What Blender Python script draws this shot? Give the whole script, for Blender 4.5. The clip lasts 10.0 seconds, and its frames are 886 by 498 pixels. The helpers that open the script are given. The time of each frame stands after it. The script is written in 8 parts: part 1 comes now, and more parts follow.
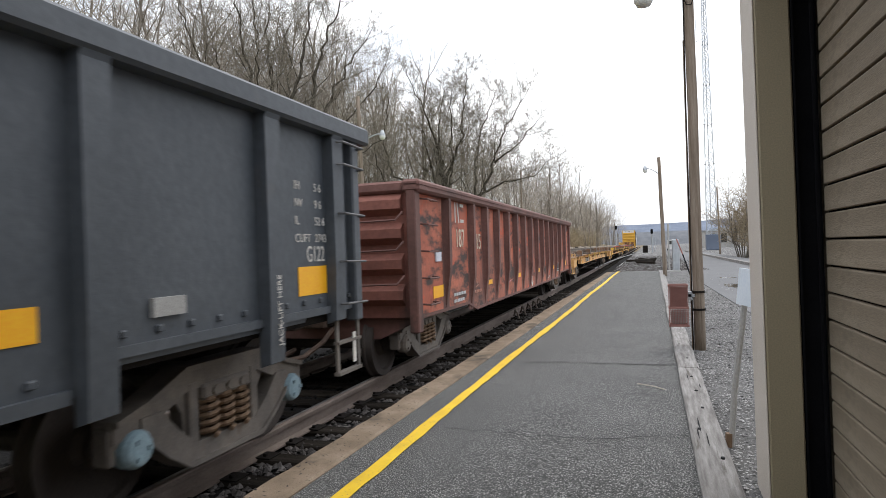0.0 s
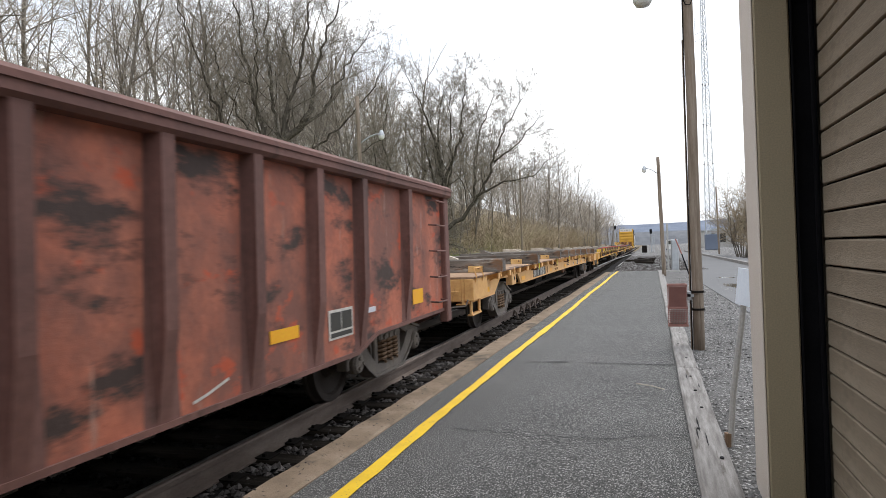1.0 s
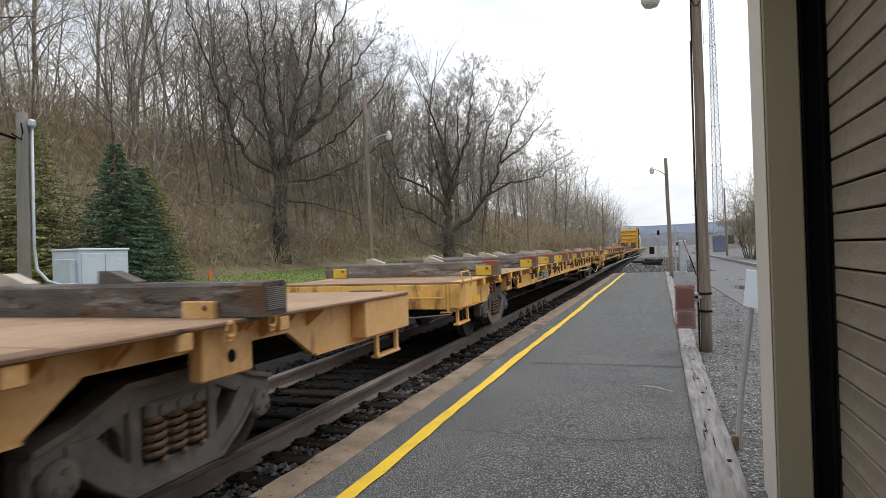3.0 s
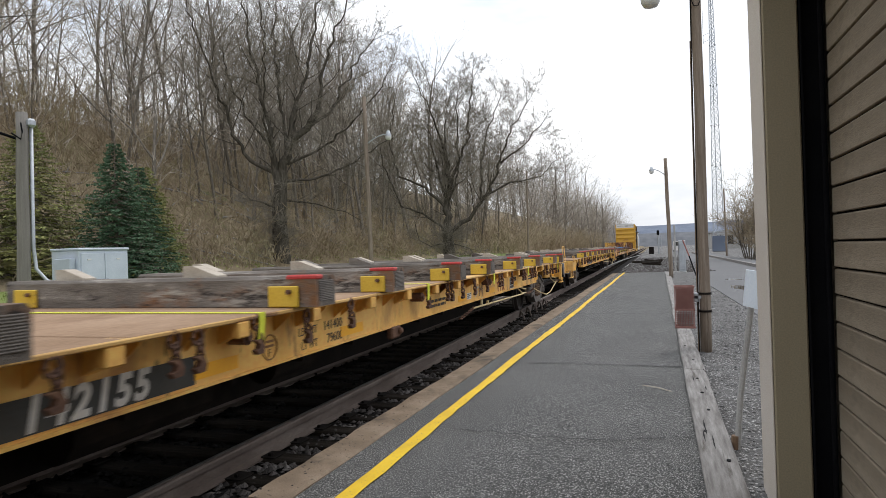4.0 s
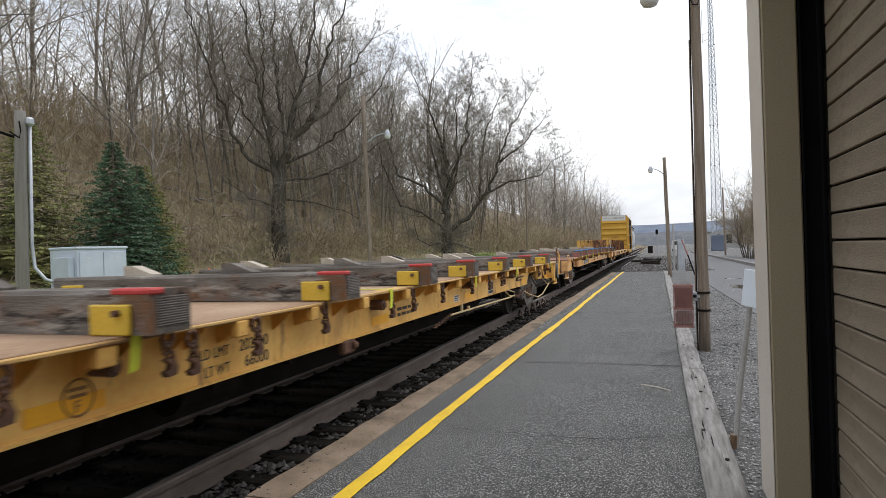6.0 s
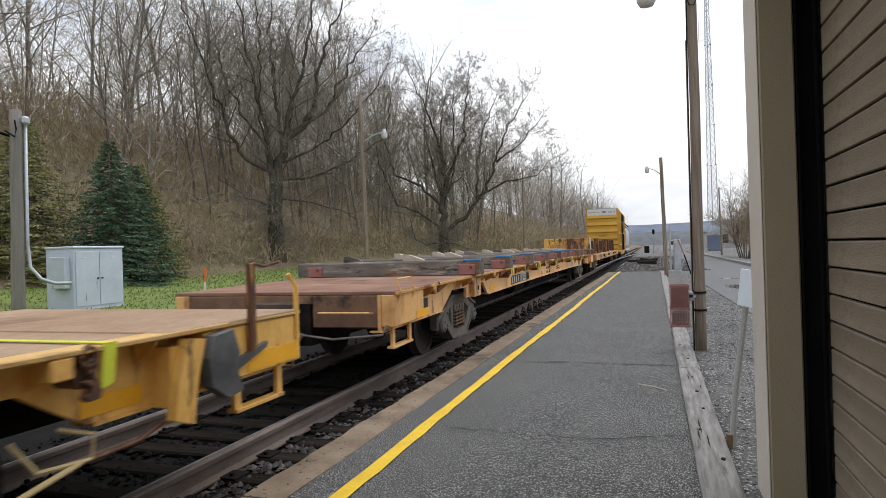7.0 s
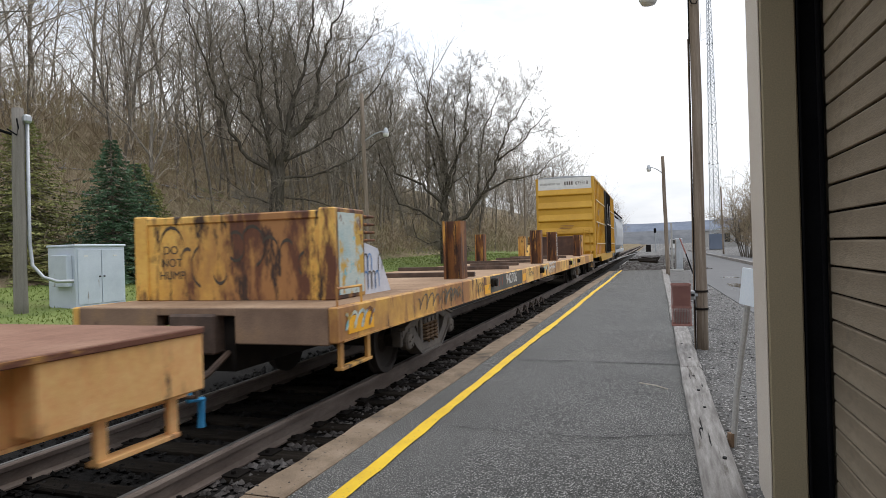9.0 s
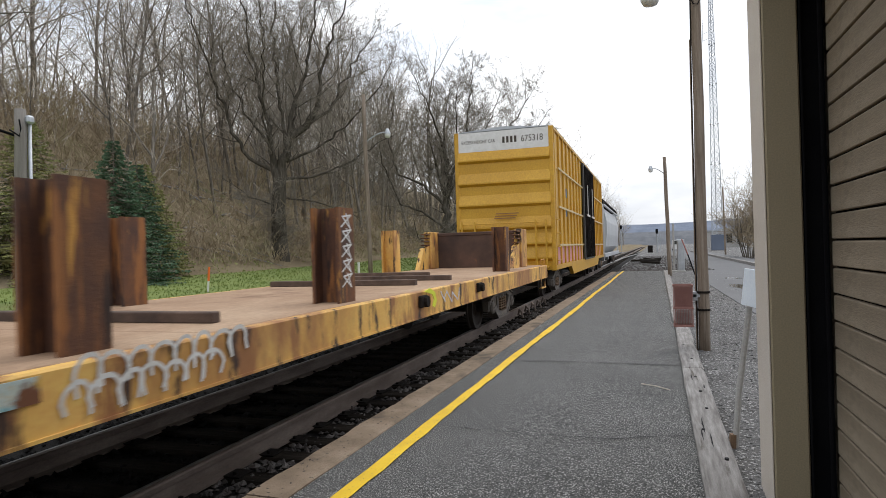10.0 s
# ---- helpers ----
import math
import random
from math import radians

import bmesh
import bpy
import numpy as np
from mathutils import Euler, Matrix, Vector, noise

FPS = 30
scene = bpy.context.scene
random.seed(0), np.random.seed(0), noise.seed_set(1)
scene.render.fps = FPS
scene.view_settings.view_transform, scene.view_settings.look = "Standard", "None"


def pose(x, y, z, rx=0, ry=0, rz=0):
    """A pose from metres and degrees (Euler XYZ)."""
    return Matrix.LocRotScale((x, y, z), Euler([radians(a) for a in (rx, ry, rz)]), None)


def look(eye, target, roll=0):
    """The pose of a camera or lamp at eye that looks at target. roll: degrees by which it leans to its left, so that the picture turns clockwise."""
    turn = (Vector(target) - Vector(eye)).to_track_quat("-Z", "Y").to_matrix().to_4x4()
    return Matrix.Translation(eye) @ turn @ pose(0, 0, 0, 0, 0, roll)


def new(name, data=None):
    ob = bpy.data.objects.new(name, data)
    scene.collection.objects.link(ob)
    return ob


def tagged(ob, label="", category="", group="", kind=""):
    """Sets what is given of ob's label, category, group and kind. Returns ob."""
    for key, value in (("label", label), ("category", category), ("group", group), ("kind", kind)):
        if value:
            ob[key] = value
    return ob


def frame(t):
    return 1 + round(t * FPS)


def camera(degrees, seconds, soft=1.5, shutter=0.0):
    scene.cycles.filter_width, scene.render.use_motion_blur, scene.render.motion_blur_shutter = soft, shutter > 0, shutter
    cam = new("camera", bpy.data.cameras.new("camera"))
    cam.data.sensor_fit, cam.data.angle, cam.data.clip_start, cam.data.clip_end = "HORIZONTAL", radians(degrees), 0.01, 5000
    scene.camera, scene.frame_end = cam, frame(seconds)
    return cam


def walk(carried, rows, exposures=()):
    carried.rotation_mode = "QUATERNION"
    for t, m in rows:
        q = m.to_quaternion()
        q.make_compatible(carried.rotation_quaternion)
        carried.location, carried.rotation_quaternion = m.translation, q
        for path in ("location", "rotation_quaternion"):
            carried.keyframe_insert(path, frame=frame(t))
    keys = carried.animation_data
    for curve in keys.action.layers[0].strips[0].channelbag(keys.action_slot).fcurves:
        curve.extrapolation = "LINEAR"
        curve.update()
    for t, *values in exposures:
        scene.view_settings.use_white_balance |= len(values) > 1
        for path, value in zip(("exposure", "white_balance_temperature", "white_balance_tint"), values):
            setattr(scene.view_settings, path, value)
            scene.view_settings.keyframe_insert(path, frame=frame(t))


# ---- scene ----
# ---- camera ----
FOV = 70.38
EYE = (0.0, 0.0, 1.51)
cam = camera(FOV, 10.0, soft=0.6, shutter=0.08)
# seconds, turn to the left of the track, tilt up, lean
PATH = [
    (0, 17.896, 0.178, 2.068),
    (0.5, 17.857, 0.2, 2.137),
    (1, 17.822, 0.169, 2.08),
    (1.5, 18.002, 0.192, 2.033),
    (2, 18.288, 0.227, 1.984),
    (2.5, 18.425, 0.261, 1.915),
    (4, 18.397, 0.239, 1.851),
    (4.5, 18.413, 0.222, 1.808),
    (5, 18.465, 0.18, 1.704),
    (5.5, 18.43, 0.156, 1.761),
    (7, 18.02, 0.115, 1.775),
    (7.5, 17.988, 0.065, 1.742),
    (8, 18.028, 0.027, 1.803),
    (8.5, 18.062, -0.021, 1.722),
    (9, 18.159, -0.01, 1.717),
    (9.5, 18.319, 0.025, 1.677),
    (10, 18.306, 0.063, 1.713),
]


def eye_pose(turn, tilt, lean):
    a, b = radians(turn), radians(tilt)
    way = Vector((-math.sin(a) * math.cos(b), math.cos(a) * math.cos(b), math.sin(b)))
    return look(EYE, Vector(EYE) + way * 10.0, -lean)


walk(cam, [(t, eye_pose(a, b, c)) for t, a, b, c in PATH], exposures=[(0.0, 0.38), (1.0, 0.36), (1.5, 0.17), (2.0, 0.04), (2.5, 0.0), (10.0, 0.0)])

# ---- sky and sun: bright overcast ----
world = bpy.data.worlds.new("overcast_sky")
scene.world = world
world.use_nodes = True
wn, wl = world.node_tree.nodes, world.node_tree.links
wn.clear()
w_out, w_bg = wn.new("ShaderNodeOutputWorld"), wn.new("ShaderNodeBackground")
sky = wn.new("ShaderNodeTexSky")
sky.sky_type, sky.sun_disc = "NISHITA", False
sky.sun_elevation, sky.sun_rotation, sky.dust_density = radians(48), radians(20), 3.0
w_tc, w_map, w_noise, w_ramp = (wn.new("ShaderNodeTexCoord"), wn.new("ShaderNodeMapping"), wn.new("ShaderNodeTexNoise"), wn.new("ShaderNodeValToRGB"))
w_map.inputs["Scale"].default_value = (1.0, 1.0, 3.2)
w_noise.inputs["Scale"].default_value, w_noise.inputs["Detail"].default_value, w_noise.inputs["Roughness"].default_value = 1.7, 6.0, 0.55
w_ramp.color_ramp.elements[0].position, w_ramp.color_ramp.elements[0].color = 0.44, (0.66, 0.71, 0.80, 1)
w_ramp.color_ramp.elements[1].position, w_ramp.color_ramp.elements[1].color = 0.64, (1.10, 1.11, 1.13, 1)
w_mix, w_skyg = wn.new("ShaderNodeMixRGB"), wn.new("ShaderNodeMixRGB")
w_skyg.blend_type, w_skyg.inputs[0].default_value, w_skyg.inputs[2].default_value = "MULTIPLY", 1.0, (0.11, 0.11, 0.11, 1)
w_mix.inputs[0].default_value = 0.9
# an overcast sky is brighter overhead than at its rim
w_sep, w_rise, w_grad = wn.new("ShaderNodeSeparateXYZ"), wn.new("ShaderNodeMapRange"), wn.new("ShaderNodeMixRGB")
w_rise.inputs["From Min"].default_value, w_rise.inputs["From Max"].default_value = 0.0, 1.0
w_rise.inputs["To Min"].default_value, w_rise.inputs["To Max"].default_value = 0.80, 1.45
w_grad.blend_type, w_grad.inputs[0].default_value = "MULTIPLY", 1.0
wl.new(w_tc.outputs["Generated"], w_sep.inputs["Vector"])
wl.new(w_sep.outputs["Z"], w_rise.inputs["Value"])
wl.new(w_mix.outputs["Color"], w_grad.inputs[1])
wl.new(w_rise.outputs["Result"], w_grad.inputs[2])
wl.new(w_tc.outputs["Generated"], w_map.inputs["Vector"])
wl.new(w_map.outputs["Vector"], w_noise.inputs["Vector"])
wl.new(w_noise.outputs["Fac"], w_ramp.inputs["Fac"])
wl.new(sky.outputs["Color"], w_skyg.inputs[1])
wl.new(w_skyg.outputs["Color"], w_mix.inputs[1])
wl.new(w_ramp.outputs["Color"], w_mix.inputs[2])
wl.new(w_grad.outputs["Color"], w_bg.inputs["Color"])
wl.new(w_bg.outputs["Background"], w_out.inputs["Surface"])
w_bg.inputs["Strength"].default_value = 1.34
sun = new("sun", bpy.data.lights.new("sun", "SUN"))
sun.data.energy, sun.data.angle, sun.data.color = 0.7, radians(25), (1.0, 0.96, 0.9)
sun.matrix_world = look((12, 26, 40), (0, 0, 0))

# ---- materials ----
def material(name, cols, scale=6.0, rough=0.8, metal=0.0, bump=0.15, fine=60.0, stretch=(1, 1, 1), patches=None, speck=None, obj_var=0.0, detail=8.0, bump_dist=0.01):
    """cols: two to four base colours across a coarse noise. patches: (colour, scale, threshold, softness, stretch) laid over it. speck: (colour, scale, threshold)."""
    m = bpy.data.materials.new(name)
    m.use_nodes = True
    n, l = m.node_tree.nodes, m.node_tree.links
    b = n["Principled BSDF"]
    tc = n.new("ShaderNodeTexCoord")

    def noise_at(sc, st=(1, 1, 1), det=detail, ro=0.6):
        mp, nz = n.new("ShaderNodeMapping"), n.new("ShaderNodeTexNoise")
        mp.inputs["Scale"].default_value = st
        nz.inputs["Scale"].default_value, nz.inputs["Detail"].default_value, nz.inputs["Roughness"].default_value = sc, det, ro
        l.new(tc.outputs["Object"], mp.inputs["Vector"])
        l.new(mp.outputs["Vector"], nz.inputs["Vector"])
        return nz.outputs["Fac"]

    coarse, small = noise_at(scale, stretch), noise_at(fine, stretch, 4.0)
    ramp = n.new("ShaderNodeValToRGB")
    e = ramp.color_ramp.elements
    k = len(cols)
    e[0].position, e[1].position = 0.32, 0.68
    e[0].color, e[1].color = (*cols[0], 1), (*cols[-1], 1)
    for i in range(1, k - 1):
        q = e.new(0.32 + 0.36 * i / (k - 1))
        q.color = (*cols[i], 1)
    l.new(coarse, ramp.inputs["Fac"])
    col = ramp.outputs["Color"]

    def over(fac, colour, how="MIX"):
        mx = n.new("ShaderNodeMixRGB")
        mx.blend_type = how
        l.new(fac, mx.inputs[0])
        l.new(col, mx.inputs[1])
        mx.inputs[2].default_value = (*colour, 1)
        return mx.outputs["Color"]

    def step(fac, lo, hi):
        mr = n.new("ShaderNodeMapRange")
        mr.inputs["From Min"].default_value, mr.inputs["From Max"].default_value = lo, hi
        l.new(fac, mr.inputs["Value"])
        return mr.outputs["Result"]

    # fine grain
    g = n.new("ShaderNodeMixRGB")
    g.blend_type, g.inputs[0].default_value = "OVERLAY", 0.35
    l.new(col, g.inputs[1])
    l.new(small, g.inputs[2])
    col = g.outputs["Color"]
    for p in patches or ():
        c, sc, th, so, st = p
        col = over(step(noise_at(sc, st, 8.0, 0.65), th, th + so), c)
    if speck:
        c, sc, th = speck
        col = over(step(noise_at(sc, (1, 1, 1), 2.0, 0.5), th, th + 0.04), c)
    if obj_var:
        oi, hs, mr = n.new("ShaderNodeObjectInfo"), n.new("ShaderNodeHueSaturation"), n.new("ShaderNodeMapRange")
        mr.inputs["To Min"].default_value, mr.inputs["To Max"].default_value = 1 - obj_var, 1 + obj_var
        l.new(oi.outputs["Random"], mr.inputs["Value"])
        l.new(mr.outputs["Result"], hs.inputs["Value"])
        l.new(col, hs.inputs["Color"])
        col = hs.outputs["Color"]
    l.new(col, b.inputs["Base Color"])
    b.inputs["Metallic"].default_value = metal
    mr = n.new("ShaderNodeMapRange")
    mr.inputs["To Min"].default_value, mr.inputs["To Max"].default_value = max(0.05, rough - 0.12), min(1.0, rough + 0.12)
    l.new(coarse, mr.inputs["Value"])
    l.new(mr.outputs["Result"], b.inputs["Roughness"])
    if bump:
        bp = n.new("ShaderNodeBump")
        bp.inputs["Strength"].default_value, bp.inputs["Distance"].default_value = bump, bump_dist
        l.new(small, bp.inputs["Height"])
        l.new(bp.outputs["Normal"], b.inputs["Normal"])
    return m


RUST, DARKRUST = (0.13, 0.05, 0.022), (0.045, 0.022, 0.014)
M = {}
M["asphalt"] = material("weathered_asphalt", [(0.062, 0.062, 0.059), (0.082, 0.082, 0.078), (0.104, 0.103, 0.098)], 0.8, 0.92, bump=0.8, fine=190.0, patches=[((0.055, 0.055, 0.057), 0.35, 0.56, 0.15, (1, 1, 1)), ((0.016, 0.016, 0.016), 120.0, 0.51, 0.04, (1, 1, 1))], speck=((0.40, 0.39, 0.375), 105.0, 0.575), bump_dist=0.005)
M["crack"] = material("crack_filler", [(0.02, 0.02, 0.021), (0.04, 0.04, 0.04)], 12, 0.9)
M["kerb"] = material("weathered_concrete_kerb", [(0.165, 0.122, 0.084), (0.225, 0.168, 0.117), (0.285, 0.22, 0.16)], 3.0, 0.9, bump=0.5, fine=90, patches=[((0.10, 0.08, 0.06), 1.6, 0.54, 0.12, (1, 1, 1))], speck=((0.06, 0.05, 0.04), 40.0, 0.66))
M["yellow_line"] = material("yellow_platform_paint", [(0.64, 0.40, 0.008), (0.76, 0.49, 0.010), (0.82, 0.55, 0.02)], 3.0, 0.7, bump=0.6, fine=120, speck=((0.18, 0.15, 0.10), 60.0, 0.67))
M["old_timber"] = material("grey_weathered_timber", [(0.14, 0.128, 0.118), (0.245, 0.23, 0.215), (0.36, 0.342, 0.325)], 4.0, 0.9, bump=0.9, fine=70, stretch=(6, 0.5, 6), patches=[((0.10, 0.085, 0.07), 2.0, 0.62, 0.06, (8, 0.5, 8))])
M["gravel"] = material("grey_gravel_ground", [(0.075, 0.071, 0.067), (0.12, 0.116, 0.112), (0.17, 0.165, 0.16)], 1.2, 0.95, bump=1.0, fine=38, patches=[((0.08, 0.075, 0.068), 0.3, 0.56, 0.12, (1, 1, 1))], speck=((0.46, 0.45, 0.43), 42.0, 0.60), bump_dist=0.03)
# Ballast bed in near-black: shade under the train is put into its colour.
M["ballast"] = material("shade_darkened_ballast", [(0.008, 0.007, 0.007), (0.014, 0.013, 0.012), (0.024, 0.022, 0.021)], 2.0, 0.95, bump=1.0, fine=26, bump_dist=0.03)
M["stone"] = material("ballast_stone", [(0.035, 0.03, 0.028), (0.068, 0.06, 0.056), (0.13, 0.12, 0.112)], 5.0, 0.95, bump=0.4, fine=90)
M["chip"] = material("gravel_chip", [(0.11, 0.105, 0.10), (0.19, 0.185, 0.18), (0.30, 0.29, 0.28)], 4.0, 0.95, bump=0.3, fine=90)
# Creosote brown, taken darker to hold the shade under the train.
M["sleeper"] = material("creosoted_shaded_sleeper_wood", [(0.012, 0.009, 0.007), (0.022, 0.018, 0.014), (0.042, 0.034, 0.028)], 3.0, 0.92, bump=0.8, fine=50, stretch=(0.6, 6, 6), obj_var=0.3)
M["rail"] = material("rusty_rail_steel", [(0.13, 0.098, 0.08), (0.18, 0.14, 0.118), (0.24, 0.195, 0.165)], 5.0, 0.7, 0.15, bump=0.3, fine=90, stretch=(1, 0.3, 1))
M["railtop"] = material("worn_bright_rail_head", [(0.20, 0.19, 0.18), (0.30, 0.29, 0.28)], 4.0, 0.42, 0.8, bump=0.05)
M["grass"] = material("spring_lawn", [(0.10, 0.14, 0.024), (0.145, 0.19, 0.038), (0.19, 0.225, 0.06)], 0.7, 0.9, bump=0.8, fine=25, patches=[((0.14, 0.12, 0.05), 0.25, 0.58, 0.2, (1, 1, 1))])
M["litter"] = material("leaf_litter_hillside", [(0.13, 0.098, 0.062), (0.20, 0.157, 0.098), (0.26, 0.21, 0.132)], 0.35, 0.95, bump=1.0, fine=9, patches=[((0.07, 0.085, 0.028), 0.12, 0.57, 0.12, (1, 1, 1)), ((0.05, 0.035, 0.022), 0.8, 0.6, 0.1, (1, 1, 1))], bump_dist=0.06)
M["road"] = material("old_lot_asphalt", [(0.10, 0.10, 0.102), (0.135, 0.135, 0.137)], 0.6, 0.85, bump=0.4, fine=60)
M["bark"] = material("grey_brown_bark", [(0.13, 0.113, 0.092), (0.19, 0.167, 0.138), (0.28, 0.248, 0.205)], 3.0, 0.95, bump=0.9, fine=22, stretch=(3, 3, 0.6), obj_var=0.3)
M["darkbark"] = material("dark_old_bark", [(0.050, 0.043, 0.034), (0.084, 0.073, 0.058), (0.145, 0.128, 0.102)], 2.5, 0.95, bump=0.9, fine=22, stretch=(3, 3, 0.6))
M["oldtwig"] = material("old_tree_twigs", [(0.17, 0.147, 0.118), (0.235, 0.207, 0.168), (0.30, 0.268, 0.22)], 1.0, 0.95, bump=0.0)
M["twig"] = material("bare_twigs", [(0.30, 0.262, 0.213), (0.40, 0.352, 0.29), (0.50, 0.445, 0.37)], 1.0, 0.95, bump=0.0, obj_var=0.3)
M["brush"] = material("tawny_brush", [(0.25, 0.196, 0.132), (0.34, 0.272, 0.185), (0.32, 0.29, 0.165)], 0.3, 0.95, bump=0.0)
M["spruce"] = material("blue_green_spruce_needles", [(0.045, 0.090, 0.046), (0.072, 0.135, 0.070), (0.105, 0.18, 0.095)], 1.2, 0.8, bump=0.0)
M["pine"] = material("yellowed_pine_needles", [(0.15, 0.175, 0.05), (0.23, 0.235, 0.08), (0.30, 0.26, 0.10)], 0.8, 0.8, bump=0.0)
M["pole"] = material("brown_utility_pole_wood", [(0.15, 0.115, 0.086), (0.23, 0.182, 0.14), (0.31, 0.258, 0.205)], 2.5, 0.9, bump=0.8, fine=40, stretch=(8, 8, 0.4), patches=[((0.05, 0.035, 0.026), 1.2, 0.6, 0.1, (6, 6, 0.3))])
M["greypole"] = material("grey_pole_wood", [(0.17, 0.155, 0.135), (0.24, 0.22, 0.195)], 2.5, 0.9, bump=0.6, fine=40, stretch=(8, 8, 0.4))
M["galv"] = material("galvanised_steel", [(0.36, 0.38, 0.40), (0.48, 0.50, 0.52)], 5.0, 0.45, 0.6, bump=0.05)
M["cabinet"] = material("pale_grey_cabinet_paint", [(0.48, 0.53, 0.60), (0.57, 0.62, 0.69)], 2.0, 0.5, 0.1, bump=0.05, patches=[((0.24, 0.21, 0.18), 1.5, 0.66, 0.06, (3, 3, 0.5))])
M["greyplate"] = material("scuffed_dark_grey_plate", [(0.06, 0.06, 0.062), (0.10, 0.10, 0.102), (0.16, 0.158, 0.155)], 5.0, 0.6, 0.2, bump=0.3, patches=[((0.12, 0.06, 0.03), 4.0, 0.62, 0.06, (1, 1, 1))])
# Black metal; on the wall core it stands for shade between boards.
M["black"] = material("black_metal_and_gap_shade", [(0.004, 0.004, 0.005), (0.008, 0.008, 0.009)], 4.0, 0.75, 0.0, bump=0.05)
# Grimy steel, darkened past its grime for the shade beneath the wagons.
M["under"] = material("grimy_shade_darkened_steel", [(0.009, 0.0075, 0.0065), (0.016, 0.013, 0.011), (0.028, 0.022, 0.018)], 3.0, 0.85, 0.1, bump=0.3)
M["truck"] = material("dusty_bogie_steel", [(0.10, 0.089, 0.078), (0.16, 0.14, 0.122), (0.22, 0.19, 0.16)], 3.0, 0.85, 0.1, bump=0.4, patches=[((0.12, 0.06, 0.03), 2.0, 0.6, 0.12, (1, 1, 1))])
M["spring"] = material("rusty_coil_spring", [(0.16, 0.095, 0.055), (0.24, 0.16, 0.10)], 4.0, 0.85, 0.1, bump=0.3)
M["wheel"] = material("wheel_steel", [(0.05, 0.042, 0.038), (0.085, 0.072, 0.064)], 2.0, 0.7, 0.3, bump=0.2)
M["bluecap"] = material("pale_blue_bearing_cap", [(0.22, 0.33, 0.38), (0.32, 0.42, 0.46)], 5.0, 0.7, 0.1, bump=0.2, patches=[((0.12, 0.09, 0.07), 4.0, 0.58, 0.1, (1, 1, 1))])
M["charcoal"] = material("charcoal_gondola_paint", [(0.045, 0.052, 0.061), (0.060, 0.068, 0.078), (0.078, 0.086, 0.096)], 0.9, 0.55, 0.0, bump=0.12, fine=14, patches=[((0.075, 0.075, 0.078), 1.3, 0.62, 0.12, (1, 1, 0.8)), ((0.05, 0.04, 0.034), 0.9, 0.66, 0.08, (2, 2, 0.4))], bump_dist=0.03)
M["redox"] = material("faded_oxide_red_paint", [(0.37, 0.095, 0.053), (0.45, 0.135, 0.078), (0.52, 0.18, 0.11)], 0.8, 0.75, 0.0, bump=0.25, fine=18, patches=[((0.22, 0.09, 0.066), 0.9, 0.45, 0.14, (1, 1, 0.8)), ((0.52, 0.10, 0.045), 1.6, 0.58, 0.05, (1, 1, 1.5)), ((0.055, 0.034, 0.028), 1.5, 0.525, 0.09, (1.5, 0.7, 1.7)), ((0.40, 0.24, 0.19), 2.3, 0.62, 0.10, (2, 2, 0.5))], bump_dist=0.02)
# Gondola ends: the side red in darker tones.
M["redend"] = material("darker_oxide_red_end", [(0.17, 0.062, 0.045), (0.235, 0.088, 0.064), (0.30, 0.12, 0.09)], 1.0, 0.8, 0.0, bump=0.25, fine=18, patches=[((0.07, 0.035, 0.028), 1.3, 0.55, 0.12, (1, 1, 0.6))])
M["rustedge"] = material("rust_brown_deck_edge", [(0.12, 0.065, 0.04), (0.20, 0.11, 0.065), (0.30, 0.17, 0.09)], 2.0, 0.85, 0.0, bump=0.4, stretch=(1, 0.5, 1), patches=[((0.05, 0.03, 0.022), 2.4, 0.56, 0.1, (1, 0.6, 1))])
M["rustend"] = material("grey_brown_rusted_end", [(0.17, 0.105, 0.07), (0.25, 0.16, 0.105), (0.36, 0.22, 0.11)], 1.5, 0.85, 0.0, bump=0.3, patches=[((0.09, 0.05, 0.035), 2.2, 0.56, 0.1, (1, 1, 0.6))])
M["greyink"] = material("faded_grey_spray_paint", [(0.10, 0.085, 0.065), (0.17, 0.14, 0.10)], 5.0, 0.8, bump=0.0, patches=[((0.45, 0.27, 0.08), 6.0, 0.56, 0.08, (1, 1, 1))])
M["bulkdark"] = material("dark_rusted_bulkhead", [(0.045, 0.026, 0.02), (0.075, 0.042, 0.03), (0.12, 0.065, 0.045)], 1.4, 0.85, 0.0, bump=0.3, patches=[((0.24, 0.11, 0.045), 2.0, 0.60, 0.08, (1, 1, 0.5))])
M["palerail"] = material("pale_yellow_rail_paint", [(0.52, 0.40, 0.20), (0.64, 0.52, 0.30)], 3.0, 0.7, bump=0.1)
M["edge_d"] = material("flaking_orange_deck_edge", [(0.42, 0.20, 0.06), (0.60, 0.32, 0.08), (0.70, 0.40, 0.12)], 1.6, 0.8, 0.0, bump=0.4, patches=[((0.16, 0.06, 0.035), 1.8, 0.50, 0.05, (1, 0.5, 1))])
M["bluehose"] = material("blue_air_hose", [(0.03, 0.25, 0.50), (0.06, 0.34, 0.62)], 5.0, 0.5, bump=0.1)
M["edge_b"] = material("tan_deck_edge_paint", [(0.50, 0.29, 0.10), (0.62, 0.38, 0.13), (0.70, 0.45, 0.18)], 1.6, 0.8, 0.0, bump=0.3, patches=[((0.20, 0.10, 0.05), 2.2, 0.56, 0.08, (1, 0.5, 1))])
M["chainrust"] = material("rusty_chain_steel", [(0.075, 0.038, 0.025), (0.13, 0.064, 0.038), (0.20, 0.11, 0.065)], 8.0, 0.8, 0.2, bump=0.3)
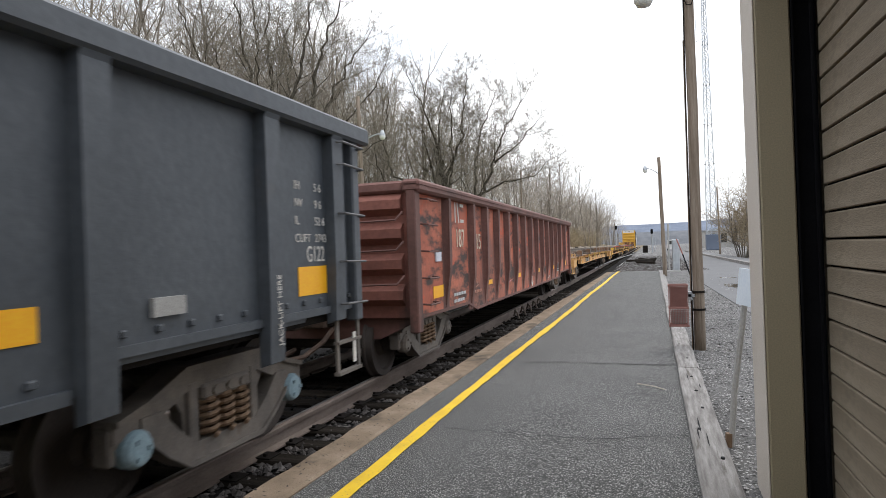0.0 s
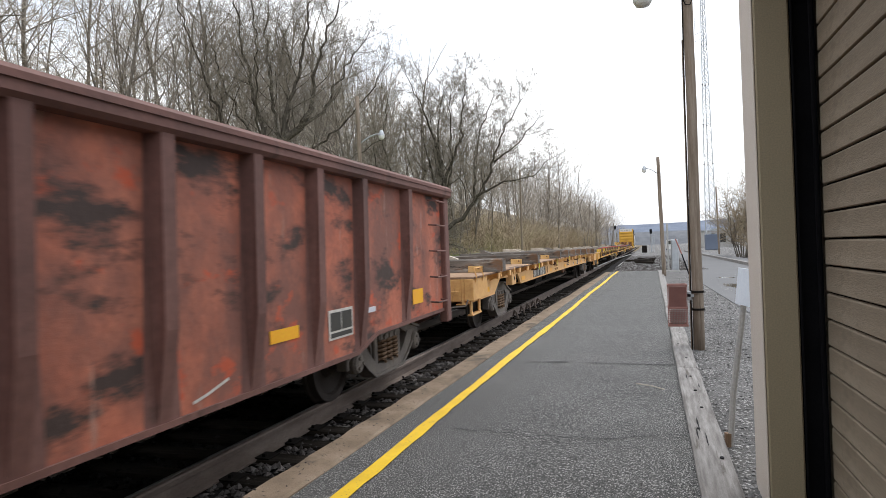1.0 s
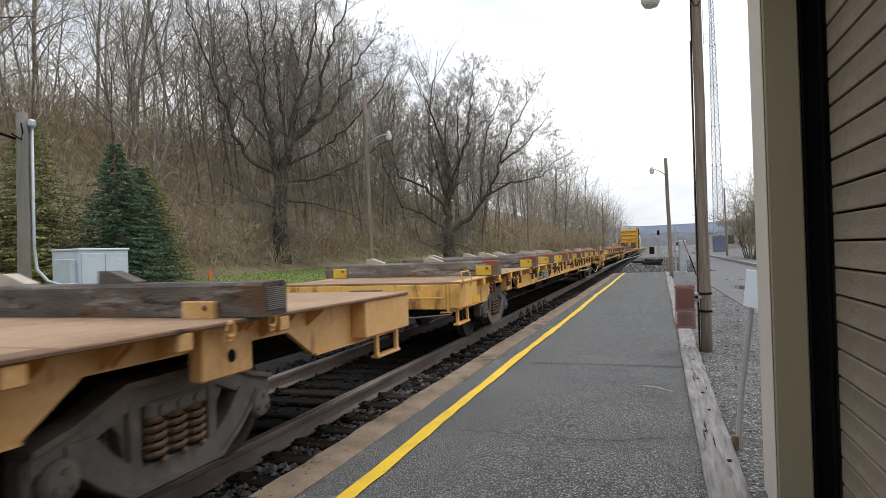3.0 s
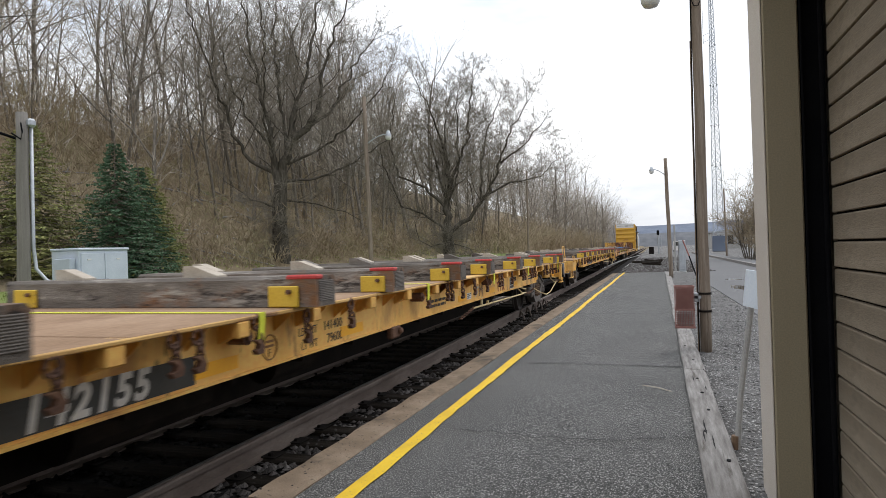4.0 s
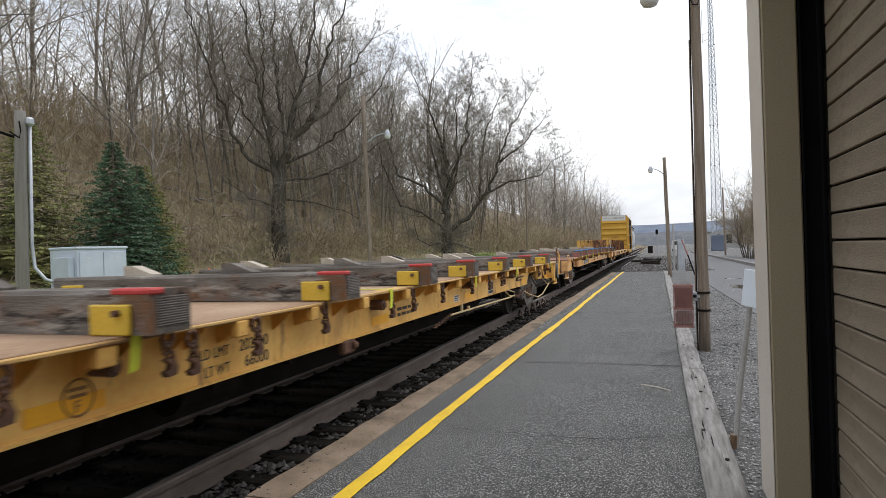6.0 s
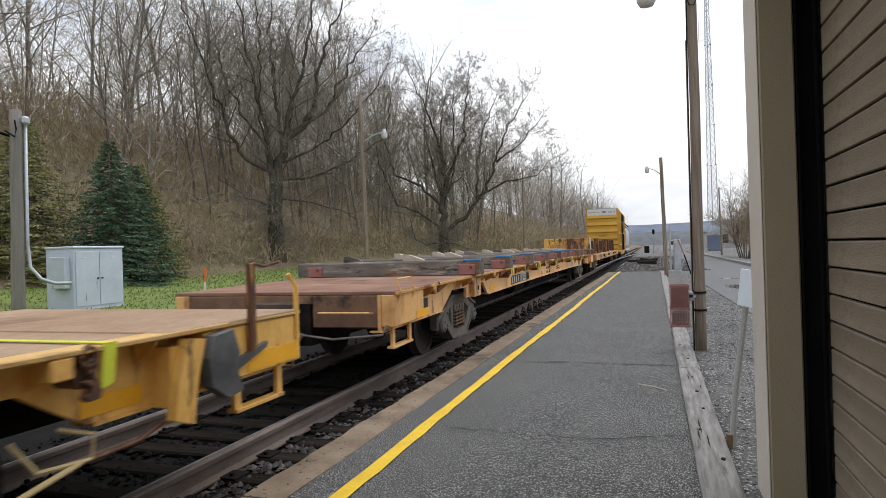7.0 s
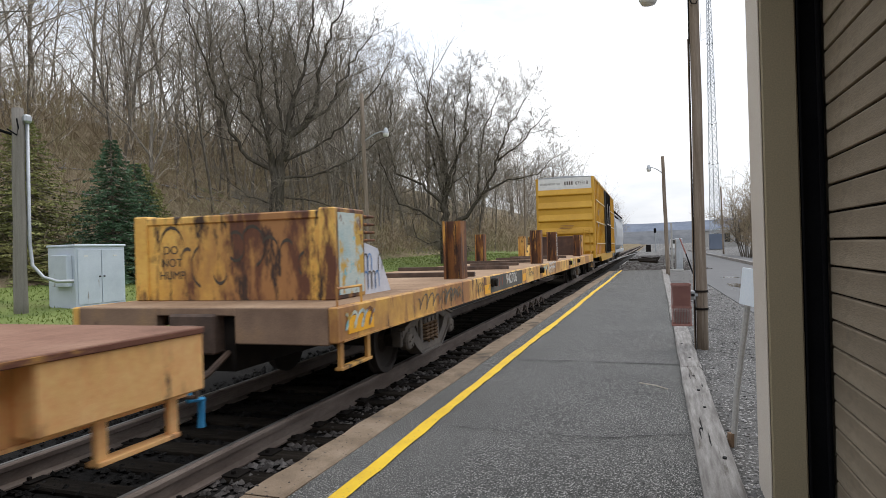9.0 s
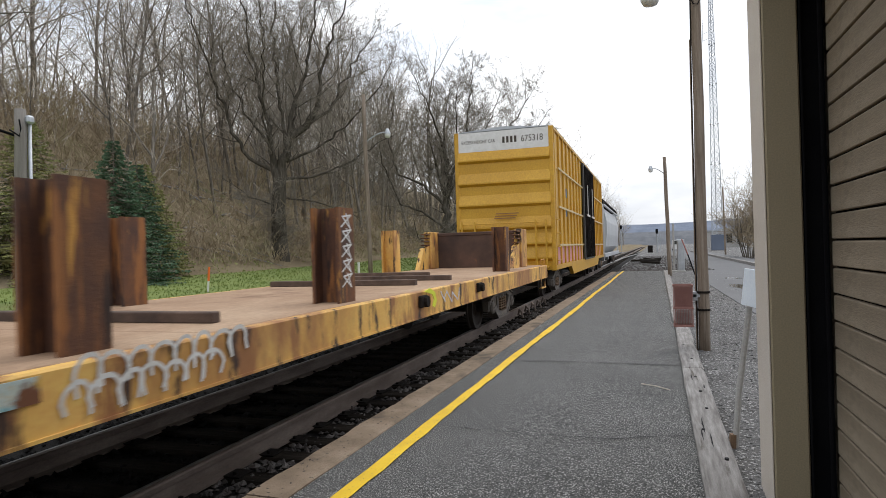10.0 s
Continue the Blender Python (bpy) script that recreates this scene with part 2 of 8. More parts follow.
M["rodcream"] = material("pale_cream_yellow_rod", [(0.50, 0.38, 0.18), (0.62, 0.49, 0.26)], 3.0, 0.7, bump=0.1, patches=[((0.22, 0.12, 0.06), 3.0, 0.60, 0.08, (1, 0.5, 1))])
M["palemark"] = material("faded_brown_stencil", [(0.24, 0.12, 0.045), (0.32, 0.17, 0.07)], 9.0, 0.8, bump=0.0)
M["paperwhite"] = material("scraped_white_paper", [(0.46, 0.44, 0.40), (0.62, 0.60, 0.56)], 3.0, 0.8, bump=0.1, patches=[((0.10, 0.09, 0.08), 5.0, 0.60, 0.05, (1, 1, 1)), ((0.50, 0.33, 0.10), 3.0, 0.62, 0.05, (1, 1, 1))])
M["woodblock"] = material("tan_painted_wood_block", [(0.46, 0.26, 0.09), (0.58, 0.35, 0.13), (0.66, 0.43, 0.19)], 5.0, 0.8, bump=0.3, patches=[((0.22, 0.10, 0.06), 4.0, 0.60, 0.08, (1, 1, 1))])
M["couplerrust"] = material("rust_brown_coupler_steel", [(0.055, 0.036, 0.028), (0.095, 0.062, 0.046), (0.15, 0.10, 0.075)], 4.0, 0.85, 0.1, bump=0.4)
# Ribs, chords and corner posts: the side red, darker again.
M["redcap"] = material("darker_oxide_red_rib", [(0.10, 0.046, 0.037), (0.145, 0.067, 0.054), (0.20, 0.095, 0.077)], 1.0, 0.75, 0.0, bump=0.25, fine=18, patches=[((0.05, 0.03, 0.025), 1.3, 0.58, 0.1, (1, 1, 0.6))])


def yellow_paint(name, rust, th, tone=1.0, pale=1.0):
    a, b, c = (0.67 * tone, 0.365 * tone, 0.065 * pale), (0.76 * tone, 0.435 * tone, 0.095 * pale), (0.82 * tone, 0.51 * tone, 0.14 * pale)
    return material(name, [a, b, c], 0.9, 0.65, 0.0, bump=0.2, fine=20, patches=[((0.36, 0.165, 0.055), 0.8, th - 0.03, 0.14, (1, 1, 0.45)), (rust, 3.0, th + 0.01, 0.09, (1, 1, 0.3)), (DARKRUST, 4.0, th + 0.06, 0.06, (1, 1, 0.3))], bump_dist=0.012)


M["yellow_a"] = yellow_paint("tan_yellow_flat_paint", (0.24, 0.10, 0.04), 0.56, 1.10, 1.25)
M["yellow_t"] = yellow_paint("dull_tan_flat_paint", (0.30, 0.15, 0.065), 0.60, 0.95, 1.7)
M["yellow_d"] = yellow_paint("streaked_yellow_flat_paint", (0.34, 0.15, 0.06), 0.555, 1.12, 2.1)
M["yellow_e"] = yellow_paint("rust_stained_yellow_paint", (0.30, 0.13, 0.045), 0.495, 0.93, 1.0)
M["yellow_f"] = yellow_paint("rusted_yellow_bulkhead_paint", (0.12, 0.042, 0.02), 0.475, 0.98)
M["boxyellow"] = material("boxcar_yellow_paint", [(0.48, 0.25, 0.016), (0.55, 0.295, 0.020), (0.60, 0.335, 0.03)], 0.7, 0.5, 0.0, bump=0.1, fine=20, patches=[((0.30, 0.16, 0.04), 0.9, 0.62, 0.1, (1, 1, 0.35))])
M["stakerust"] = material("rusted_stake_steel", [(0.055, 0.026, 0.018), (0.10, 0.042, 0.021), (0.17, 0.07, 0.026)], 2.2, 0.8, 0.0, bump=0.4, patches=[((0.26, 0.105, 0.03), 2.2, 0.52, 0.08, (3, 3, 0.4)), ((0.50, 0.25, 0.05), 2.6, 0.585, 0.06, (3.2, 3.2, 0.45)), ((0.03, 0.016, 0.012), 3.0, 0.56, 0.08, (3, 3, 0.4))])
M["deck"] = material("worn_tan_deck_planks", [(0.26, 0.165, 0.10), (0.34, 0.225, 0.145), (0.41, 0.29, 0.195)], 1.2, 0.9, bump=0.4, fine=30, stretch=(1, 0.5, 1), patches=[((0.17, 0.10, 0.065), 0.7, 0.57, 0.15, (1, 1, 1))])
M["deckred"] = material("worn_rust_red_deck", [(0.19, 0.10, 0.07), (0.27, 0.15, 0.105), (0.33, 0.20, 0.14)], 1.2, 0.9, bump=0.4, fine=30, patches=[((0.12, 0.06, 0.045), 0.7, 0.57, 0.15, (1, 1, 1))])
M["bolster"] = material("weathered_load_timber", [(0.10, 0.086, 0.074), (0.155, 0.136, 0.118), (0.23, 0.208, 0.185)], 2.5, 0.9, bump=0.8, fine=30, stretch=(0.6, 3, 3), patches=[((0.20, 0.10, 0.05), 1.1, 0.55, 0.1, (0.7, 1.5, 1.5)), ((0.045, 0.038, 0.034), 2.2, 0.57, 0.06, (0.6, 2.5, 2.5)), ((0.34, 0.31, 0.27), 2.6, 0.58, 0.08, (0.5, 3, 3))], obj_var=0.3)
M["chock"] = material("pale_cut_wood", [(0.40, 0.34, 0.27), (0.52, 0.46, 0.38)], 5.0, 0.9, bump=0.3)
M["reflect"] = material("amber_reflective_tape", [(0.88, 0.40, 0.006), (0.94, 0.47, 0.012)], 5.0, 0.45, bump=0.03, patches=[((0.45, 0.26, 0.08), 3.0, 0.66, 0.05, (1, 1, 1))])
M["signyellow"] = material("bright_bracket_yellow", [(0.60, 0.38, 0.03), (0.70, 0.46, 0.05)], 6.0, 0.6, bump=0.1, patches=[((0.25, 0.13, 0.05), 4.0, 0.63, 0.06, (1, 1, 1))])
M["pinkbracket"] = material("faded_red_bracket", [(0.26, 0.10, 0.085), (0.34, 0.145, 0.12)], 6.0, 0.7, bump=0.1, patches=[((0.10, 0.05, 0.04), 4.0, 0.63, 0.06, (1, 1, 1))])
M["strap"] = material("lime_webbing_strap", [(0.62, 0.66, 0.03), (0.72, 0.74, 0.06)], 8.0, 0.7, bump=0.2)
M["white"] = material("chalky_white_paint", [(0.62, 0.61, 0.58), (0.74, 0.73, 0.71)], 6.0, 0.7, bump=0.1)
M["offwhite"] = material("worn_white_stencil", [(0.50, 0.47, 0.43), (0.66, 0.63, 0.58)], 9.0, 0.8, bump=0.1)
M["cream"] = material("worn_cream_stencil", [(0.55, 0.47, 0.36), (0.68, 0.59, 0.47)], 9.0, 0.8, bump=0.1, patches=[((0.35, 0.12, 0.08), 7.0, 0.60, 0.06, (1, 1, 1))])
M["palestencil"] = material("faint_pale_stencil", [(0.40, 0.21, 0.15), (0.50, 0.30, 0.22)], 9.0, 0.8, bump=0.0, patches=[((0.36, 0.11, 0.065), 9.0, 0.5, 0.06, (1, 1, 1))])
M["stencil"] = material("dark_stencil_paint", [(0.05, 0.04, 0.03), (0.08, 0.06, 0.045)], 9.0, 0.8, bump=0.0)
M["redstencil"] = material("brick_red_stencil", [(0.26, 0.06, 0.035), (0.34, 0.10, 0.06)], 6.0, 0.8, bump=0.0)
M["blackpanel"] = material("black_number_panel", [(0.034, 0.034, 0.031), (0.060, 0.056, 0.048)], 4.0, 0.75, bump=0.05)
M["wornpanel"] = material("worn_grey_number_panel", [(0.055, 0.052, 0.045), (0.085, 0.08, 0.068), (0.13, 0.12, 0.10)], 2.0, 0.75, bump=0.1, patches=[((0.22, 0.11, 0.05), 2.5, 0.60, 0.1, (1, 1, 0.6))])
M["redtag"] = material("red_painted_wood_end", [(0.42, 0.03, 0.03), (0.52, 0.06, 0.05)], 5.0, 0.7, bump=0.2)
M["bluetag"] = material("blue_painted_wood_end", [(0.03, 0.16, 0.42), (0.06, 0.24, 0.52)], 5.0, 0.7, bump=0.2)
M["hoppergrey"] = material("pale_grey_hopper_paint", [(0.42, 0.43, 0.44), (0.52, 0.53, 0.54)], 0.8, 0.6, bump=0.1, patches=[((0.30, 0.28, 0.26), 0.8, 0.6, 0.15, (1, 1, 0.3))])
M["pinkgraf"] = material("pink_sprayed_paint", [(0.55, 0.20, 0.20), (0.66, 0.34, 0.33)], 2.0, 0.7, bump=0.05, patches=[((0.40, 0.30, 0.28), 2.6, 0.56, 0.1, (1, 1, 1))])
M["greygraf"] = material("silver_sprayed_paint", [(0.50, 0.51, 0.57), (0.64, 0.65, 0.70)], 3.0, 0.6, bump=0.05)
M["bluegraf"] = material("pale_blue_sprayed_paint", [(0.36, 0.48, 0.48), (0.60, 0.62, 0.55)], 3.0, 0.7, bump=0.05, patches=[((0.55, 0.33, 0.05), 2.6, 0.51, 0.06, (1, 1, 1)), ((0.13, 0.45, 0.55), 3.0, 0.56, 0.05, (1, 1, 1)), ((0.16, 0.06, 0.025), 3.6, 0.58, 0.05, (1, 1, 0.6))])
M["siding"] = material("brown_painted_board", [(0.20, 0.163, 0.117), (0.245, 0.20, 0.145), (0.29, 0.24, 0.178)], 1.5, 0.75, bump=0.3, fine=40, stretch=(6, 0.6, 6), patches=[((0.42, 0.38, 0.32), 14.0, 0.655, 0.03, (1, 0.7, 0.35)), ((0.10, 0.082, 0.06), 1.2, 0.55, 0.15, (1, 1, 1))], obj_var=0.08)
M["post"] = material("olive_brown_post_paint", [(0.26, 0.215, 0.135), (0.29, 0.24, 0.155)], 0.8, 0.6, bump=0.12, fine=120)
# Track-side face: skylight is put into this paler copy of the post paint.
M["postside"] = material("dusty_skylit_post_paint", [(0.56, 0.50, 0.43), (0.62, 0.56, 0.49)], 1.2, 0.75, bump=0.3, fine=150)
M["lampglass"] = material("frosted_lamp_lens", [(0.62, 0.62, 0.58), (0.70, 0.70, 0.66)], 5.0, 0.35, bump=0.0)
M["signback"] = material("pale_blue_grey_sign_back", [(0.70, 0.77, 0.84), (0.76, 0.82, 0.88)], 3.0, 0.5, bump=0.03)
M["binred"] = material("rusty_red_mesh", [(0.22, 0.10, 0.085), (0.30, 0.15, 0.125)], 8.0, 0.8, bump=0.2)
M["bingrey"] = material("grey_bin_liner", [(0.20, 0.19, 0.18), (0.30, 0.29, 0.28)], 6.0, 0.7, bump=0.2)
M["orange"] = material("orange_marker_plastic", [(0.75, 0.13, 0.02), (0.85, 0.18, 0.03)], 5.0, 0.5, bump=0.0)
# Far tones: blue-grey haze is put into the hill and woods colours.
M["hill"] = material("hazed_blue_grey_hill", [(0.095, 0.118, 0.165), (0.13, 0.155, 0.205), (0.165, 0.19, 0.24)], 0.02, 1.0, bump=0.0, fine=0.2)
M["farwood"] = material("hazed_bare_woods", [(0.10, 0.105, 0.115), (0.15, 0.155, 0.165)], 0.1, 1.0, bump=0.0, fine=1.0)
M["puddle"] = material("still_puddle_water", [(0.05, 0.05, 0.05), (0.06, 0.06, 0.06)], 1.0, 0.12, bump=0.0)
for _n in M["puddle"].node_tree.nodes:
    if _n.type == "MAP_RANGE":
        _n.inputs["To Min"].default_value, _n.inputs["To Max"].default_value = 0.02, 0.05
M["concrete"] = material("pale_concrete", [(0.34, 0.33, 0.31), (0.44, 0.43, 0.41)], 2.0, 0.9, bump=0.3)


# dull, dusty outdoor surfaces: little mirror gloss
for _k, _g in (("ballast", 0.12), ("black", 0.06), ("under", 0.12), ("sleeper", 0.08), ("wheel", 0.2), ("stone", 0.15), ("crack", 0.1), ("asphalt", 0.2), ("kerb", 0.2), ("bark", 0.1), ("darkbark", 0.1), ("twig", 0.1), ("oldtwig", 0.1), ("brush", 0.1), ("litter", 0.1), ("gravel", 0.2), ("siding", 0.3), ("rail", 0.3), ("pole", 0.2), ("bolster", 0.15), ("deck", 0.2), ("deckred", 0.2)):
    M[_k].node_tree.nodes["Principled BSDF"].inputs["Specular IOR Level"].default_value = _g


# ---- mesh building ----
class Shape:
    """Vertices and faces of one part, gathered piece by piece."""

    def __init__(self):
        self.v, self.f = [], []

    def add(self, verts, faces):
        o = len(self.v)
        self.v.extend(tuple(p) for p in verts)
        self.f.extend(tuple(i + o for i in q) for q in faces)
        return self

    def box(self, x0, x1, y0, y1, z0, z1, b=0.0, turn=None):
        if b <= 0:
            vs = [(x, y, z) for x in (x0, x1) for y in (y0, y1) for z in (z0, z1)]
            fs = [(0, 1, 3, 2), (4, 6, 7, 5), (0, 4, 5, 1), (2, 3, 7, 6), (0, 2, 6, 4), (1, 5, 7, 3)]
        else:
            b = min(b, 0.45 * min(x1 - x0, y1 - y0, z1 - z0))
            vs, fs, idx = [], [], {}
            for sx in (0, 1):
                for sy in (0, 1):
                    for sz in (0, 1):
                        p = ((x0, x1)[sx], (y0, y1)[sy], (z0, z1)[sz])
                        d = (b * (1 - 2 * sx), b * (1 - 2 * sy), b * (1 - 2 * sz))
                        for ax in range(3):
                            q = [p[i] + (0 if i == ax else d[i]) for i in range(3)]
                            idx[sx, sy, sz, ax] = len(vs)
                            vs.append(q)
            for ax in range(3):
                o1, o2 = [i for i in range(3) if i != ax]
                for s in (0, 1):
                    ring = []
                    for a, c in ((0, 0), (1, 0), (1, 1), (0, 1)):
                        k = [0, 0, 0]
                        k[ax], k[o1], k[o2] = s, a, c
                        ring.append(idx[(*k, ax)])
                    fs.append(tuple(ring))
                for a in (0, 1):
                    for c in (0, 1):
                        k0, k1 = [0, 0, 0], [0, 0, 0]
                        k0[ax], k1[ax] = 0, 1
                        k0[o1] = k1[o1] = a
                        k0[o2] = k1[o2] = c
                        fs.append((idx[(*k0, o1)], idx[(*k1, o1)], idx[(*k1, o2)], idx[(*k0, o2)]))
            for sx in (0, 1):
                for sy in (0, 1):
                    for sz in (0, 1):
                        fs.append(tuple(idx[sx, sy, sz, ax] for ax in range(3)))
        if turn is not None:
            vs = [turn @ Vector(p) for p in vs]
        return self.add(vs, fs)

    def tube(self, pts, r, n=8, r1=None, caps=True):
        pts = [Vector(p) for p in pts]
        k, vs, fs = len(pts), [], []
        for i, p in enumerate(pts):
            d = (pts[min(i + 1, k - 1)] - pts[max(i - 1, 0)]).normalized()
            a = d.cross(Vector((0, 0, 1)) if abs(d.z) < 0.9 else Vector((1, 0, 0))).normalized()
            c = d.cross(a)
            rr = r if r1 is None else r + (r1 - r) * i / (k - 1)
            vs += [p + (a * math.cos(6.28318 * j / n) + c * math.sin(6.28318 * j / n)) * rr for j in range(n)]
        for i in range(k - 1):
            fs += [(i * n + j, i * n + (j + 1) % n, (i + 1) * n + (j + 1) % n, (i + 1) * n + j) for j in range(n)]
        if caps:
            fs += [tuple(range(n - 1, -1, -1)), tuple((k - 1) * n + j for j in range(n))]
        return self.add(vs, fs)

    def prism(self, pts, axis, a0, a1):
        """A flat outline pushed along an axis: x takes (y, z), y takes (x, z), z takes (x, y)."""
        def at(p, a):
            return {"x": (a, p[0], p[1]), "y": (p[0], a, p[1]), "z": (p[0], p[1], a)}[axis]
        n = len(pts)
        vs = [at(p, a0) for p in pts] + [at(p, a1) for p in pts]
        fs = [tuple(range(n)), tuple(range(2 * n - 1, n - 1, -1))] + [(i, i + n, (i + 1) % n + n, (i + 1) % n) for i in range(n)]
        return self.add(vs, fs)

    def ring(self, c, axis_x, profile, n=28):
        """A turned form about a line along x through c: profile of (x, radius)."""
        vs, fs, k = [], [], len(profile)
        for x, r in profile:
            vs += [(c[0] + x * axis_x, c[1] + r * math.cos(6.28318 * j / n), c[2] + r * math.sin(6.28318 * j / n)) for j in range(n)]
        for i in range(k - 1):
            fs += [(i * n + j, i * n + (j + 1) % n, (i + 1) * n + (j + 1) % n, (i + 1) * n + j) for j in range(n)]
        fs += [tuple(range(n)), tuple((k - 1) * n + j for j in range(n))]
        return self.add(vs, fs)

    def mesh(self, name, mat, smooth=False):
        me = bpy.data.meshes.new(name)
        me.from_pydata(self.v, [], self.f)
        bm = bmesh.new()
        bm.from_mesh(me)
        if len(bm.faces) < 30000:
            bmesh.ops.recalc_face_normals(bm, faces=bm.faces)
        bm.to_mesh(me)
        bm.free()
        me.materials.append(mat)
        if smooth:
            me.polygons.foreach_set("use_smooth", [True] * len(me.polygons))
        me.update()
        return me


def part(name, shape, mat, parent=None, label="", smooth=False, at=None):
    ob = new(name, shape.mesh(name, mat, smooth) if isinstance(shape, Shape) else shape)
    if parent is not None:
        ob.parent = parent
    if at is not None:
        ob.matrix_basis = at
    if label:
        tagged(ob, label)
    return ob


def thing(name, m, label, category, group="", kind=""):
    ob = new(name)
    ob.empty_display_size = 0.2
    ob.matrix_basis = m
    return tagged(ob, label, category, group, kind)


def lettering(body, size, mat, parent, at, name="lettering", depth=0.002, squeeze=1.0, bold=0.0, slant=0.0, spacing=1.0):
    """Words in the built-in font as a thin mesh; they lie in their own x, y plane."""
    cu = bpy.data.curves.new(name, "FONT")
    cu.body, cu.size, cu.extrude, cu.align_x = body, size, depth, "LEFT"
    cu.offset, cu.shear, cu.space_character = bold, slant, spacing
    tmp = bpy.data.objects.new("tmp", cu)
    me = bpy.data.meshes.new_from_object(tmp)
    bpy.data.objects.remove(tmp)
    me.transform(Matrix.Diagonal((squeeze, 1, 1, 1)))
    me.materials.clear()
    me.materials.append(mat)
    return part(name, me, mat, parent, at=at)


SIDE = Matrix(((0, 0, 1, 0), (1, 0, 0, 0), (0, 1, 0, 0), (0, 0, 0, 1)))  # text x runs along y, up is z, faces +x


def on_side(x, y, z):
    return Matrix.Translation((x, y, z)) @ SIDE


END = Matrix(((1, 0, 0, 0), (0, 0, -1, 0), (0, 1, 0, 0), (0, 0, 0, 1)))  # text x runs along x, faces -y


def on_end(x, y, z):
    return Matrix.Translation((x, y, z)) @ END


# ---- the ground ----
TRACK_X, RAIL_Z, SPEED = -4.14, -0.10, 14.9
SLANT = 0.011  # the platform drifts from the track by this much per metre


def ground_z(x, y):
    if x <= -8.0:
        lawn = 0.15 + 0.009 * max(0.0, min(y, 90.0) - 30.0)
        lawn = -0.3 + (lawn + 0.3) * min(1.0, (-8.0 - x) / 2.0) + 0.06 * max(0.0, min(7.5, -15.5 - x))
        u = -23.5 - x
        if u > 0:
            fade = max(0.0, min(1.0, (520.0 - y) / 160.0))
            lawn += fade * (0.44 * u if u < 40 else 17.6 + 6.0 * (1 - math.exp(-(u - 40) / 30.0)))
            lawn += fade * min(1.0, u / 8) * 0.8 * noise.noise(Vector((x * 0.09, y * 0.09, 0.3)))
        return lawn
    if x < -2.3 + 0.011 * max(0.0, min(y, 40)):
        return -0.32
    if x < 0.2 and y < 36.3:
        return -0.30
    return -0.03 + 0.012 * noise.noise(Vector((x * 0.6, y * 0.6, 2.0)))


def make_ground():
    xs = [-2600, -1200, -500, -260, -160, -120, -95, -80] + [-70 + 2.5 * i for i in range(20)] + [-20.5 + 1.5 * i for i in range(7)] + [-10, -9, -8, -7.2, -2.46, -2.3, -1.8, -1.2, -0.4, 0.1, 0.3, 0.8, 1.4, 2, 3, 4, 5.2, 6.5, 8, 11, 15, 20, 30, 50, 90, 200, 500, 1200, 2600]
    ys = [-400, -120, -50, -25, -12, -6, -3] + [i * 1.5 for i in range(28)] + [42 + 4 * i for i in range(30)] + [170, 190, 220, 260, 310, 370, 440, 520, 700, 1000, 1500, 2600]
    me = bpy.data.meshes.new("ground")
    vs = [(x, y, ground_z(x, y)) for y in ys for x in xs]
    fs, mi = [], []
    for j in range(len(ys) - 1):
        for i in range(len(xs) - 1):
            fs.append((j * len(xs) + i, j * len(xs) + i + 1, (j + 1) * len(xs) + i + 1, (j + 1) * len(xs) + i))
            x, y = (xs[i] + xs[i + 1]) / 2, (ys[j] + ys[j + 1]) / 2
            edge = -22.8 + 1.6 * noise.noise(Vector((y * 0.13, 0.5, 0)))
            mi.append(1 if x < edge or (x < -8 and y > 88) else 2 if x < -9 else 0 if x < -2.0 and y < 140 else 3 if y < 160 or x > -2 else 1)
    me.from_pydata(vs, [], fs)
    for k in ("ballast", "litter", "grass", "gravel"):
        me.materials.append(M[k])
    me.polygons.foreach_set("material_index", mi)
    me.polygons.foreach_set("use_smooth", [True] * len(fs))
    return tagged(new("ground", me), "ballast, lawn, leaf litter and grey gravel ground", "ground", kind="structure")


make_ground()


# ---- the platform ----
def turned(x, y, z=0.0):
    """A pose on the platform, which is turned a little from the track."""
    return pose(x + SLANT * y, y, z, 0, 0, -math.degrees(SLANT))


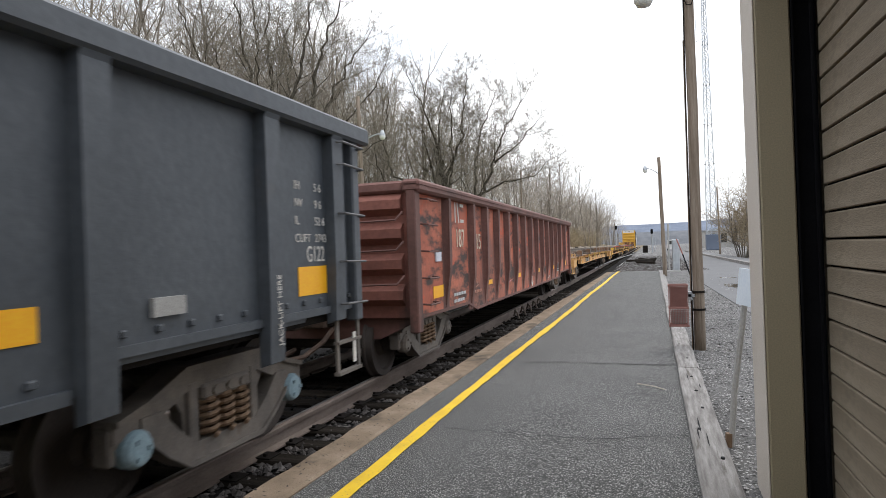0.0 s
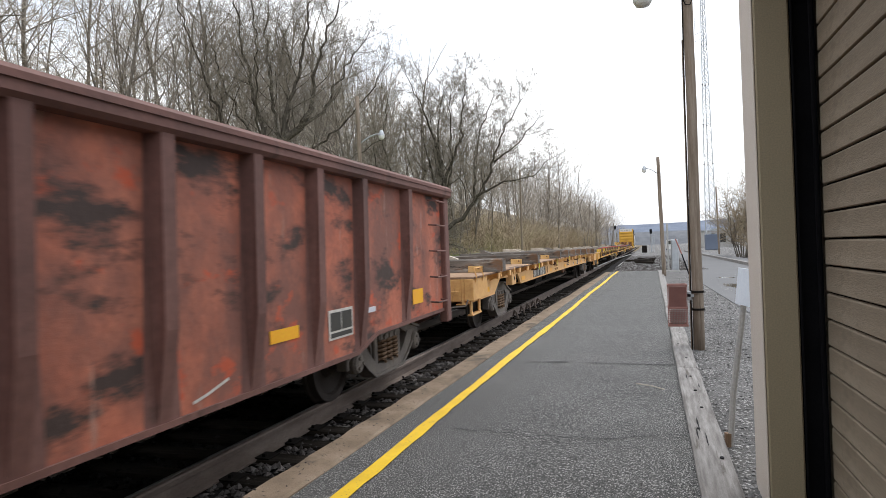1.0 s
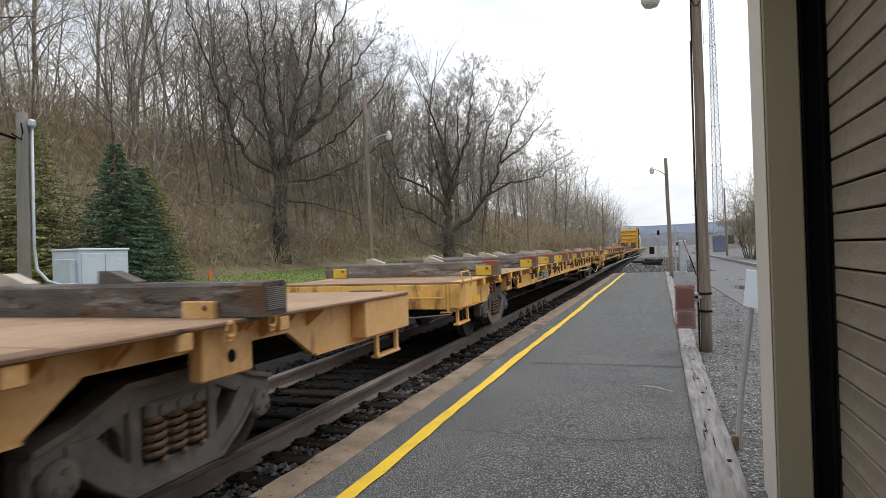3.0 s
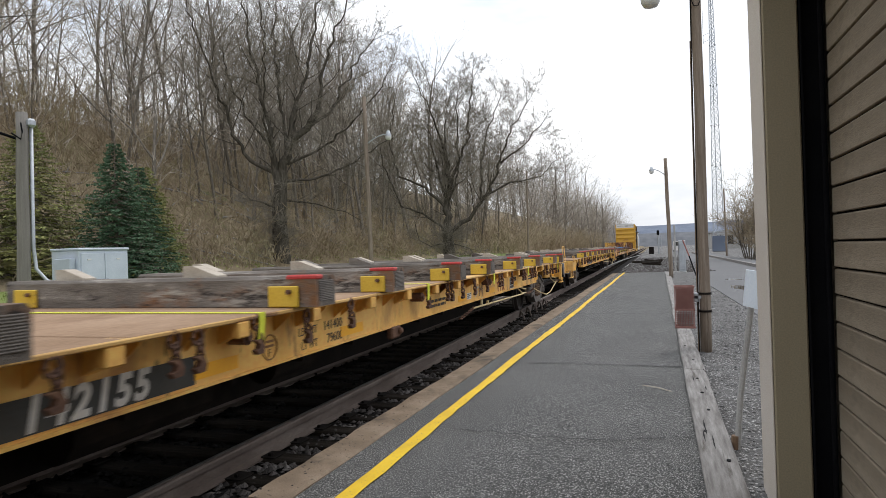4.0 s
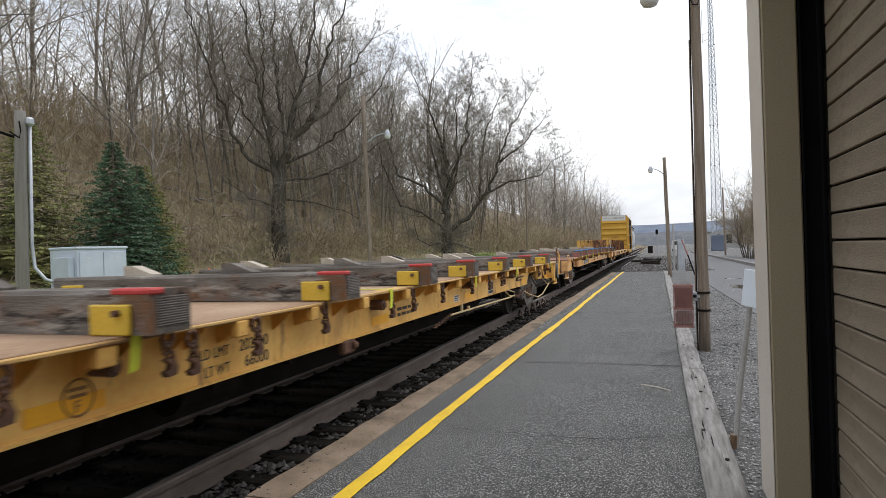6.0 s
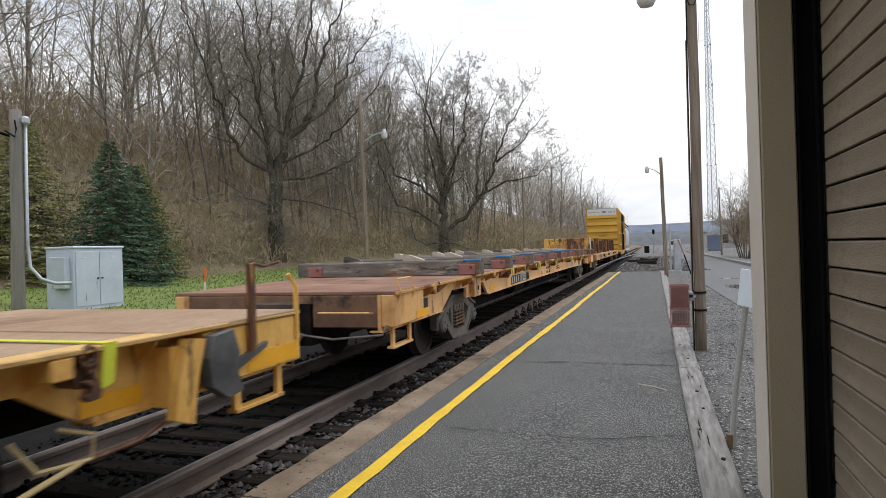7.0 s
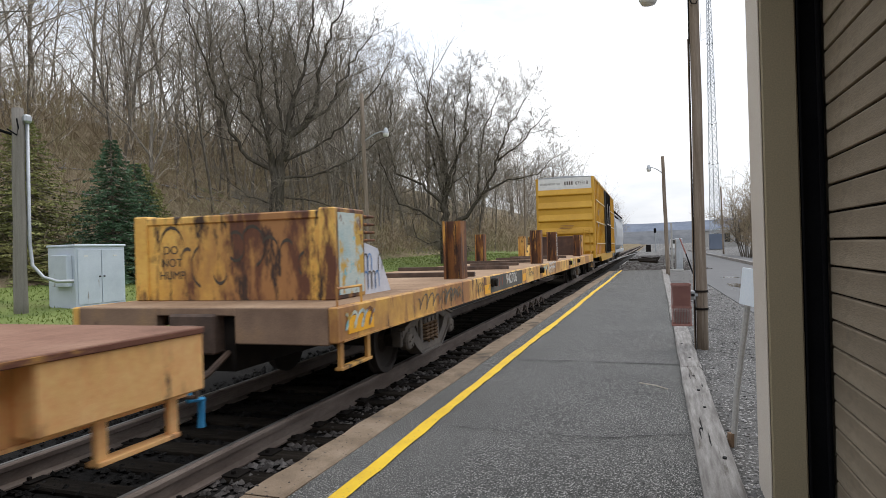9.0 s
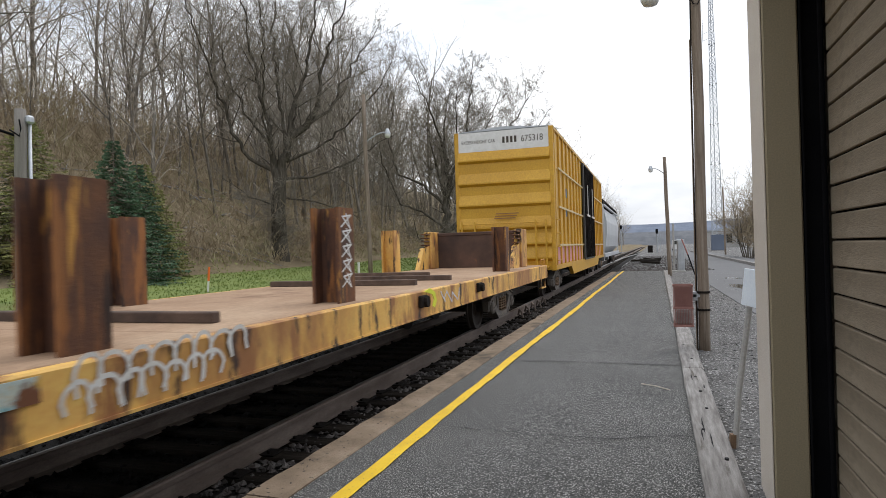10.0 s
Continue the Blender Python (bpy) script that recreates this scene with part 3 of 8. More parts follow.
def make_platform():
    cuts = [-4.0, 8.25, 14.5, 21.5, 29.0, 36.6]
    platform = thing("platform", turned(0, 0), "worn grey asphalt railway platform with cracks", "platform", kind="structure")
    for a, b in zip(cuts, cuts[1:]):
        s, n = Shape(), max(2, int((b - a) / 0.6))
        xs = [-2.24, -1.6, -1.0, -0.4, 0.225]
        top = [[(x, a + 0.006 + (b - a - 0.012) * j / n, -0.004 + 0.008 * noise.noise(Vector((x * 0.8, (a + (b - a) * j / n) * 0.5, 1)))) for x in xs] for j in range(n + 1)]
        w = len(xs)
        s.add([p for r in top for p in r], [(j * w + i, j * w + i + 1, (j + 1) * w + i + 1, (j + 1) * w + i) for j in range(n) for i in range(w - 1)])
        s.box(-2.24, 0.225, a + 0.006, b - 0.006, -0.36, -0.022)
        part("asphalt_bay", s, M["asphalt"], platform, smooth=False)
    crack = Shape()
    for y0, x0, x1, amp, wd in ((5.08, -1.75, 0.2, 0.30, 0.0065), (8.25, -1.9, 0.21, 0.05, 0.010), (6.6, -0.35, 0.05, 0.05, 0.006), (4.95, -0.9, -0.1, 0.2, 0.004), (9.1, -1.2, 0.1, 0.18, 0.006), (14.5, -2.0, 0.21, 0.04, 0.010), (21.5, -2.0, 0.21, 0.05, 0.010), (11.2, -1.5, -0.2, 0.12, 0.006)):
        r2, pts, y = random.Random(int(y0 * 10)), [], y0
        n = 26
        for i in range(n + 1):
            y += r2.uniform(-1, 1) * amp * 0.22
            pts.append((x0 + (x1 - x0) * i / n, y0 + (y - y0) * 0.8 - 0.12 * amp * i / n))
        for (xa, ya), (xb, yb) in zip(pts, pts[1:]):
            k = wd * r2.uniform(0.5, 1.3)
            crack.add([(xa, ya - k, 0.006), (xb, yb - k, 0.006), (xb, yb + k, 0.006), (xa, ya + k, 0.006)], [(0, 1, 2, 3)])
    part("crack", crack, M["crack"], platform, "dark sealed crack")
    # yellow line, with a wavering hand-painted edge
    line, r2 = Shape(), random.Random(9)
    ys = [-2 + 0.22 * i for i in range(176)]
    w = [(-1.965 + 0.007 * math.sin(y * 2.1) + 0.006 * r2.uniform(-1, 1) + 0.012 * math.sin(y * 0.55), -1.855 + 0.007 * math.sin(y * 1.7 + 1) + 0.007 * r2.uniform(-1, 1) + 0.012 * math.sin(y * 0.55)) for y in ys]
    line.add([q for (a, b), y in zip(w, ys) for q in ((a, y, 0.008), (b, y, 0.008))], [(2 * i, 2 * i + 1, 2 * i + 3, 2 * i + 2) for i in range(len(ys) - 1)])
    part("yellow_line", line, M["yellow_line"], platform, "hand-painted yellow safety line")
    # kerb stones along the track edge
    kerb = thing("platform_kerb", turned(0, 0), "chipped tan concrete kerb along the platform edge", "kerb", kind="structure")
    y, r2 = -4.0, random.Random(3)
    for length in (4.6, 2.7, 2.3, 2.75, 3.4, 3.1, 3.6, 3.3, 3.5, 3.4, 3.6, 3.4):
        if y > 36.4:
            break
        s = Shape()
        dx = r2.uniform(-0.02, 0.012)
        n = 14
        prof = lambda yy, k: (-2.495 + dx + 0.014 * noise.noise(Vector((yy * 2.2, k, 0))), -2.215)
        vs = []
        for i in range(n + 1):
            yy = y + 0.008 + (length - 0.016) * i / n
            xl, xr = prof(yy, y)
            cz = 0.018 + 0.008 * noise.noise(Vector((yy * 3, 7, y)))
            chip = 0.035 * max(0, noise.noise(Vector((yy * 2.5, 3, y))) - 0.12)
            vs += [(xl - 0.01, yy, -0.36), (xl, yy, cz - 0.03 - chip), (xl + 0.014 + chip, yy, cz), (xr - 0.02, yy, cz), (xr, yy, cz - 0.015), (xr, yy, -0.36)]
        fs = [(i * 6 + k, i * 6 + k + 1, i * 6 + 7 + k, i * 6 + 6 + k) for i in range(n) for k in range(5)] + [tuple(range(6)), tuple(n * 6 + k for k in range(5, -1, -1))]
        s.add(vs, fs)
        part("kerb_stone", s, M["kerb"], kerb)
        y += length


make_platform()


def make_timber_edge():
    """Old sleepers laid end to end beside the platform."""
    r2 = random.Random(8)
    y = 1.0
    for i, length in enumerate((6.9, 2.32, 2.4, 2.6, 2.6, 2.6, 2.6, 2.6, 2.6, 2.6, 2.6, 2.6)):
        s, n = Shape(), 18
        x0 = 0.225 + 0.01 * r2.uniform(-1, 1)
        vs = []
        for k in range(n + 1):
            yy = y + 0.01 + (length - 0.02) * k / n
            a = x0 + 0.012 * noise.noise(Vector((yy * 1.5, i, 0)))
            b = x0 + 0.235 + 0.014 * noise.noise(Vector((yy * 1.8, i, 5)))
            cz = 0.045 + 0.008 * noise.noise(Vector((yy * 2, i, 9)))
            vs += [(a, yy, -0.2), (a, yy, cz - 0.014), (a + 0.02, yy, cz), ((a + b) / 2, yy, cz + 0.004 - 0.010 * (k % 3 == 0)), (b - 0.025, yy, cz), (b, yy, cz - 0.02), (b, yy, -0.2)]
        m = 7
        s.add(vs, [(q * m + k, q * m + k + 1, q * m + m + 1 + k, q * m + m + k) for q in range(n) for k in range(m - 1)] + [tuple(range(m)), tuple(n * m + k for k in range(m - 1, -1, -1))])
        t = thing("edging_timber", turned(0, 0), "grey weathered split sleeper edging the platform", "timber", "timbers edging the platform")
        part("beam", s, M["old_timber"], t)
        for k in range(2 if i else 5):
            hole = Shape()
            hx, hy = x0 + r2.uniform(0.06, 0.18), y + length * (0.25 + 0.5 * k) if i else 4.6 + k * 0.68
            hole.prism([(hx + 0.016 * math.cos(j * 1.05) * r2.uniform(0.7, 1.2), hy + 0.02 * math.sin(j * 1.05) * r2.uniform(0.7, 1.3)) for j in range(6)], "z", 0.03, 0.054)
            part("spike_hole", hole, M["crack"], t, "dark spike hole")
        if not i:
            for k in range(7):
                cr = Shape()
                yy, xx = 4.2 + r2.uniform(0, 3.2), x0 + r2.uniform(0.05, 0.19)
                ln = r2.uniform(0.12, 0.4)
                cr.prism([(xx - 0.004, yy), (xx + 0.003, yy - ln / 2), (xx + 0.006, yy), (xx + 0.002, yy + ln / 2)], "z", 0.03, 0.0535)
                part("split", cr, M["crack"], t, "dark drying split")
        y += length


make_timber_edge()
stick = Shape().tube([(-0.14, 7.05, 0.012), (0.02, 6.93, 0.016), (0.14, 6.80, 0.012)], 0.006, 5)
tagged(part("fallen_stick", stick, M["chock"]), "pale thin stick lying on the asphalt", "stick")


# ---- the track ----
def make_track():
    track = thing("railway_track", pose(TRACK_X, 0, RAIL_Z), "rusty rails on creosoted sleepers darkened for shade under the train", "track", kind="structure")
    prof = [(-0.07, -0.18), (0.07, -0.18), (0.07, -0.165), (0.012, -0.145), (0.010, -0.055), (0.038, -0.04), (0.040, -0.004), (0.030, 0.008), (-0.045, 0.008), (-0.052, -0.004), (-0.050, -0.04), (-0.010, -0.055), (-0.012, -0.145), (-0.07, -0.165)]
    for sx in (-1, 1):
        s = Shape().prism([(sx * 0.752 + a, b) for a, b in prof], "y", -60, 900)
        rail = part("rail", s, M["rail"], track)
        part("rail_head", Shape().box(sx * 0.752 - 0.044, sx * 0.752 - 0.012, -60, 900, 0.004, 0.011), M["railtop"], rail, "bright worn running surface")
    proto = Shape().box(-1.3, 1.3, -0.115, 0.115, -0.36, -0.175, 0.018).mesh("sleeper", M["sleeper"])
    plate = Shape()
    for sx in (-1, 1):
        plate.box(sx * 0.752 - 0.18, sx * 0.752 + 0.18, -0.095, 0.095, -0.172, -0.160, 0.004)
        for dx in (-0.1, 0.1):
            plate.box(sx * 0.752 + dx - 0.016, sx * 0.752 + dx + 0.016, -0.05, -0.02, -0.165, -0.135, 0.004)
    # plates take the underframe steel, whose colour already carries the shade
    plate = plate.mesh("tie_plate", M["under"])
    r2 = random.Random(4)
    for i in range(230):
        y = 0.3 + i * 0.5 + r2.uniform(-0.04, 0.04)
        t = part("sleeper", proto, None, track, at=pose(r2.uniform(-0.05, 0.05), y, r2.uniform(-0.012, 0.008), 0, 0, r2.uniform(-1.2, 1.2)))
        part("tie_plate", plate, None, t)
    rest = Shape()
    for i in range(-16, 0):
        rest.box(-1.3, 1.3, i * 0.5 - 0.1, i * 0.5 + 0.13, -0.36, -0.18)
    for i in range(231, 700):
        rest.box(-1.3, 1.3, i * 0.5 - 0.1, i * 0.5 + 0.13, -0.36, -0.18)
    tagged(part("sleeper_row", rest, M["sleeper"], track), kind="stuff")
    # spring clips and joint bars standing by the near rail far down the platform
    clips = Shape()
    for k in range(5):
        y = 15.6 + k * 0.9
        clips.tube([(1.05, y, -0.16), (1.0, y, 0.0), (0.93, y + 0.15, 0.04), (0.86, y + 0.3, -0.12)], 0.025, 6)
    part("switch_rod", clips, M["rail"], track, "dark lubricator arms beside the rail")


make_track()


def stones(name, count, xr, yr, zf, size, mat, seed, label):
    """Loose stones, each a small uneven lump."""
    r2 = np.random.default_rng(seed)
    base = np.array([(0, 0, 1), (0.9, 0, 0.2), (0.28, 0.85, 0.25), (-0.75, 0.5, 0.2), (-0.7, -0.55, 0.25), (0.3, -0.9, 0.15), (0, 0, -0.6)])
    tri = [(0, 1, 2), (0, 2, 3), (0, 3, 4), (0, 4, 5), (0, 5, 1), (6, 2, 1), (6, 3, 2), (6, 4, 3), (6, 5, 4), (6, 1, 5)]
    vs, fs = [], []
    for i in range(count):
        x, q = r2.uniform(*xr), r2.random()
        y = yr[0] + (yr[1] - yr[0]) * q ** 1.7
        k = size * r2.uniform(0.45, 1.25)
        a = r2.uniform(0, 6.28)
        p = base * (1 + 0.35 * r2.uniform(-1, 1, base.shape)) * (k, k * r2.uniform(0.7, 1.2), k * r2.uniform(0.5, 0.9))
        c, s = math.cos(a), math.sin(a)
        p = p @ np.array([(c, -s, 0), (s, c, 0), (0, 0, 1)]).T + (x, y, zf(x, y) + 0.2 * k)
        o = len(vs)
        vs.extend(map(tuple, p))
        fs.extend((o + a_, o + b_, o + c_) for a_, b_, c_ in tri)
    me = bpy.data.meshes.new(name)
    me.from_pydata(vs, [], fs)
    m2 = mat.copy()
    n, l = m2.node_tree.nodes, m2.node_tree.links
    b = n["Principled BSDF"]
    src = b.inputs["Base Color"].links[0].from_socket
    geo, hs, mr = n.new("ShaderNodeNewGeometry"), n.new("ShaderNodeHueSaturation"), n.new("ShaderNodeMapRange")
    mr.inputs["To Min"].default_value, mr.inputs["To Max"].default_value = 0.5, 1.7
    l.new(geo.outputs["Random Per Island"], mr.inputs["Value"])
    l.new(mr.outputs["Result"], hs.inputs["Value"])
    l.new(src, hs.inputs["Color"])
    l.new(hs.outputs["Color"], b.inputs["Base Color"])
    me.materials.append(m2)
    return tagged(new(name, me), label, "stones", kind="stuff")


stones("ballast_stones", 5200, (-3.33, -2.48), (1.5, 26), lambda x, y: -0.315, 0.042, M["stone"], 1, "dark grey crushed ballast stones beside the rail")
# stones under the wagons share the ballast colour darkened for shade
stones("ballast_stones", 3500, (-5.9, -3.45), (0.5, 16), lambda x, y: -0.31, 0.045, M["ballast"], 2, "crushed ballast stones between the rails, train shade in their colour")
stones("gravel_stones", 6500, (0.50, 2.2), (3.5, 20), lambda x, y: ground_z(x, y), 0.016, M["chip"], 3, "pale and dark grey gravel beside the platform")
stones("gravel_stones", 1500, (0.9, 4.2), (9, 34), lambda x, y: ground_z(x, y), 0.028, M["chip"], 6, "pale and dark grey gravel in the lot")
stones("gravel_stones", 3800, (-2.2, 3.2), (36.8, 80), lambda x, y: ground_z(x, y), 0.05, M["stone"], 9, "dark rubble and gravel beyond the platform end")
stones("kerb_litter", 110, (-2.50, -2.22), (3.0, 20), lambda x, y: 0.016, 0.012, M["stone"], 11, "dark stone chips and litter on the kerb")
stones("platform_grit", 260, (-2.1, 0.2), (3.2, 16), lambda x, y: 0.004, 0.006, M["chip"], 7, "loose grit on the asphalt")


# ---- the station building ----
def make_building():
    wall = thing("wall_station", pose(0, 0, 0), "brown board-clad station wall with a thick olive-brown corner post", "wall", kind="structure")
    y = 3.9
    zb = -0.1
    board = Shape()
    h = 0.146
    board.prism([(0.938, 0.0), (0.934, 0.004), (0.935, h - 0.020), (0.939, h - 0.013), (0.954, h - 0.010), (1.0, h - 0.010), (1.0, 0.0)], "y", -6.0, y)
    board = board.mesh("board", M["siding"])
    for i in range(21):
        part("board", board, None, wall, at=pose(0.0, 0, zb + i * h, 0, 0, 0))
    # solid core in near-black: the shade of the board gaps as colour
    part("wall_core", Shape().box(0.955, 1.15, -6.0, y, -0.3, 3.35), M["black"], wall, "near-black core that puts shade into the board gaps")
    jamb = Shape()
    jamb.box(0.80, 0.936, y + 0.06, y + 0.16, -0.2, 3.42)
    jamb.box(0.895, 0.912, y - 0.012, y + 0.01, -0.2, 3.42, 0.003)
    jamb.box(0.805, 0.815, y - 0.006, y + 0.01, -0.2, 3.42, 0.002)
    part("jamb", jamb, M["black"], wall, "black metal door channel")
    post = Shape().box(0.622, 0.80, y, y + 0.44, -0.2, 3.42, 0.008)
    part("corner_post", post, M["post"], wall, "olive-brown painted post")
    # thin sheet over the track-side face, carrying the skylit colour
    part("post_side", Shape().box(0.612, 0.620, y + 0.012, y + 0.43, -0.2, 3.42, 0.003), M["postside"], wall, "dusty post face, paler by skylight put into its colour")
    body = Shape().box(0.80, 7.5, y + 0.17, y + 0.44, -0.2, 3.42)
    body.box(7.3, 7.5, -6.0, y + 0.17, -0.2, 3.42)
    body.box(1.15, 7.3, -6.2, -6.0, -0.2, 3.42)
    part("outer_wall", body, M["siding"], wall)
    roof = Shape().box(0.42, 8.2, -7.0, y + 0.62, 3.42, 3.55, 0.02)
    tagged(part("roof_eave", roof, M["post"]), "brown painted overhanging eave of the station", "roof", kind="structure")


make_building()


# ---- rolling stock ----
WHEELSETS, MOVERS = [], []  # (part, centre, radius), (thing, place at the start)


def wheelset_mesh(r, cap):
    s = Shape().tube([(-1.06, 0, 0), (1.06, 0, 0)], 0.075, 12)
    for sx in (-1, 1):
        s.ring((0, 0, 0), sx, [(0.66, 0.08), (0.69, r - 0.12), (0.685, r + 0.02), (0.715, r + 0.02), (0.73, r), (0.81, r - 0.005), (0.81, r - 0.07), (0.775, r - 0.09), (0.75, 0.16), (0.80, 0.12), (0.80, 0.08)], 32)
    me = s.mesh("wheelset", M["wheel"])
    caps = []
    for sx in (-1, 1):
        c = Shape()
        caps.append(c)
        c.ring((0, 0, 0), sx, [(1.03, 0.12), (1.12, 0.12), (1.15, 0.10), (1.16, 0.06)], 16)
        for k in range(3):
            a = k * 2.094
            c.box(sx * 1.16 - 0.015, sx * 1.16 + 0.015, 0.06 * math.cos(a) - 0.014, 0.06 * math.cos(a) + 0.014, 0.06 * math.sin(a) - 0.014, 0.06 * math.sin(a) + 0.014)
    return me, [c.mesh("bearing_cap", cap) for c in caps]


SMALL, LARGE, PLAIN = wheelset_mesh(0.42, M["truck"]), wheelset_mesh(0.457, M["bluecap"]), wheelset_mesh(0.457, M["truck"])


def bogie_mesh():
    s = Shape()
    for sx in (-1, 1):
        x0, x1 = (0.94, 1.10) if sx > 0 else (-1.10, -0.94)
        # arched top chord, sagging bottom chord, columns, pedestals
        top = [(-1.05, 0.61), (-0.80, 0.67), (-0.44, 0.81), (0.44, 0.81), (0.80, 0.67), (1.05, 0.61)]
        s.prism(top + [(1.05, 0.48), (0.76, 0.51), (0.40, 0.65), (-0.40, 0.65), (-0.76, 0.51), (-1.05, 0.48)], "x", x0, x1)
        low = [(-0.84, 0.46), (-0.64, 0.30), (-0.42, 0.17), (0.42, 0.17), (0.64, 0.30), (0.84, 0.46)]
        s.prism(low + [(0.84, 0.58), (0.66, 0.58), (0.52, 0.44), (0.34, 0.31), (-0.34, 0.31), (-0.52, 0.44), (-0.66, 0.58), (-0.84, 0.58)], "x", x0 + 0.01, x1 + 0.012)
        r0, r1 = (x1, x1 + 0.035) if sx > 0 else (x0 - 0.035, x0)
        for line, up in ((top, -0.035), (low, 0.035)):
            for (ya, za), (yb, zb) in zip(line, line[1:]):
                s.prism([(ya, za), (yb, zb), (yb, zb + up), (ya, za + up)], "x", r0, r1)
        # gusset webs that leave only rounded windows
        for sy in (-1, 1):
            s.prism([(sy * 0.40, 0.66), (sy * 0.52, 0.62), (sy * 0.44, 0.52), (sy * 0.42, 0.36), (sy * 0.50, 0.40), (sy * 0.40, 0.30)], "x", x0 + 0.03, x1 - 0.03)
            s.prism([(sy * 0.62, 0.58), (sy * 0.76, 0.52), (sy * 0.80, 0.58), (sy * 0.70, 0.62)], "x", x0 + 0.03, x1 - 0.03)
        for sy in (-1, 1):
            a, b = sorted((sy * 0.30, sy * 0.40))
            s.box(x0 - 0.012, x1 + 0.006, a, b, 0.28, 0.70, 0.012)
            a, b = sorted((sy * 0.74, sy * 1.06))
            s.box(x0 + 0.015, x1 - 0.015, a, b, 0.44, 0.60, 0.02)
            a, b = sorted((sy * 1.02, sy * 1.08))
            s.box(x0 + 0.02, x1 - 0.01, a, b, 0.36, 0.56, 0.012)
        s.box(x0 - 0.004, x1 + 0.03, -0.28, 0.28, 0.56, 0.665, 0.02)
        for k in range(3):
            s.tube([(x1 if sx > 0 else x0, -0.16 + k * 0.16, 0.61), ((x1 if sx > 0 else x0) + sx * 0.045, -0.16 + k * 0.16, 0.61)], 0.03, 8)
    s.box(-1.0, 1.0, -0.2, 0.2, 0.52, 0.74, 0.04)
    s.box(-0.3, 0.3, -0.25, 0.25, 0.72, 0.86, 0.03)
    for sy in (-1, 1):
        a, b = sorted((sy * 0.32, sy * 0.44))
        s.box(-0.85, 0.85, a, b, 0.34, 0.44, 0.02)
    return s.mesh("truck_frame", M["truck"])


def spring_mesh(sx):
    s = Shape()
    for k in range(3):
        for dx, r in ((0.06, 0.066), (-0.06, 0.066)):
            cx, cy = sx * 1.02 + dx, -0.18 + k * 0.18
            s.tube([(cx + r * math.cos(a * 0.785), cy + r * math.sin(a * 0.785), 0.315 + 0.25 * a / 40) for a in range(41)], 0.019, 5)
    return s.mesh("coil_spring", M["spring"])


BOGIE, SPRING = bogie_mesh(), (spring_mesh(1), spring_mesh(-1))


def add_bogie(car, y, kind=SMALL, r=0.42, half=0.89):
    b = part("truck_frame", BOGIE, None, car, at=pose(0, y, 0))
    b.scale = (1, half / 0.89, r / 0.42)
    for m in SPRING:
        part("coil_spring", m, None, b, "rusty suspension springs")
    for sy in (-1, 1):
        w = part("wheelset", kind[0], None, car, at=pose(0, y + sy * half, r))
        for m in kind[1]:
            part("bearing_cap", m, None, w)
        WHEELSETS.append((w, (0, y + sy * half, r), r))


def coupler_mesh():
    s = Shape().box(-0.09, 0.09, -0.72, 0.4, 0.78, 0.96, 0.02)
    s.box(-0.16, 0.14, -0.95, -0.68, 0.72, 1.0, 0.04)
    s.box(-0.05, 0.20, -1.04, -0.90, 0.74, 0.98, 0.05)
    s.box(-0.26, 0.26, -0.06, 0.5, 0.68, 1.06, 0.02)
    s.tube([(0.3, 0.1, 0.68), (0.34, -0.25, 0.55), (0.26, -0.6, 0.42), (0.1, -0.85, 0.40), (0.02, -0.98, 0.46)], 0.03, 6)
    return s.mesh("coupler", M["couplerrust"])


COUPLER = coupler_mesh()


def add_couplers(car, length):
    part("coupler", COUPLER, None, car, "grimy knuckle coupler and air hose")
    part("coupler", COUPLER, None, car, "grimy knuckle coupler and air hose", at=pose(0, length, 0, 0, 0, 180))


def bar(points, r=0.012, n=6):
    return Shape().tube(points, r, n)


def car(name, start, label, category, group=""):
    ob = thing(name, pose(TRACK_X, start, RAIL_Z), label, category, group)
    MOVERS.append((ob, (TRACK_X, start, RAIL_Z)))
    return ob


def plaque(parent, name, mat, y0, y1, z0, z1, x, label="", t=0.004):
    return part(name, Shape().box(x - 0.001, x + t, y0, y1, z0, z1), mat, parent, label)


def scribble(parent, name, mat, points, x, width=0.035, label=""):
    """A sprayed line on a car's side: points of (y, z)."""
    s = Shape()
    for (a, b), (c, d) in zip(points, points[1:]):
        x += 0.00004
        v = Vector((c - a, d - b))
        if v.length < 1e-6:
            continue
        nrm = Vector((-v.y, v.x)).normalized() * width / 2
        v = v.normalized() * width * 0.3
        s.add([(x, a - v.x + nrm.x, b - v.y + nrm.y), (x, c + v.x + nrm.x, d + v.y + nrm.y), (x, c + v.x - nrm.x, d + v.y - nrm.y), (x, a - v.x - nrm.x, b - v.y - nrm.y)], [(0, 1, 2, 3)])
    return part(name, s, mat, parent, label)


def text_bars(parent, x, y, z, rows, mat, height=0.035, gap=0.05, seed=1, name="stencil_row"):
    """Small writing too faint to read, as plain bars."""
    r2 = random.Random(seed)
    s = Shape()
    for i, w in enumerate(rows):
        yy = y
        while yy < y + w:
            k = r2.uniform(0.05, 0.16)
            s.box(x - 0.001, x + 0.003, yy, min(yy + k, y + w), z - i * (height + gap) - height, z - i * (height + gap))
            yy += k + 0.03
    return tagged(part(name, s, mat, parent), kind="stuff")


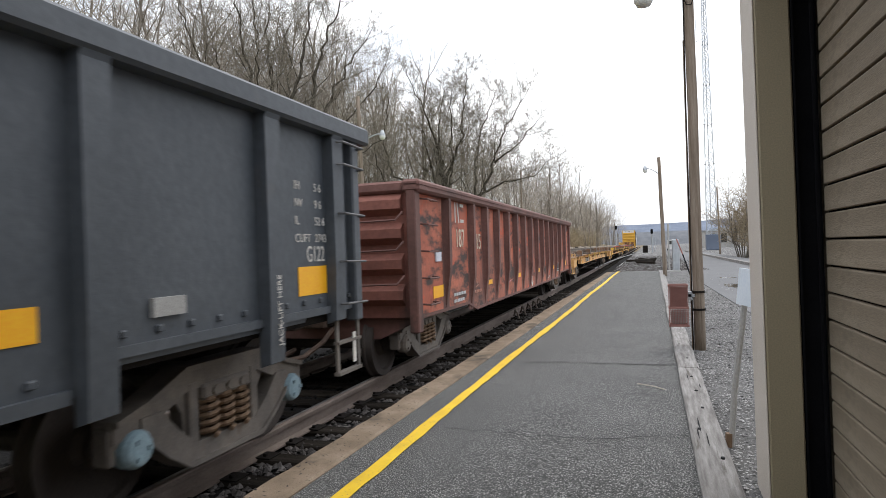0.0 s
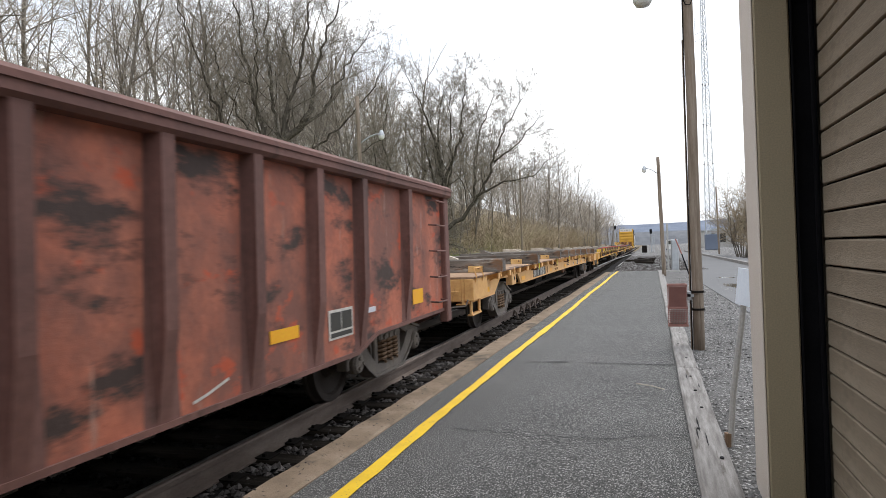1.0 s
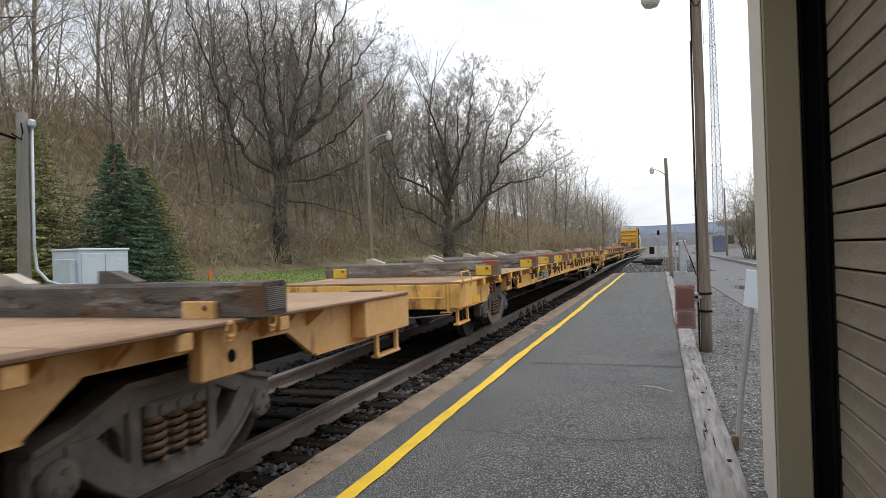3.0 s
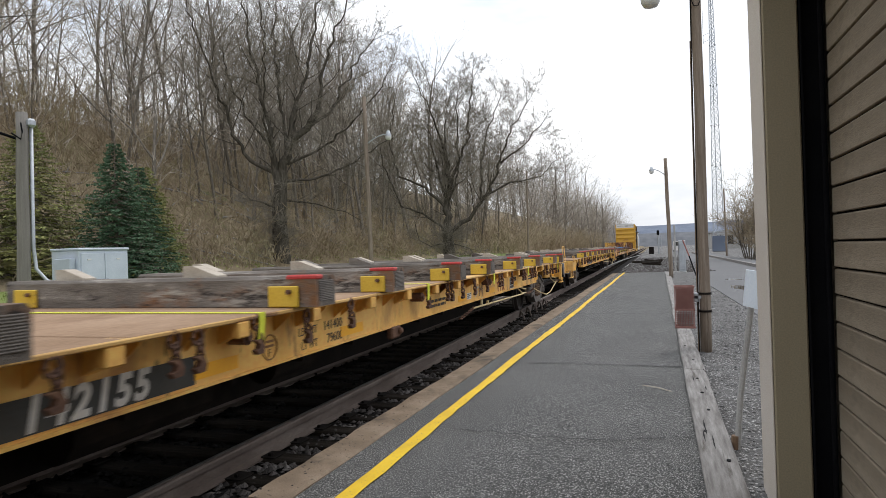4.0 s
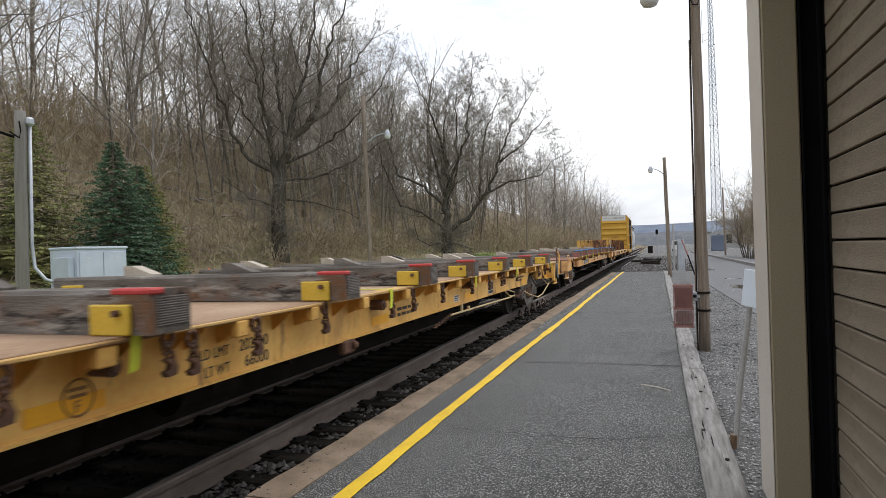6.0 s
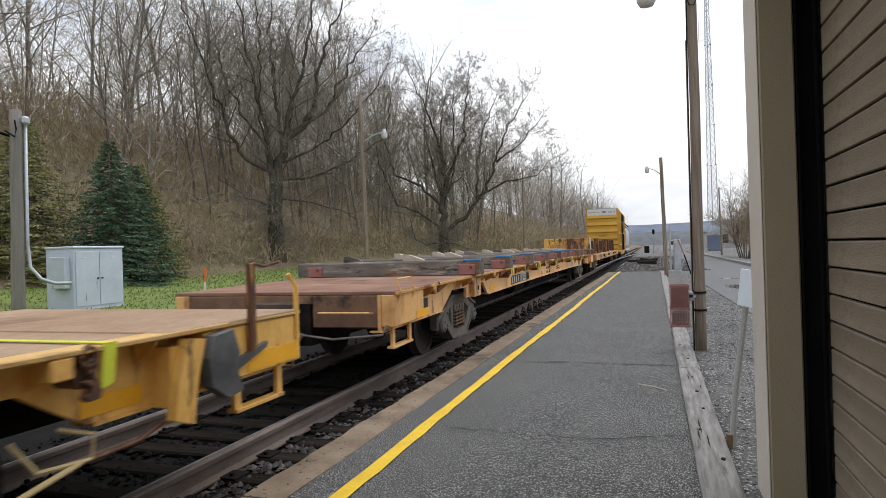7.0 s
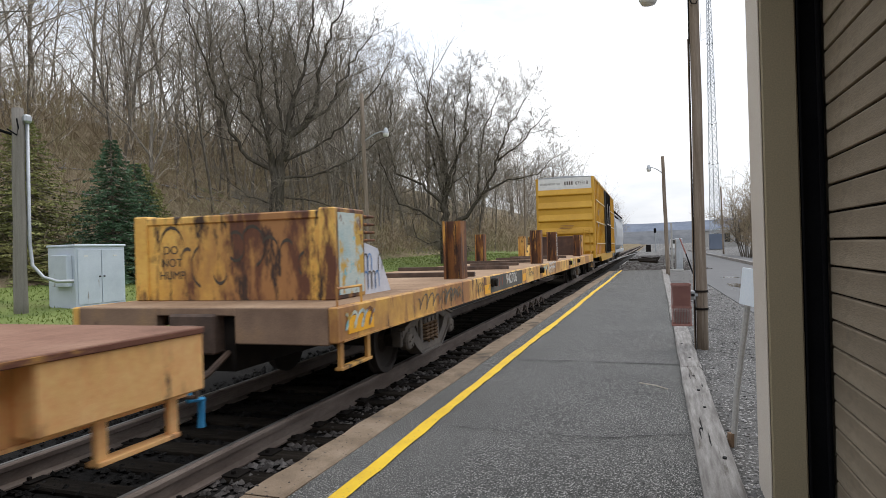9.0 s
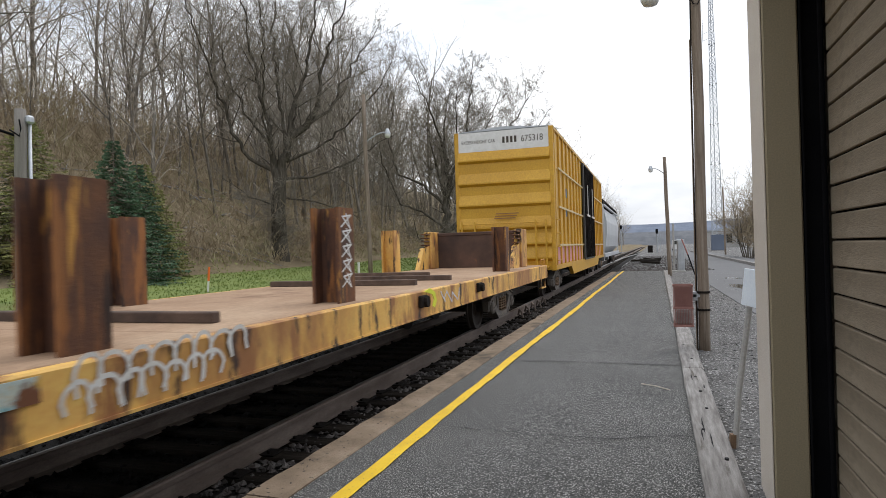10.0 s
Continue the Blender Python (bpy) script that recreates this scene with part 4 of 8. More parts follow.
# ---- charcoal gondola ----
def charcoal_gondola(start):
    L, W = 16.9, 1.50
    g = car("gondola_wagon", start, "charcoal grey painted steel gondola wagon with heavy side posts", "railway wagon", "wagons of the train")
    zt = 2.84
    side = Shape()
    for sx in (-1, 1):
        a, b = sorted((sx * (W - 0.10), sx * (W - 0.06)))
        side.prism([(0.3, 1.12), (1.2, 1.12), (1.25, 1.06), (3.15, 1.06), (3.55, 0.92), (L - 3.55, 0.92), (L - 3.15, 1.06), (L - 1.25, 1.06), (L - 1.2, 1.12), (L - 0.3, 1.12), (L - 0.3, zt - 0.1), (0.3, zt - 0.1)], "x", a, b)
    part("side_sheet", side, M["charcoal"], g)
    for e in (0.3, L - 0.36):
        end = Shape().box(-W + 0.1, W - 0.1, e, e + 0.06, 1.1, zt - 0.1)
        for z in (1.4, 1.8, 2.2):
            end.box(-W + 0.12, W - 0.12, e - 0.05, e + 0.11, z, z + 0.14, 0.03)
        part("end_sheet", end, M["charcoal"], g)
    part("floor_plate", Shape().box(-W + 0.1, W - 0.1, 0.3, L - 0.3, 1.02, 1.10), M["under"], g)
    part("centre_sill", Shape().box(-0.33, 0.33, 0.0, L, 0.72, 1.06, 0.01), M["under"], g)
    for sx in (-1, 1):
        a, b = sorted((sx * (W - 0.16), sx * (W + 0.07)))
        part("top_chord", Shape().box(a, b, 0.12, L - 0.12, zt - 0.17, zt, 0.025), M["charcoal"], g)
    for e in (0.10, L - 0.30):
        part("top_chord", Shape().box(-W + 0.16, W - 0.16, e, e + 0.2, zt - 0.15, zt - 0.004, 0.025), M["charcoal"], g)
    lip = Shape()
    for sx in (-1, 1):
        a, b = sorted((sx * (W - 0.06), sx * (W - 0.025)))
        lip.box(a, b, 3.5, L - 3.5, 0.93, 1.00)
        lip.box(a, b, 0.3, 3.3, 1.10, 1.16)
        lip.box(a, b, L - 3.3, L - 0.3, 1.10, 1.16)
        for i in range(60):
            y = 0.5 + i * 0.27
            z = 1.20 if y < 3.3 or y > L - 3.3 else 1.04
            lip.box(sx * (W - 0.055) - 0.018, sx * (W - 0.055) + 0.018, y, y + 0.045, z, z + 0.045, 0.008)
    part("rivet_strip", lip, M["charcoal"], g)
    posts = [0.75, 1.78, 3.33] + [3.33 + 1.46 * i for i in range(1, 8)]
    posts += [L - 1.78, L - 0.75]
    for y in posts:
        low = 0.80 if 1.2 < y < L - 1.2 else 1.0
        post = Shape().prism([(W - 0.07, low), (W + 0.02, low + 0.03), (W + 0.035, low + 0.5), (W + 0.035, zt - 0.2), (W + 0.05, zt - 0.165), (W - 0.07, zt - 0.165)], "y", y - 0.095, y + 0.095)
        me = post.mesh("side_post", M["charcoal"])
        part("side_post", me, None, g)
        part("side_post", me, None, g, at=pose(0, 2 * y, 0, 0, 0, 180))
    for y in (0.36, L - 0.36):
        for sx in (-1, 1):
            part("corner_post", Shape().box(sx * W - 0.10, sx * W + 0.02, y - 0.07, y + 0.07, 0.98, zt - 0.1, 0.015), M["charcoal"], g)
    for side_y in (L - 0.75, 0.36):
        for z in (1.17, 1.55, 1.98, 2.42, 2.62):
            part("ladder_rung", bar([(W + 0.03, side_y - 0.02, z), (W + 0.09, side_y, z), (W + 0.09, side_y + 0.40, z - 0.01), (W + 0.02, side_y + 0.42, z - 0.01)], 0.012), M["greyplate"], g)
    for e in (L - 0.75, 0.33):
        st = Shape()
        for y in (e, e + 0.42):
            st.box(W - 0.04, W - 0.02, y - 0.025, y + 0.025, 0.52, 1.14)
        st.box(W - 0.06, W, e - 0.02, e + 0.44, 0.52, 0.55)
        st.box(W - 0.06, W, e - 0.02, e + 0.44, 0.80, 0.825)
        part("step", st, M["truck"], g, "grey steel sill step")
        part("step_tag", Shape().box(W - 0.015, W - 0.005, e + 0.27, e + 0.33, 0.60, 0.88), M["offwhite"], g, "white painted strip")
    add_bogie(g, L - 1.85, LARGE, 0.457)
    add_bogie(g, 1.85, LARGE, 0.457)
    add_couplers(g, L)
    x = W - 0.058
    plaque(g, "reflector", M["reflect"], L - 1.33, L - 0.86, 1.28, 1.52, x, "amber reflective tape")
    plaque(g, "reflector", M["reflect"], L - 4.2, L - 3.64, 1.25, 1.42, x, "amber reflective tape")
    plaque(g, "route_board", M["concrete"], L - 2.94, L - 2.68, 1.29, 1.40, x, "grey card board plate", 0.03)
    lettering("G122", 0.19, M["offwhite"], g, on_side(x + 0.002, L - 1.19, 1.56), squeeze=0.72)
    for i, (a, b) in enumerate((("IH", "5 6"), ("IW", "9 6"), ("IL", "52 6"), ("CUFT", "2743"))):
        z = 2.16 - i * 0.145
        lettering(a, 0.10, M["offwhite"], g, on_side(x + 0.002, L - 1.36, z))
        lettering(b, 0.10, M["offwhite"], g, on_side(x + 0.002, L - 1.04, z))
    up = on_side(W + 0.037, L - 1.73, 0.95) @ Matrix.Rotation(math.pi / 2, 4, "Z")
    lettering("JACK-LIFT HERE", 0.075, M["offwhite"], g, up)
    return g


# ---- red gondola ----
def red_gondola(start):
    L, W = 16.3, 1.50
    g = car("gondola_wagon", start, "faded oxide red gondola wagon with rust, tapered ribs and fish-belly sides", "railway wagon", "wagons of the train")
    zt = 2.50
    side = Shape()
    prof = [(0.15, 0.78), (2.45, 0.76), (2.95, 0.63), (L - 2.95, 0.63), (L - 2.45, 0.76), (L - 0.15, 0.78), (L - 0.15, zt - 0.1), (0.15, zt - 0.1)]
    for sx in (-1, 1):
        a, b = sorted((sx * (W - 0.12), sx * (W - 0.07)))
        side.prism(prof, "x", a, b)
    part("side_sheet", side, M["redox"], g)
    for sx in (-1, 1):
        low, x = Shape(), sx * (W - 0.07)
        a, b = sorted((x, x + sx * 0.022))
        for (y0, z0), (y1, z1) in zip(prof[:5], prof[1:6]):
            low.prism([(y0, z0 - 0.004), (y1, z1 - 0.004), (y1, z1 + 0.035), (y0, z0 + 0.035)], "x", a, b)
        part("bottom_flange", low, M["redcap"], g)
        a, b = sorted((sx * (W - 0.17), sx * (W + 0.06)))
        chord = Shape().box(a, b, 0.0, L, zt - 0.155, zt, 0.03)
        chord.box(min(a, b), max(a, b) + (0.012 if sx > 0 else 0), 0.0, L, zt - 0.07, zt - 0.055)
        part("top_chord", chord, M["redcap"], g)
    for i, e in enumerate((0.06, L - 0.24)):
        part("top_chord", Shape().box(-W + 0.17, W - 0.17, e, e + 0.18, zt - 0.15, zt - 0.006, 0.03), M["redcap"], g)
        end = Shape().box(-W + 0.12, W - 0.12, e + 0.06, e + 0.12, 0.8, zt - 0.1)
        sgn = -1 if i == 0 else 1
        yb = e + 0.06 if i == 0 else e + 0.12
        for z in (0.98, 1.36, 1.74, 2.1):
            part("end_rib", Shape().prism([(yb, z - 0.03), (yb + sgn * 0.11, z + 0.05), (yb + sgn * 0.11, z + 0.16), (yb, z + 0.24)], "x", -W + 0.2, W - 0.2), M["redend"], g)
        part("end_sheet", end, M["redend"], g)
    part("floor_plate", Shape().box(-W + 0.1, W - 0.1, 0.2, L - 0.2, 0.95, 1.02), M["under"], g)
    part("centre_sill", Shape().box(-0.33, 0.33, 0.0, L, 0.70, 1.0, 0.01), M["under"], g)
    for e, d in ((0.2, 1), (L - 0.2, -1)):
        gus = Shape().prism([(-W + 0.1, 0.95), (W - 0.1, 0.95), (W - 0.1, 0.74), (0.9, 0.52), (-0.9, 0.52), (-W + 0.1, 0.74)], "y", min(e, e + d * 0.05), max(e, e + d * 0.05))
        part("end_sill", gus, M["redcap"], g)
    ys = [1.35] + [2.67 + 0.899 * i for i in range(13)] + [14.71]
    for y in ys:
        zl = 0.80 if y < 2.5 or y > L - 2.5 else 0.66
        rib = Shape()
        xo, xi = W + 0.02, W - 0.07
        wt, wb, db = 0.055, 0.15, 0.0
        rib.add([(xi, y - wb, zl), (xi, y + wb, zl), (xi, y + wt + 0.03, zt - 0.15), (xi, y - wt - 0.03, zt - 0.15),
                 (xi + 0.012, y - wb * 0.35, zl), (xi + 0.012, y + wb * 0.35, zl), (xo, y + wt, zl + 0.55), (xo, y - wt, zl + 0.55), (xo + 0.015, y + wt, zt - 0.15), (xo + 0.015, y - wt, zt - 0.15)],
                [(0, 1, 5, 4), (4, 5, 6, 7), (7, 6, 8, 9), (9, 8, 2, 3), (1, 2, 8, 6, 5), (0, 4, 7, 9, 3)])
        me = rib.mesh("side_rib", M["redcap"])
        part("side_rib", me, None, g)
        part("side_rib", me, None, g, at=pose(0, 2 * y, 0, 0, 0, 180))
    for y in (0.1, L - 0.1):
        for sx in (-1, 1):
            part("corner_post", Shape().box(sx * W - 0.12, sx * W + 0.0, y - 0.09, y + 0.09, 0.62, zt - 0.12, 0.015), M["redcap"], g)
    for y0 in (0.30, L - 0.75):
        for z in (0.95, 1.28, 1.62, 1.96, 2.28):
            part("ladder_rung", bar([(W - 0.05, y0, z), (W + 0.05, y0 + 0.02, z - 0.01), (W + 0.05, y0 + 0.4, z - 0.015), (W - 0.05, y0 + 0.42, z)], 0.013), M["redcap"], g)
    for yy, s in ((-0.06, 1), (L + 0.06, 1)):
        for z in (1.25, 1.66, 2.02):
            part("end_rung", bar([(0.55, yy * 1.0, z), (0.58, yy + (0.1 if yy > 1 else -0.1), z - 0.03), (1.30, yy + (0.1 if yy > 1 else -0.1), z - 0.02), (1.36, yy, z + 0.08)], 0.014), M["redcap"], g)
    add_bogie(g, 1.42)
    add_bogie(g, L - 1.42)
    add_couplers(g, L)
    x = W - 0.066
    plaque(g, "reflector", M["reflect"], 0.78, 1.21, 0.98, 1.14, x, "peeling amber reflective tape")
    for y0, y1, z0, z1 in ((3.84, 4.14, 0.98, 1.06), (6.48, 6.88, 0.97, 1.06), (9.2, 9.55, 0.97, 1.06), (11.87, 12.28, 0.95, 1.05), (14.93, 15.29, 0.97, 1.15)):
        plaque(g, "reflector", M["reflect"], y0, y1, z0, z1, x, "amber reflective tape")
    plaque(g, "card_holder", M["greygraf"], 13.60, 13.78, 1.01, 1.06, x, "pale grey card plate", 0.02)
    plaque(g, "card_holder", M["greygraf"], 0.9, 1.12, 1.47, 1.60, x, "pale grey card plate", 0.02)
    # inspection box: white frame with dark panes
    plaque(g, "test_panel", M["offwhite"], 12.79, 13.27, 0.84, 1.11, x, "white-framed inspection panel")
    plaque(g, "test_panel", M["blackpanel"], 12.82, 13.02, 0.92, 1.085, x + 0.004)
    plaque(g, "test_panel", M["blackpanel"], 13.04, 13.24, 0.92, 1.085, x + 0.004)
    plaque(g, "test_panel", M["blackpanel"], 12.82, 13.24, 0.86, 0.90, x + 0.004)
    scribble(g, "painted_mark", M["offwhite"], [(1.90, 2.04), (1.90, 2.32)], x + 0.003, 0.05, "worn white owner's mark")
    scribble(g, "painted_mark", M["offwhite"], [(2.02, 2.32), (2.08, 2.04)], x + 0.003, 0.05, "worn white owner's mark")
    scribble(g, "painted_mark", M["offwhite"], [(2.18, 2.30), (2.34, 2.30)], x + 0.003, 0.05, "worn white owner's mark")
    scribble(g, "painted_mark", M["offwhite"], [(2.18, 2.06), (2.34, 2.06)], x + 0.003, 0.05, "worn white owner's mark")
    lettering("187", 0.40, M["cream"], g, on_side(x + 0.002, 1.88, 1.66), squeeze=0.80)
    lettering("615", 0.38, M["cream"], g, on_side(x + 0.002, 2.88, 1.62), squeeze=0.90)
    text_bars(g, x, 2.90, 0.945, (0.44,), M["palestencil"], 0.05, 0.05, 8)
    scribble(g, "chalk_mark", M["palestencil"], [(2.95, 1.12), (3.14, 1.15), (3.05, 1.14), (3.05, 1.01), (2.99, 1.0), (3.12, 1.02)], x + 0.003, 0.018, "faint stencil arrow")
    text_bars(g, x, 1.72, 0.98, (0.62, 0.55), M["hoppergrey"], 0.045, 0.05, 3)
    scribble(g, "painted_arrow", M["offwhite"], [(8.36, 0.90), (8.36, 0.68)], x + 0.003, 0.05, "white sprayed arrow")
    scribble(g, "painted_arrow", M["offwhite"], [(8.26, 0.77), (8.36, 0.67), (8.46, 0.77)], x + 0.003, 0.045, "white sprayed arrow")
    scribble(g, "chalk_mark", M["offwhite"], [(11.02, 0.72), (11.15, 0.745), (11.36, 0.80)], x + 0.003, 0.02, "chalk scratch")
    for k in range(5):
        scribble(g, "chalk_mark", M["pinkgraf"], [(5.3 + 0.09 * k, 0.86 + 0.02 * k), (5.52 + 0.1 * k, 0.90 + 0.015 * k)], x + 0.003, 0.012, "pale chalk scratches")
    return g


# ---- long flat wagons ----
L_FLAT = 26.95


CAMBER = {1: 0.075, 2: 0.042, 3: 0.040, 4: 0.075}  # rise of each long flat at its middle


def rise(seed, y):
    return CAMBER[seed] * max(0.0, 4 * y * (L_FLAT - y) / L_FLAT ** 2)


def arch(wagon, seed):
    """Bend a straight-built wagon upwards between its ends; running gear and couplers stay level."""
    for ob in wagon.children:
        if ob.name.split(".")[0] in ("truck_frame", "wheelset", "coupler"):
            continue
        me = ob.data
        if me.users > 1:
            y = ob.matrix_basis.translation.y
            ob.matrix_basis = Matrix.Translation((0, 0, rise(seed, y))) @ ob.matrix_basis
            continue
        ys = [v.co.y for v in me.vertices]
        if max(ys) - min(ys) > 4.0:
            bm = bmesh.new()
            bm.from_mesh(me)
            for k in range(1, 14):
                y = L_FLAT * k / 14
                bmesh.ops.bisect_plane(bm, geom=bm.verts[:] + bm.edges[:] + bm.faces[:], plane_co=(0, y, 0), plane_no=(0, 1, 0))
            bm.to_mesh(me)
            bm.free()
        m, inv = ob.matrix_basis, ob.matrix_basis.inverted()
        for v in me.vertices:
            p = m @ v.co
            p.z += rise(seed, p.y)
            v.co = inv @ p
        me.update()


def hook_mesh(mat):
    """A welded tie-down block hung under the deck's edge."""
    s = Shape().prism([(1.30, 1.135), (1.43, 1.135), (1.43, 1.045), (1.38, 1.02), (1.30, 0.98)], "y", -0.05, 0.05)
    s.box(1.425, 1.492, -0.065, 0.065, 1.028, 1.140, 0.010)
    return s.mesh("tie_down", mat)


def gusset_mesh(mat):
    return Shape().prism([(1.30, 1.135), (1.478, 1.135), (1.468, 1.115), (1.305, 0.985), (1.30, 0.985)], "y", -0.006, 0.006).mesh("gusset", mat)


def chain_mesh(mat, seed):
    """Two or three worn links and a hook, drooping from the deck's edge."""
    r2, s = random.Random(seed), Shape()
    s.tube([(1.485, 0.042 * math.cos(a * 0.785), 1.105 + 0.05 * math.sin(a * 0.785)) for a in range(9)], 0.015, 6, caps=False)
    z = 1.05
    if seed < 0:
        return s.box(1.46, 1.492, -0.03, 0.03, 1.02, 1.075, 0.008).mesh("chain", mat)
    for k in range(2):
        dy, dx = r2.uniform(-0.02, 0.02), 0.012 * (k % 2)
        if k % 2:
            s.tube([(1.488 + 0.024 * math.cos(a * 0.785), dy, z + 0.038 * math.sin(a * 0.785)) for a in range(9)], 0.012, 5, caps=False)
        else:
            s.tube([(1.488 + dx, dy + 0.026 * math.cos(a * 0.785), z + 0.038 * math.sin(a * 0.785)) for a in range(9)], 0.012, 5, caps=False)
        z -= 0.052
    s.prism([(-0.045, z + 0.04), (0.025, z + 0.05), (0.052, z - 0.01), (0.04, z - 0.055), (-0.03, z - 0.06), (-0.05, z - 0.03), (-0.012, z - 0.02), (0.0, z + 0.01)], "x", 1.47, 1.512)
    return s.mesh("chain", mat)


def owner_strokes(c, mat, x, y, z, height, count, pitch, width, slant, label):
    """Owner's initials as plain slanted strokes."""
    for k in range(count):
        a = y + k * pitch
        part("painted_mark", Shape().prism([(a, z), (a + width, z), (a + width + slant, z + height), (a + slant, z + height)], "x", x, x + 0.003), mat, c, label)


def weight_seal(c, x, y, z, r):
    """A stencilled ring with a letter in it."""
    s = Shape()
    s.tube([(x, y + r * math.cos(k * 0.2618), z + r * math.sin(k * 0.2618)) for k in range(25)], 0.006, 4, caps=False)
    part("stencil_ring", s, M["palemark"], c, "faint stencilled ring")
    lettering("F", 0.09, M["palemark"], c, on_side(x, y - 0.03, z - 0.075))
    text_bars(c, x, y - 0.06, z + 0.055, (0.11, 0.11), M["palemark"], 0.018, 0.018, 5)


# what differs from flat to flat, by its seed
FLAT_TAPE = {1: (1.36, 5.1, 9.83, 13.5, 16.71, 19.6, 21.6), 2: (0.78, 5.1, 9.61, 11.63, 15.45, 17.35, 19.42, 22.0), 3: (0.4, 5.05, 6.3, 9.6, 13.5, 17.0, 21.6), 4: (0.78, 5.1, 9.0, 13.5, 16.2, 19.62)}
FLAT_CARD = {1: 16.38, 2: 15.91, 3: 16.42, 4: 14.9}
FLAT_SEAL = {1: 9.22, 2: 10.46, 3: 9.9}
FLAT_EDGE = {1: "rustedge", 2: "edge_b", 3: "edge_b", 4: "edge_d"}


def flat_wagon(start, paint, deckmat, label, seed, number, number_y, logo_y=None, red_logo=False, hose=False, panel_y=18.0):
    L, W = L_FLAT, 1.45
    R = L - 0.20  # the far end of deck and sills
    c = car("flat_wagon", start, label, "railway wagon", "wagons of the train")
    r2 = random.Random(seed)
    zd, S = 1.17, W - 0.085
    F = S - 0.055  # face of the side sill
    bottom = [(0.09, 0.73), (2.24, 0.72), (2.76, 0.975), (3.54, 0.96), (3.54, 0.79), (3.95, 0.79), (3.95, 0.98), (4.64, 0.98), (4.97, 0.735)]
    rear = [(R, 0.735), (L - 2.07, 0.735), (L - 2.46, 0.97), (L - 3.03, 0.97), (L - 3.03, 0.79), (L - 3.56, 0.79), (L - 3.56, 0.98), (L - 4.4, 0.98), (L - 4.75, 0.735)]
    outline = bottom + list(reversed(rear)) + [(R, zd - 0.035), (0.09, zd - 0.035)]
    edge = M[FLAT_EDGE[seed]]
    for sx in (-1, 1):
        a, b = sorted((sx * (S - 0.10), sx * F))
        part("side_sill", Shape().prism(outline, "x", a, b), paint, c)
        fl = Shape()
        a, b = sorted((sx * (S - 0.2), sx * (S - 0.035)))
        fl.box(a, b, 4.97, L - 4.75, 0.728, 0.747)
        fl.box(a, b, L - 2.05, R, 0.722, 0.741)
        fl.box(a, b, 0.09, 2.22, 0.712, 0.731)
        part("sill_flange", fl, paint, c)
        # deck edge in plates of uneven length and droop
        y = 0.10
        while y < R - 0.05:
            y1 = min(R, y + r2.choice((1.15, 1.5, 2.1, 2.6)))
            a, b = sorted((sx * (W - 0.12), sx * (W + 0.045 + r2.uniform(-0.012, 0.010))))
            part("deck_edge", Shape().box(a, b, y, y1 - 0.008, zd - (0.030 if seed < 4 else 0.044), zd - 0.004 + r2.uniform(-0.003, 0.004), 0.006), edge, c)
            y = y1
        # solid plates at both ends
        a, b = sorted((sx * F, sx * (W + 0.02)))
        part("end_plate", Shape().box(a, b, R - 1.14, R, 0.775, zd - 0.034, 0.012), paint, c, "solid side plate at the wagon's end")
        part("end_plate", Shape().box(a, b, 0.09, 1.05, 0.775, zd - 0.034, 0.012), paint, c, "solid side plate at the wagon's end")
    for y0, w in ((3.72 if seed == 4 else 3.54, 0.41), (L - 3.60, 0.53)):
        part("jacking_pad", Shape().box(F, S + 0.04, y0, y0 + w, 0.785, 1.135, 0.012), paint, c)
        part("jacking_hole", Shape().tube([(S + 0.036, y0 + 0.55 * w, 0.92), (S + 0.043, y0 + 0.55 * w, 0.92)], 0.045, 14), M["black"], c, "dark round hole")
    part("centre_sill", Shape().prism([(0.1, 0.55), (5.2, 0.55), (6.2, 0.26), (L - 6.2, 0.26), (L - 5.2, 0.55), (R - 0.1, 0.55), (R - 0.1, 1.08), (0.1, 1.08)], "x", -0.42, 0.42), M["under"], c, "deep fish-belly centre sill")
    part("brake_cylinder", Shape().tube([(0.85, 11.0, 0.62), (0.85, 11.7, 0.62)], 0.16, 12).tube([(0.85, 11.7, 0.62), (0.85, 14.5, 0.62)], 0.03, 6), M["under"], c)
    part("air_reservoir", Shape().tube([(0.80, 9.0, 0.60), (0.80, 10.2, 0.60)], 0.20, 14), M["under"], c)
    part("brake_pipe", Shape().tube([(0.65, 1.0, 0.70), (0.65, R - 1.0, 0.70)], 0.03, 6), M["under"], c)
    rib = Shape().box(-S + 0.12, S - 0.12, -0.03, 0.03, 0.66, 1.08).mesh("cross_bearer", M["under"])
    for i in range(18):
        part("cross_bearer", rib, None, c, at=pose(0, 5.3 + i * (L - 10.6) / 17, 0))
    nb = 18
    for i in range(nb):
        y0, y1 = max(0.09, R * i / nb), R * (i + 1) / nb
        part("deck_panel", Shape().box(-W - 0.03, W + 0.03, y0 + 0.005, y1 - 0.005, zd - 0.034, zd + 0.004 * r2.uniform(-1, 1), 0.005), deckmat, c)
    for e, d in ((0.09, 1), (R, -1)):
        es = Shape()
        for sx in (-1, 1):
            a, b = sorted((sx * 0.45, sx * (S - 0.10)))
            es.box(a, b, min(e, e + d * 0.12), max(e, e + d * 0.12), 0.76, zd - 0.036, 0.015)
        es.box(-0.45, 0.45, min(e, e + d * 0.14) + 0.005, max(e, e + d * 0.14) - 0.005, 1.03, zd - 0.036, 0.01)
        part("end_sill", es, M["rustedge"] if seed == 4 else paint, c)
        part("end_grab", bar([(0.55, e - d * 0.0, 0.93), (0.56, e - d * 0.07, 0.94), (1.2, e - d * 0.07, 0.94), (1.21, e - d * 0.0, 0.93)]), paint, c)
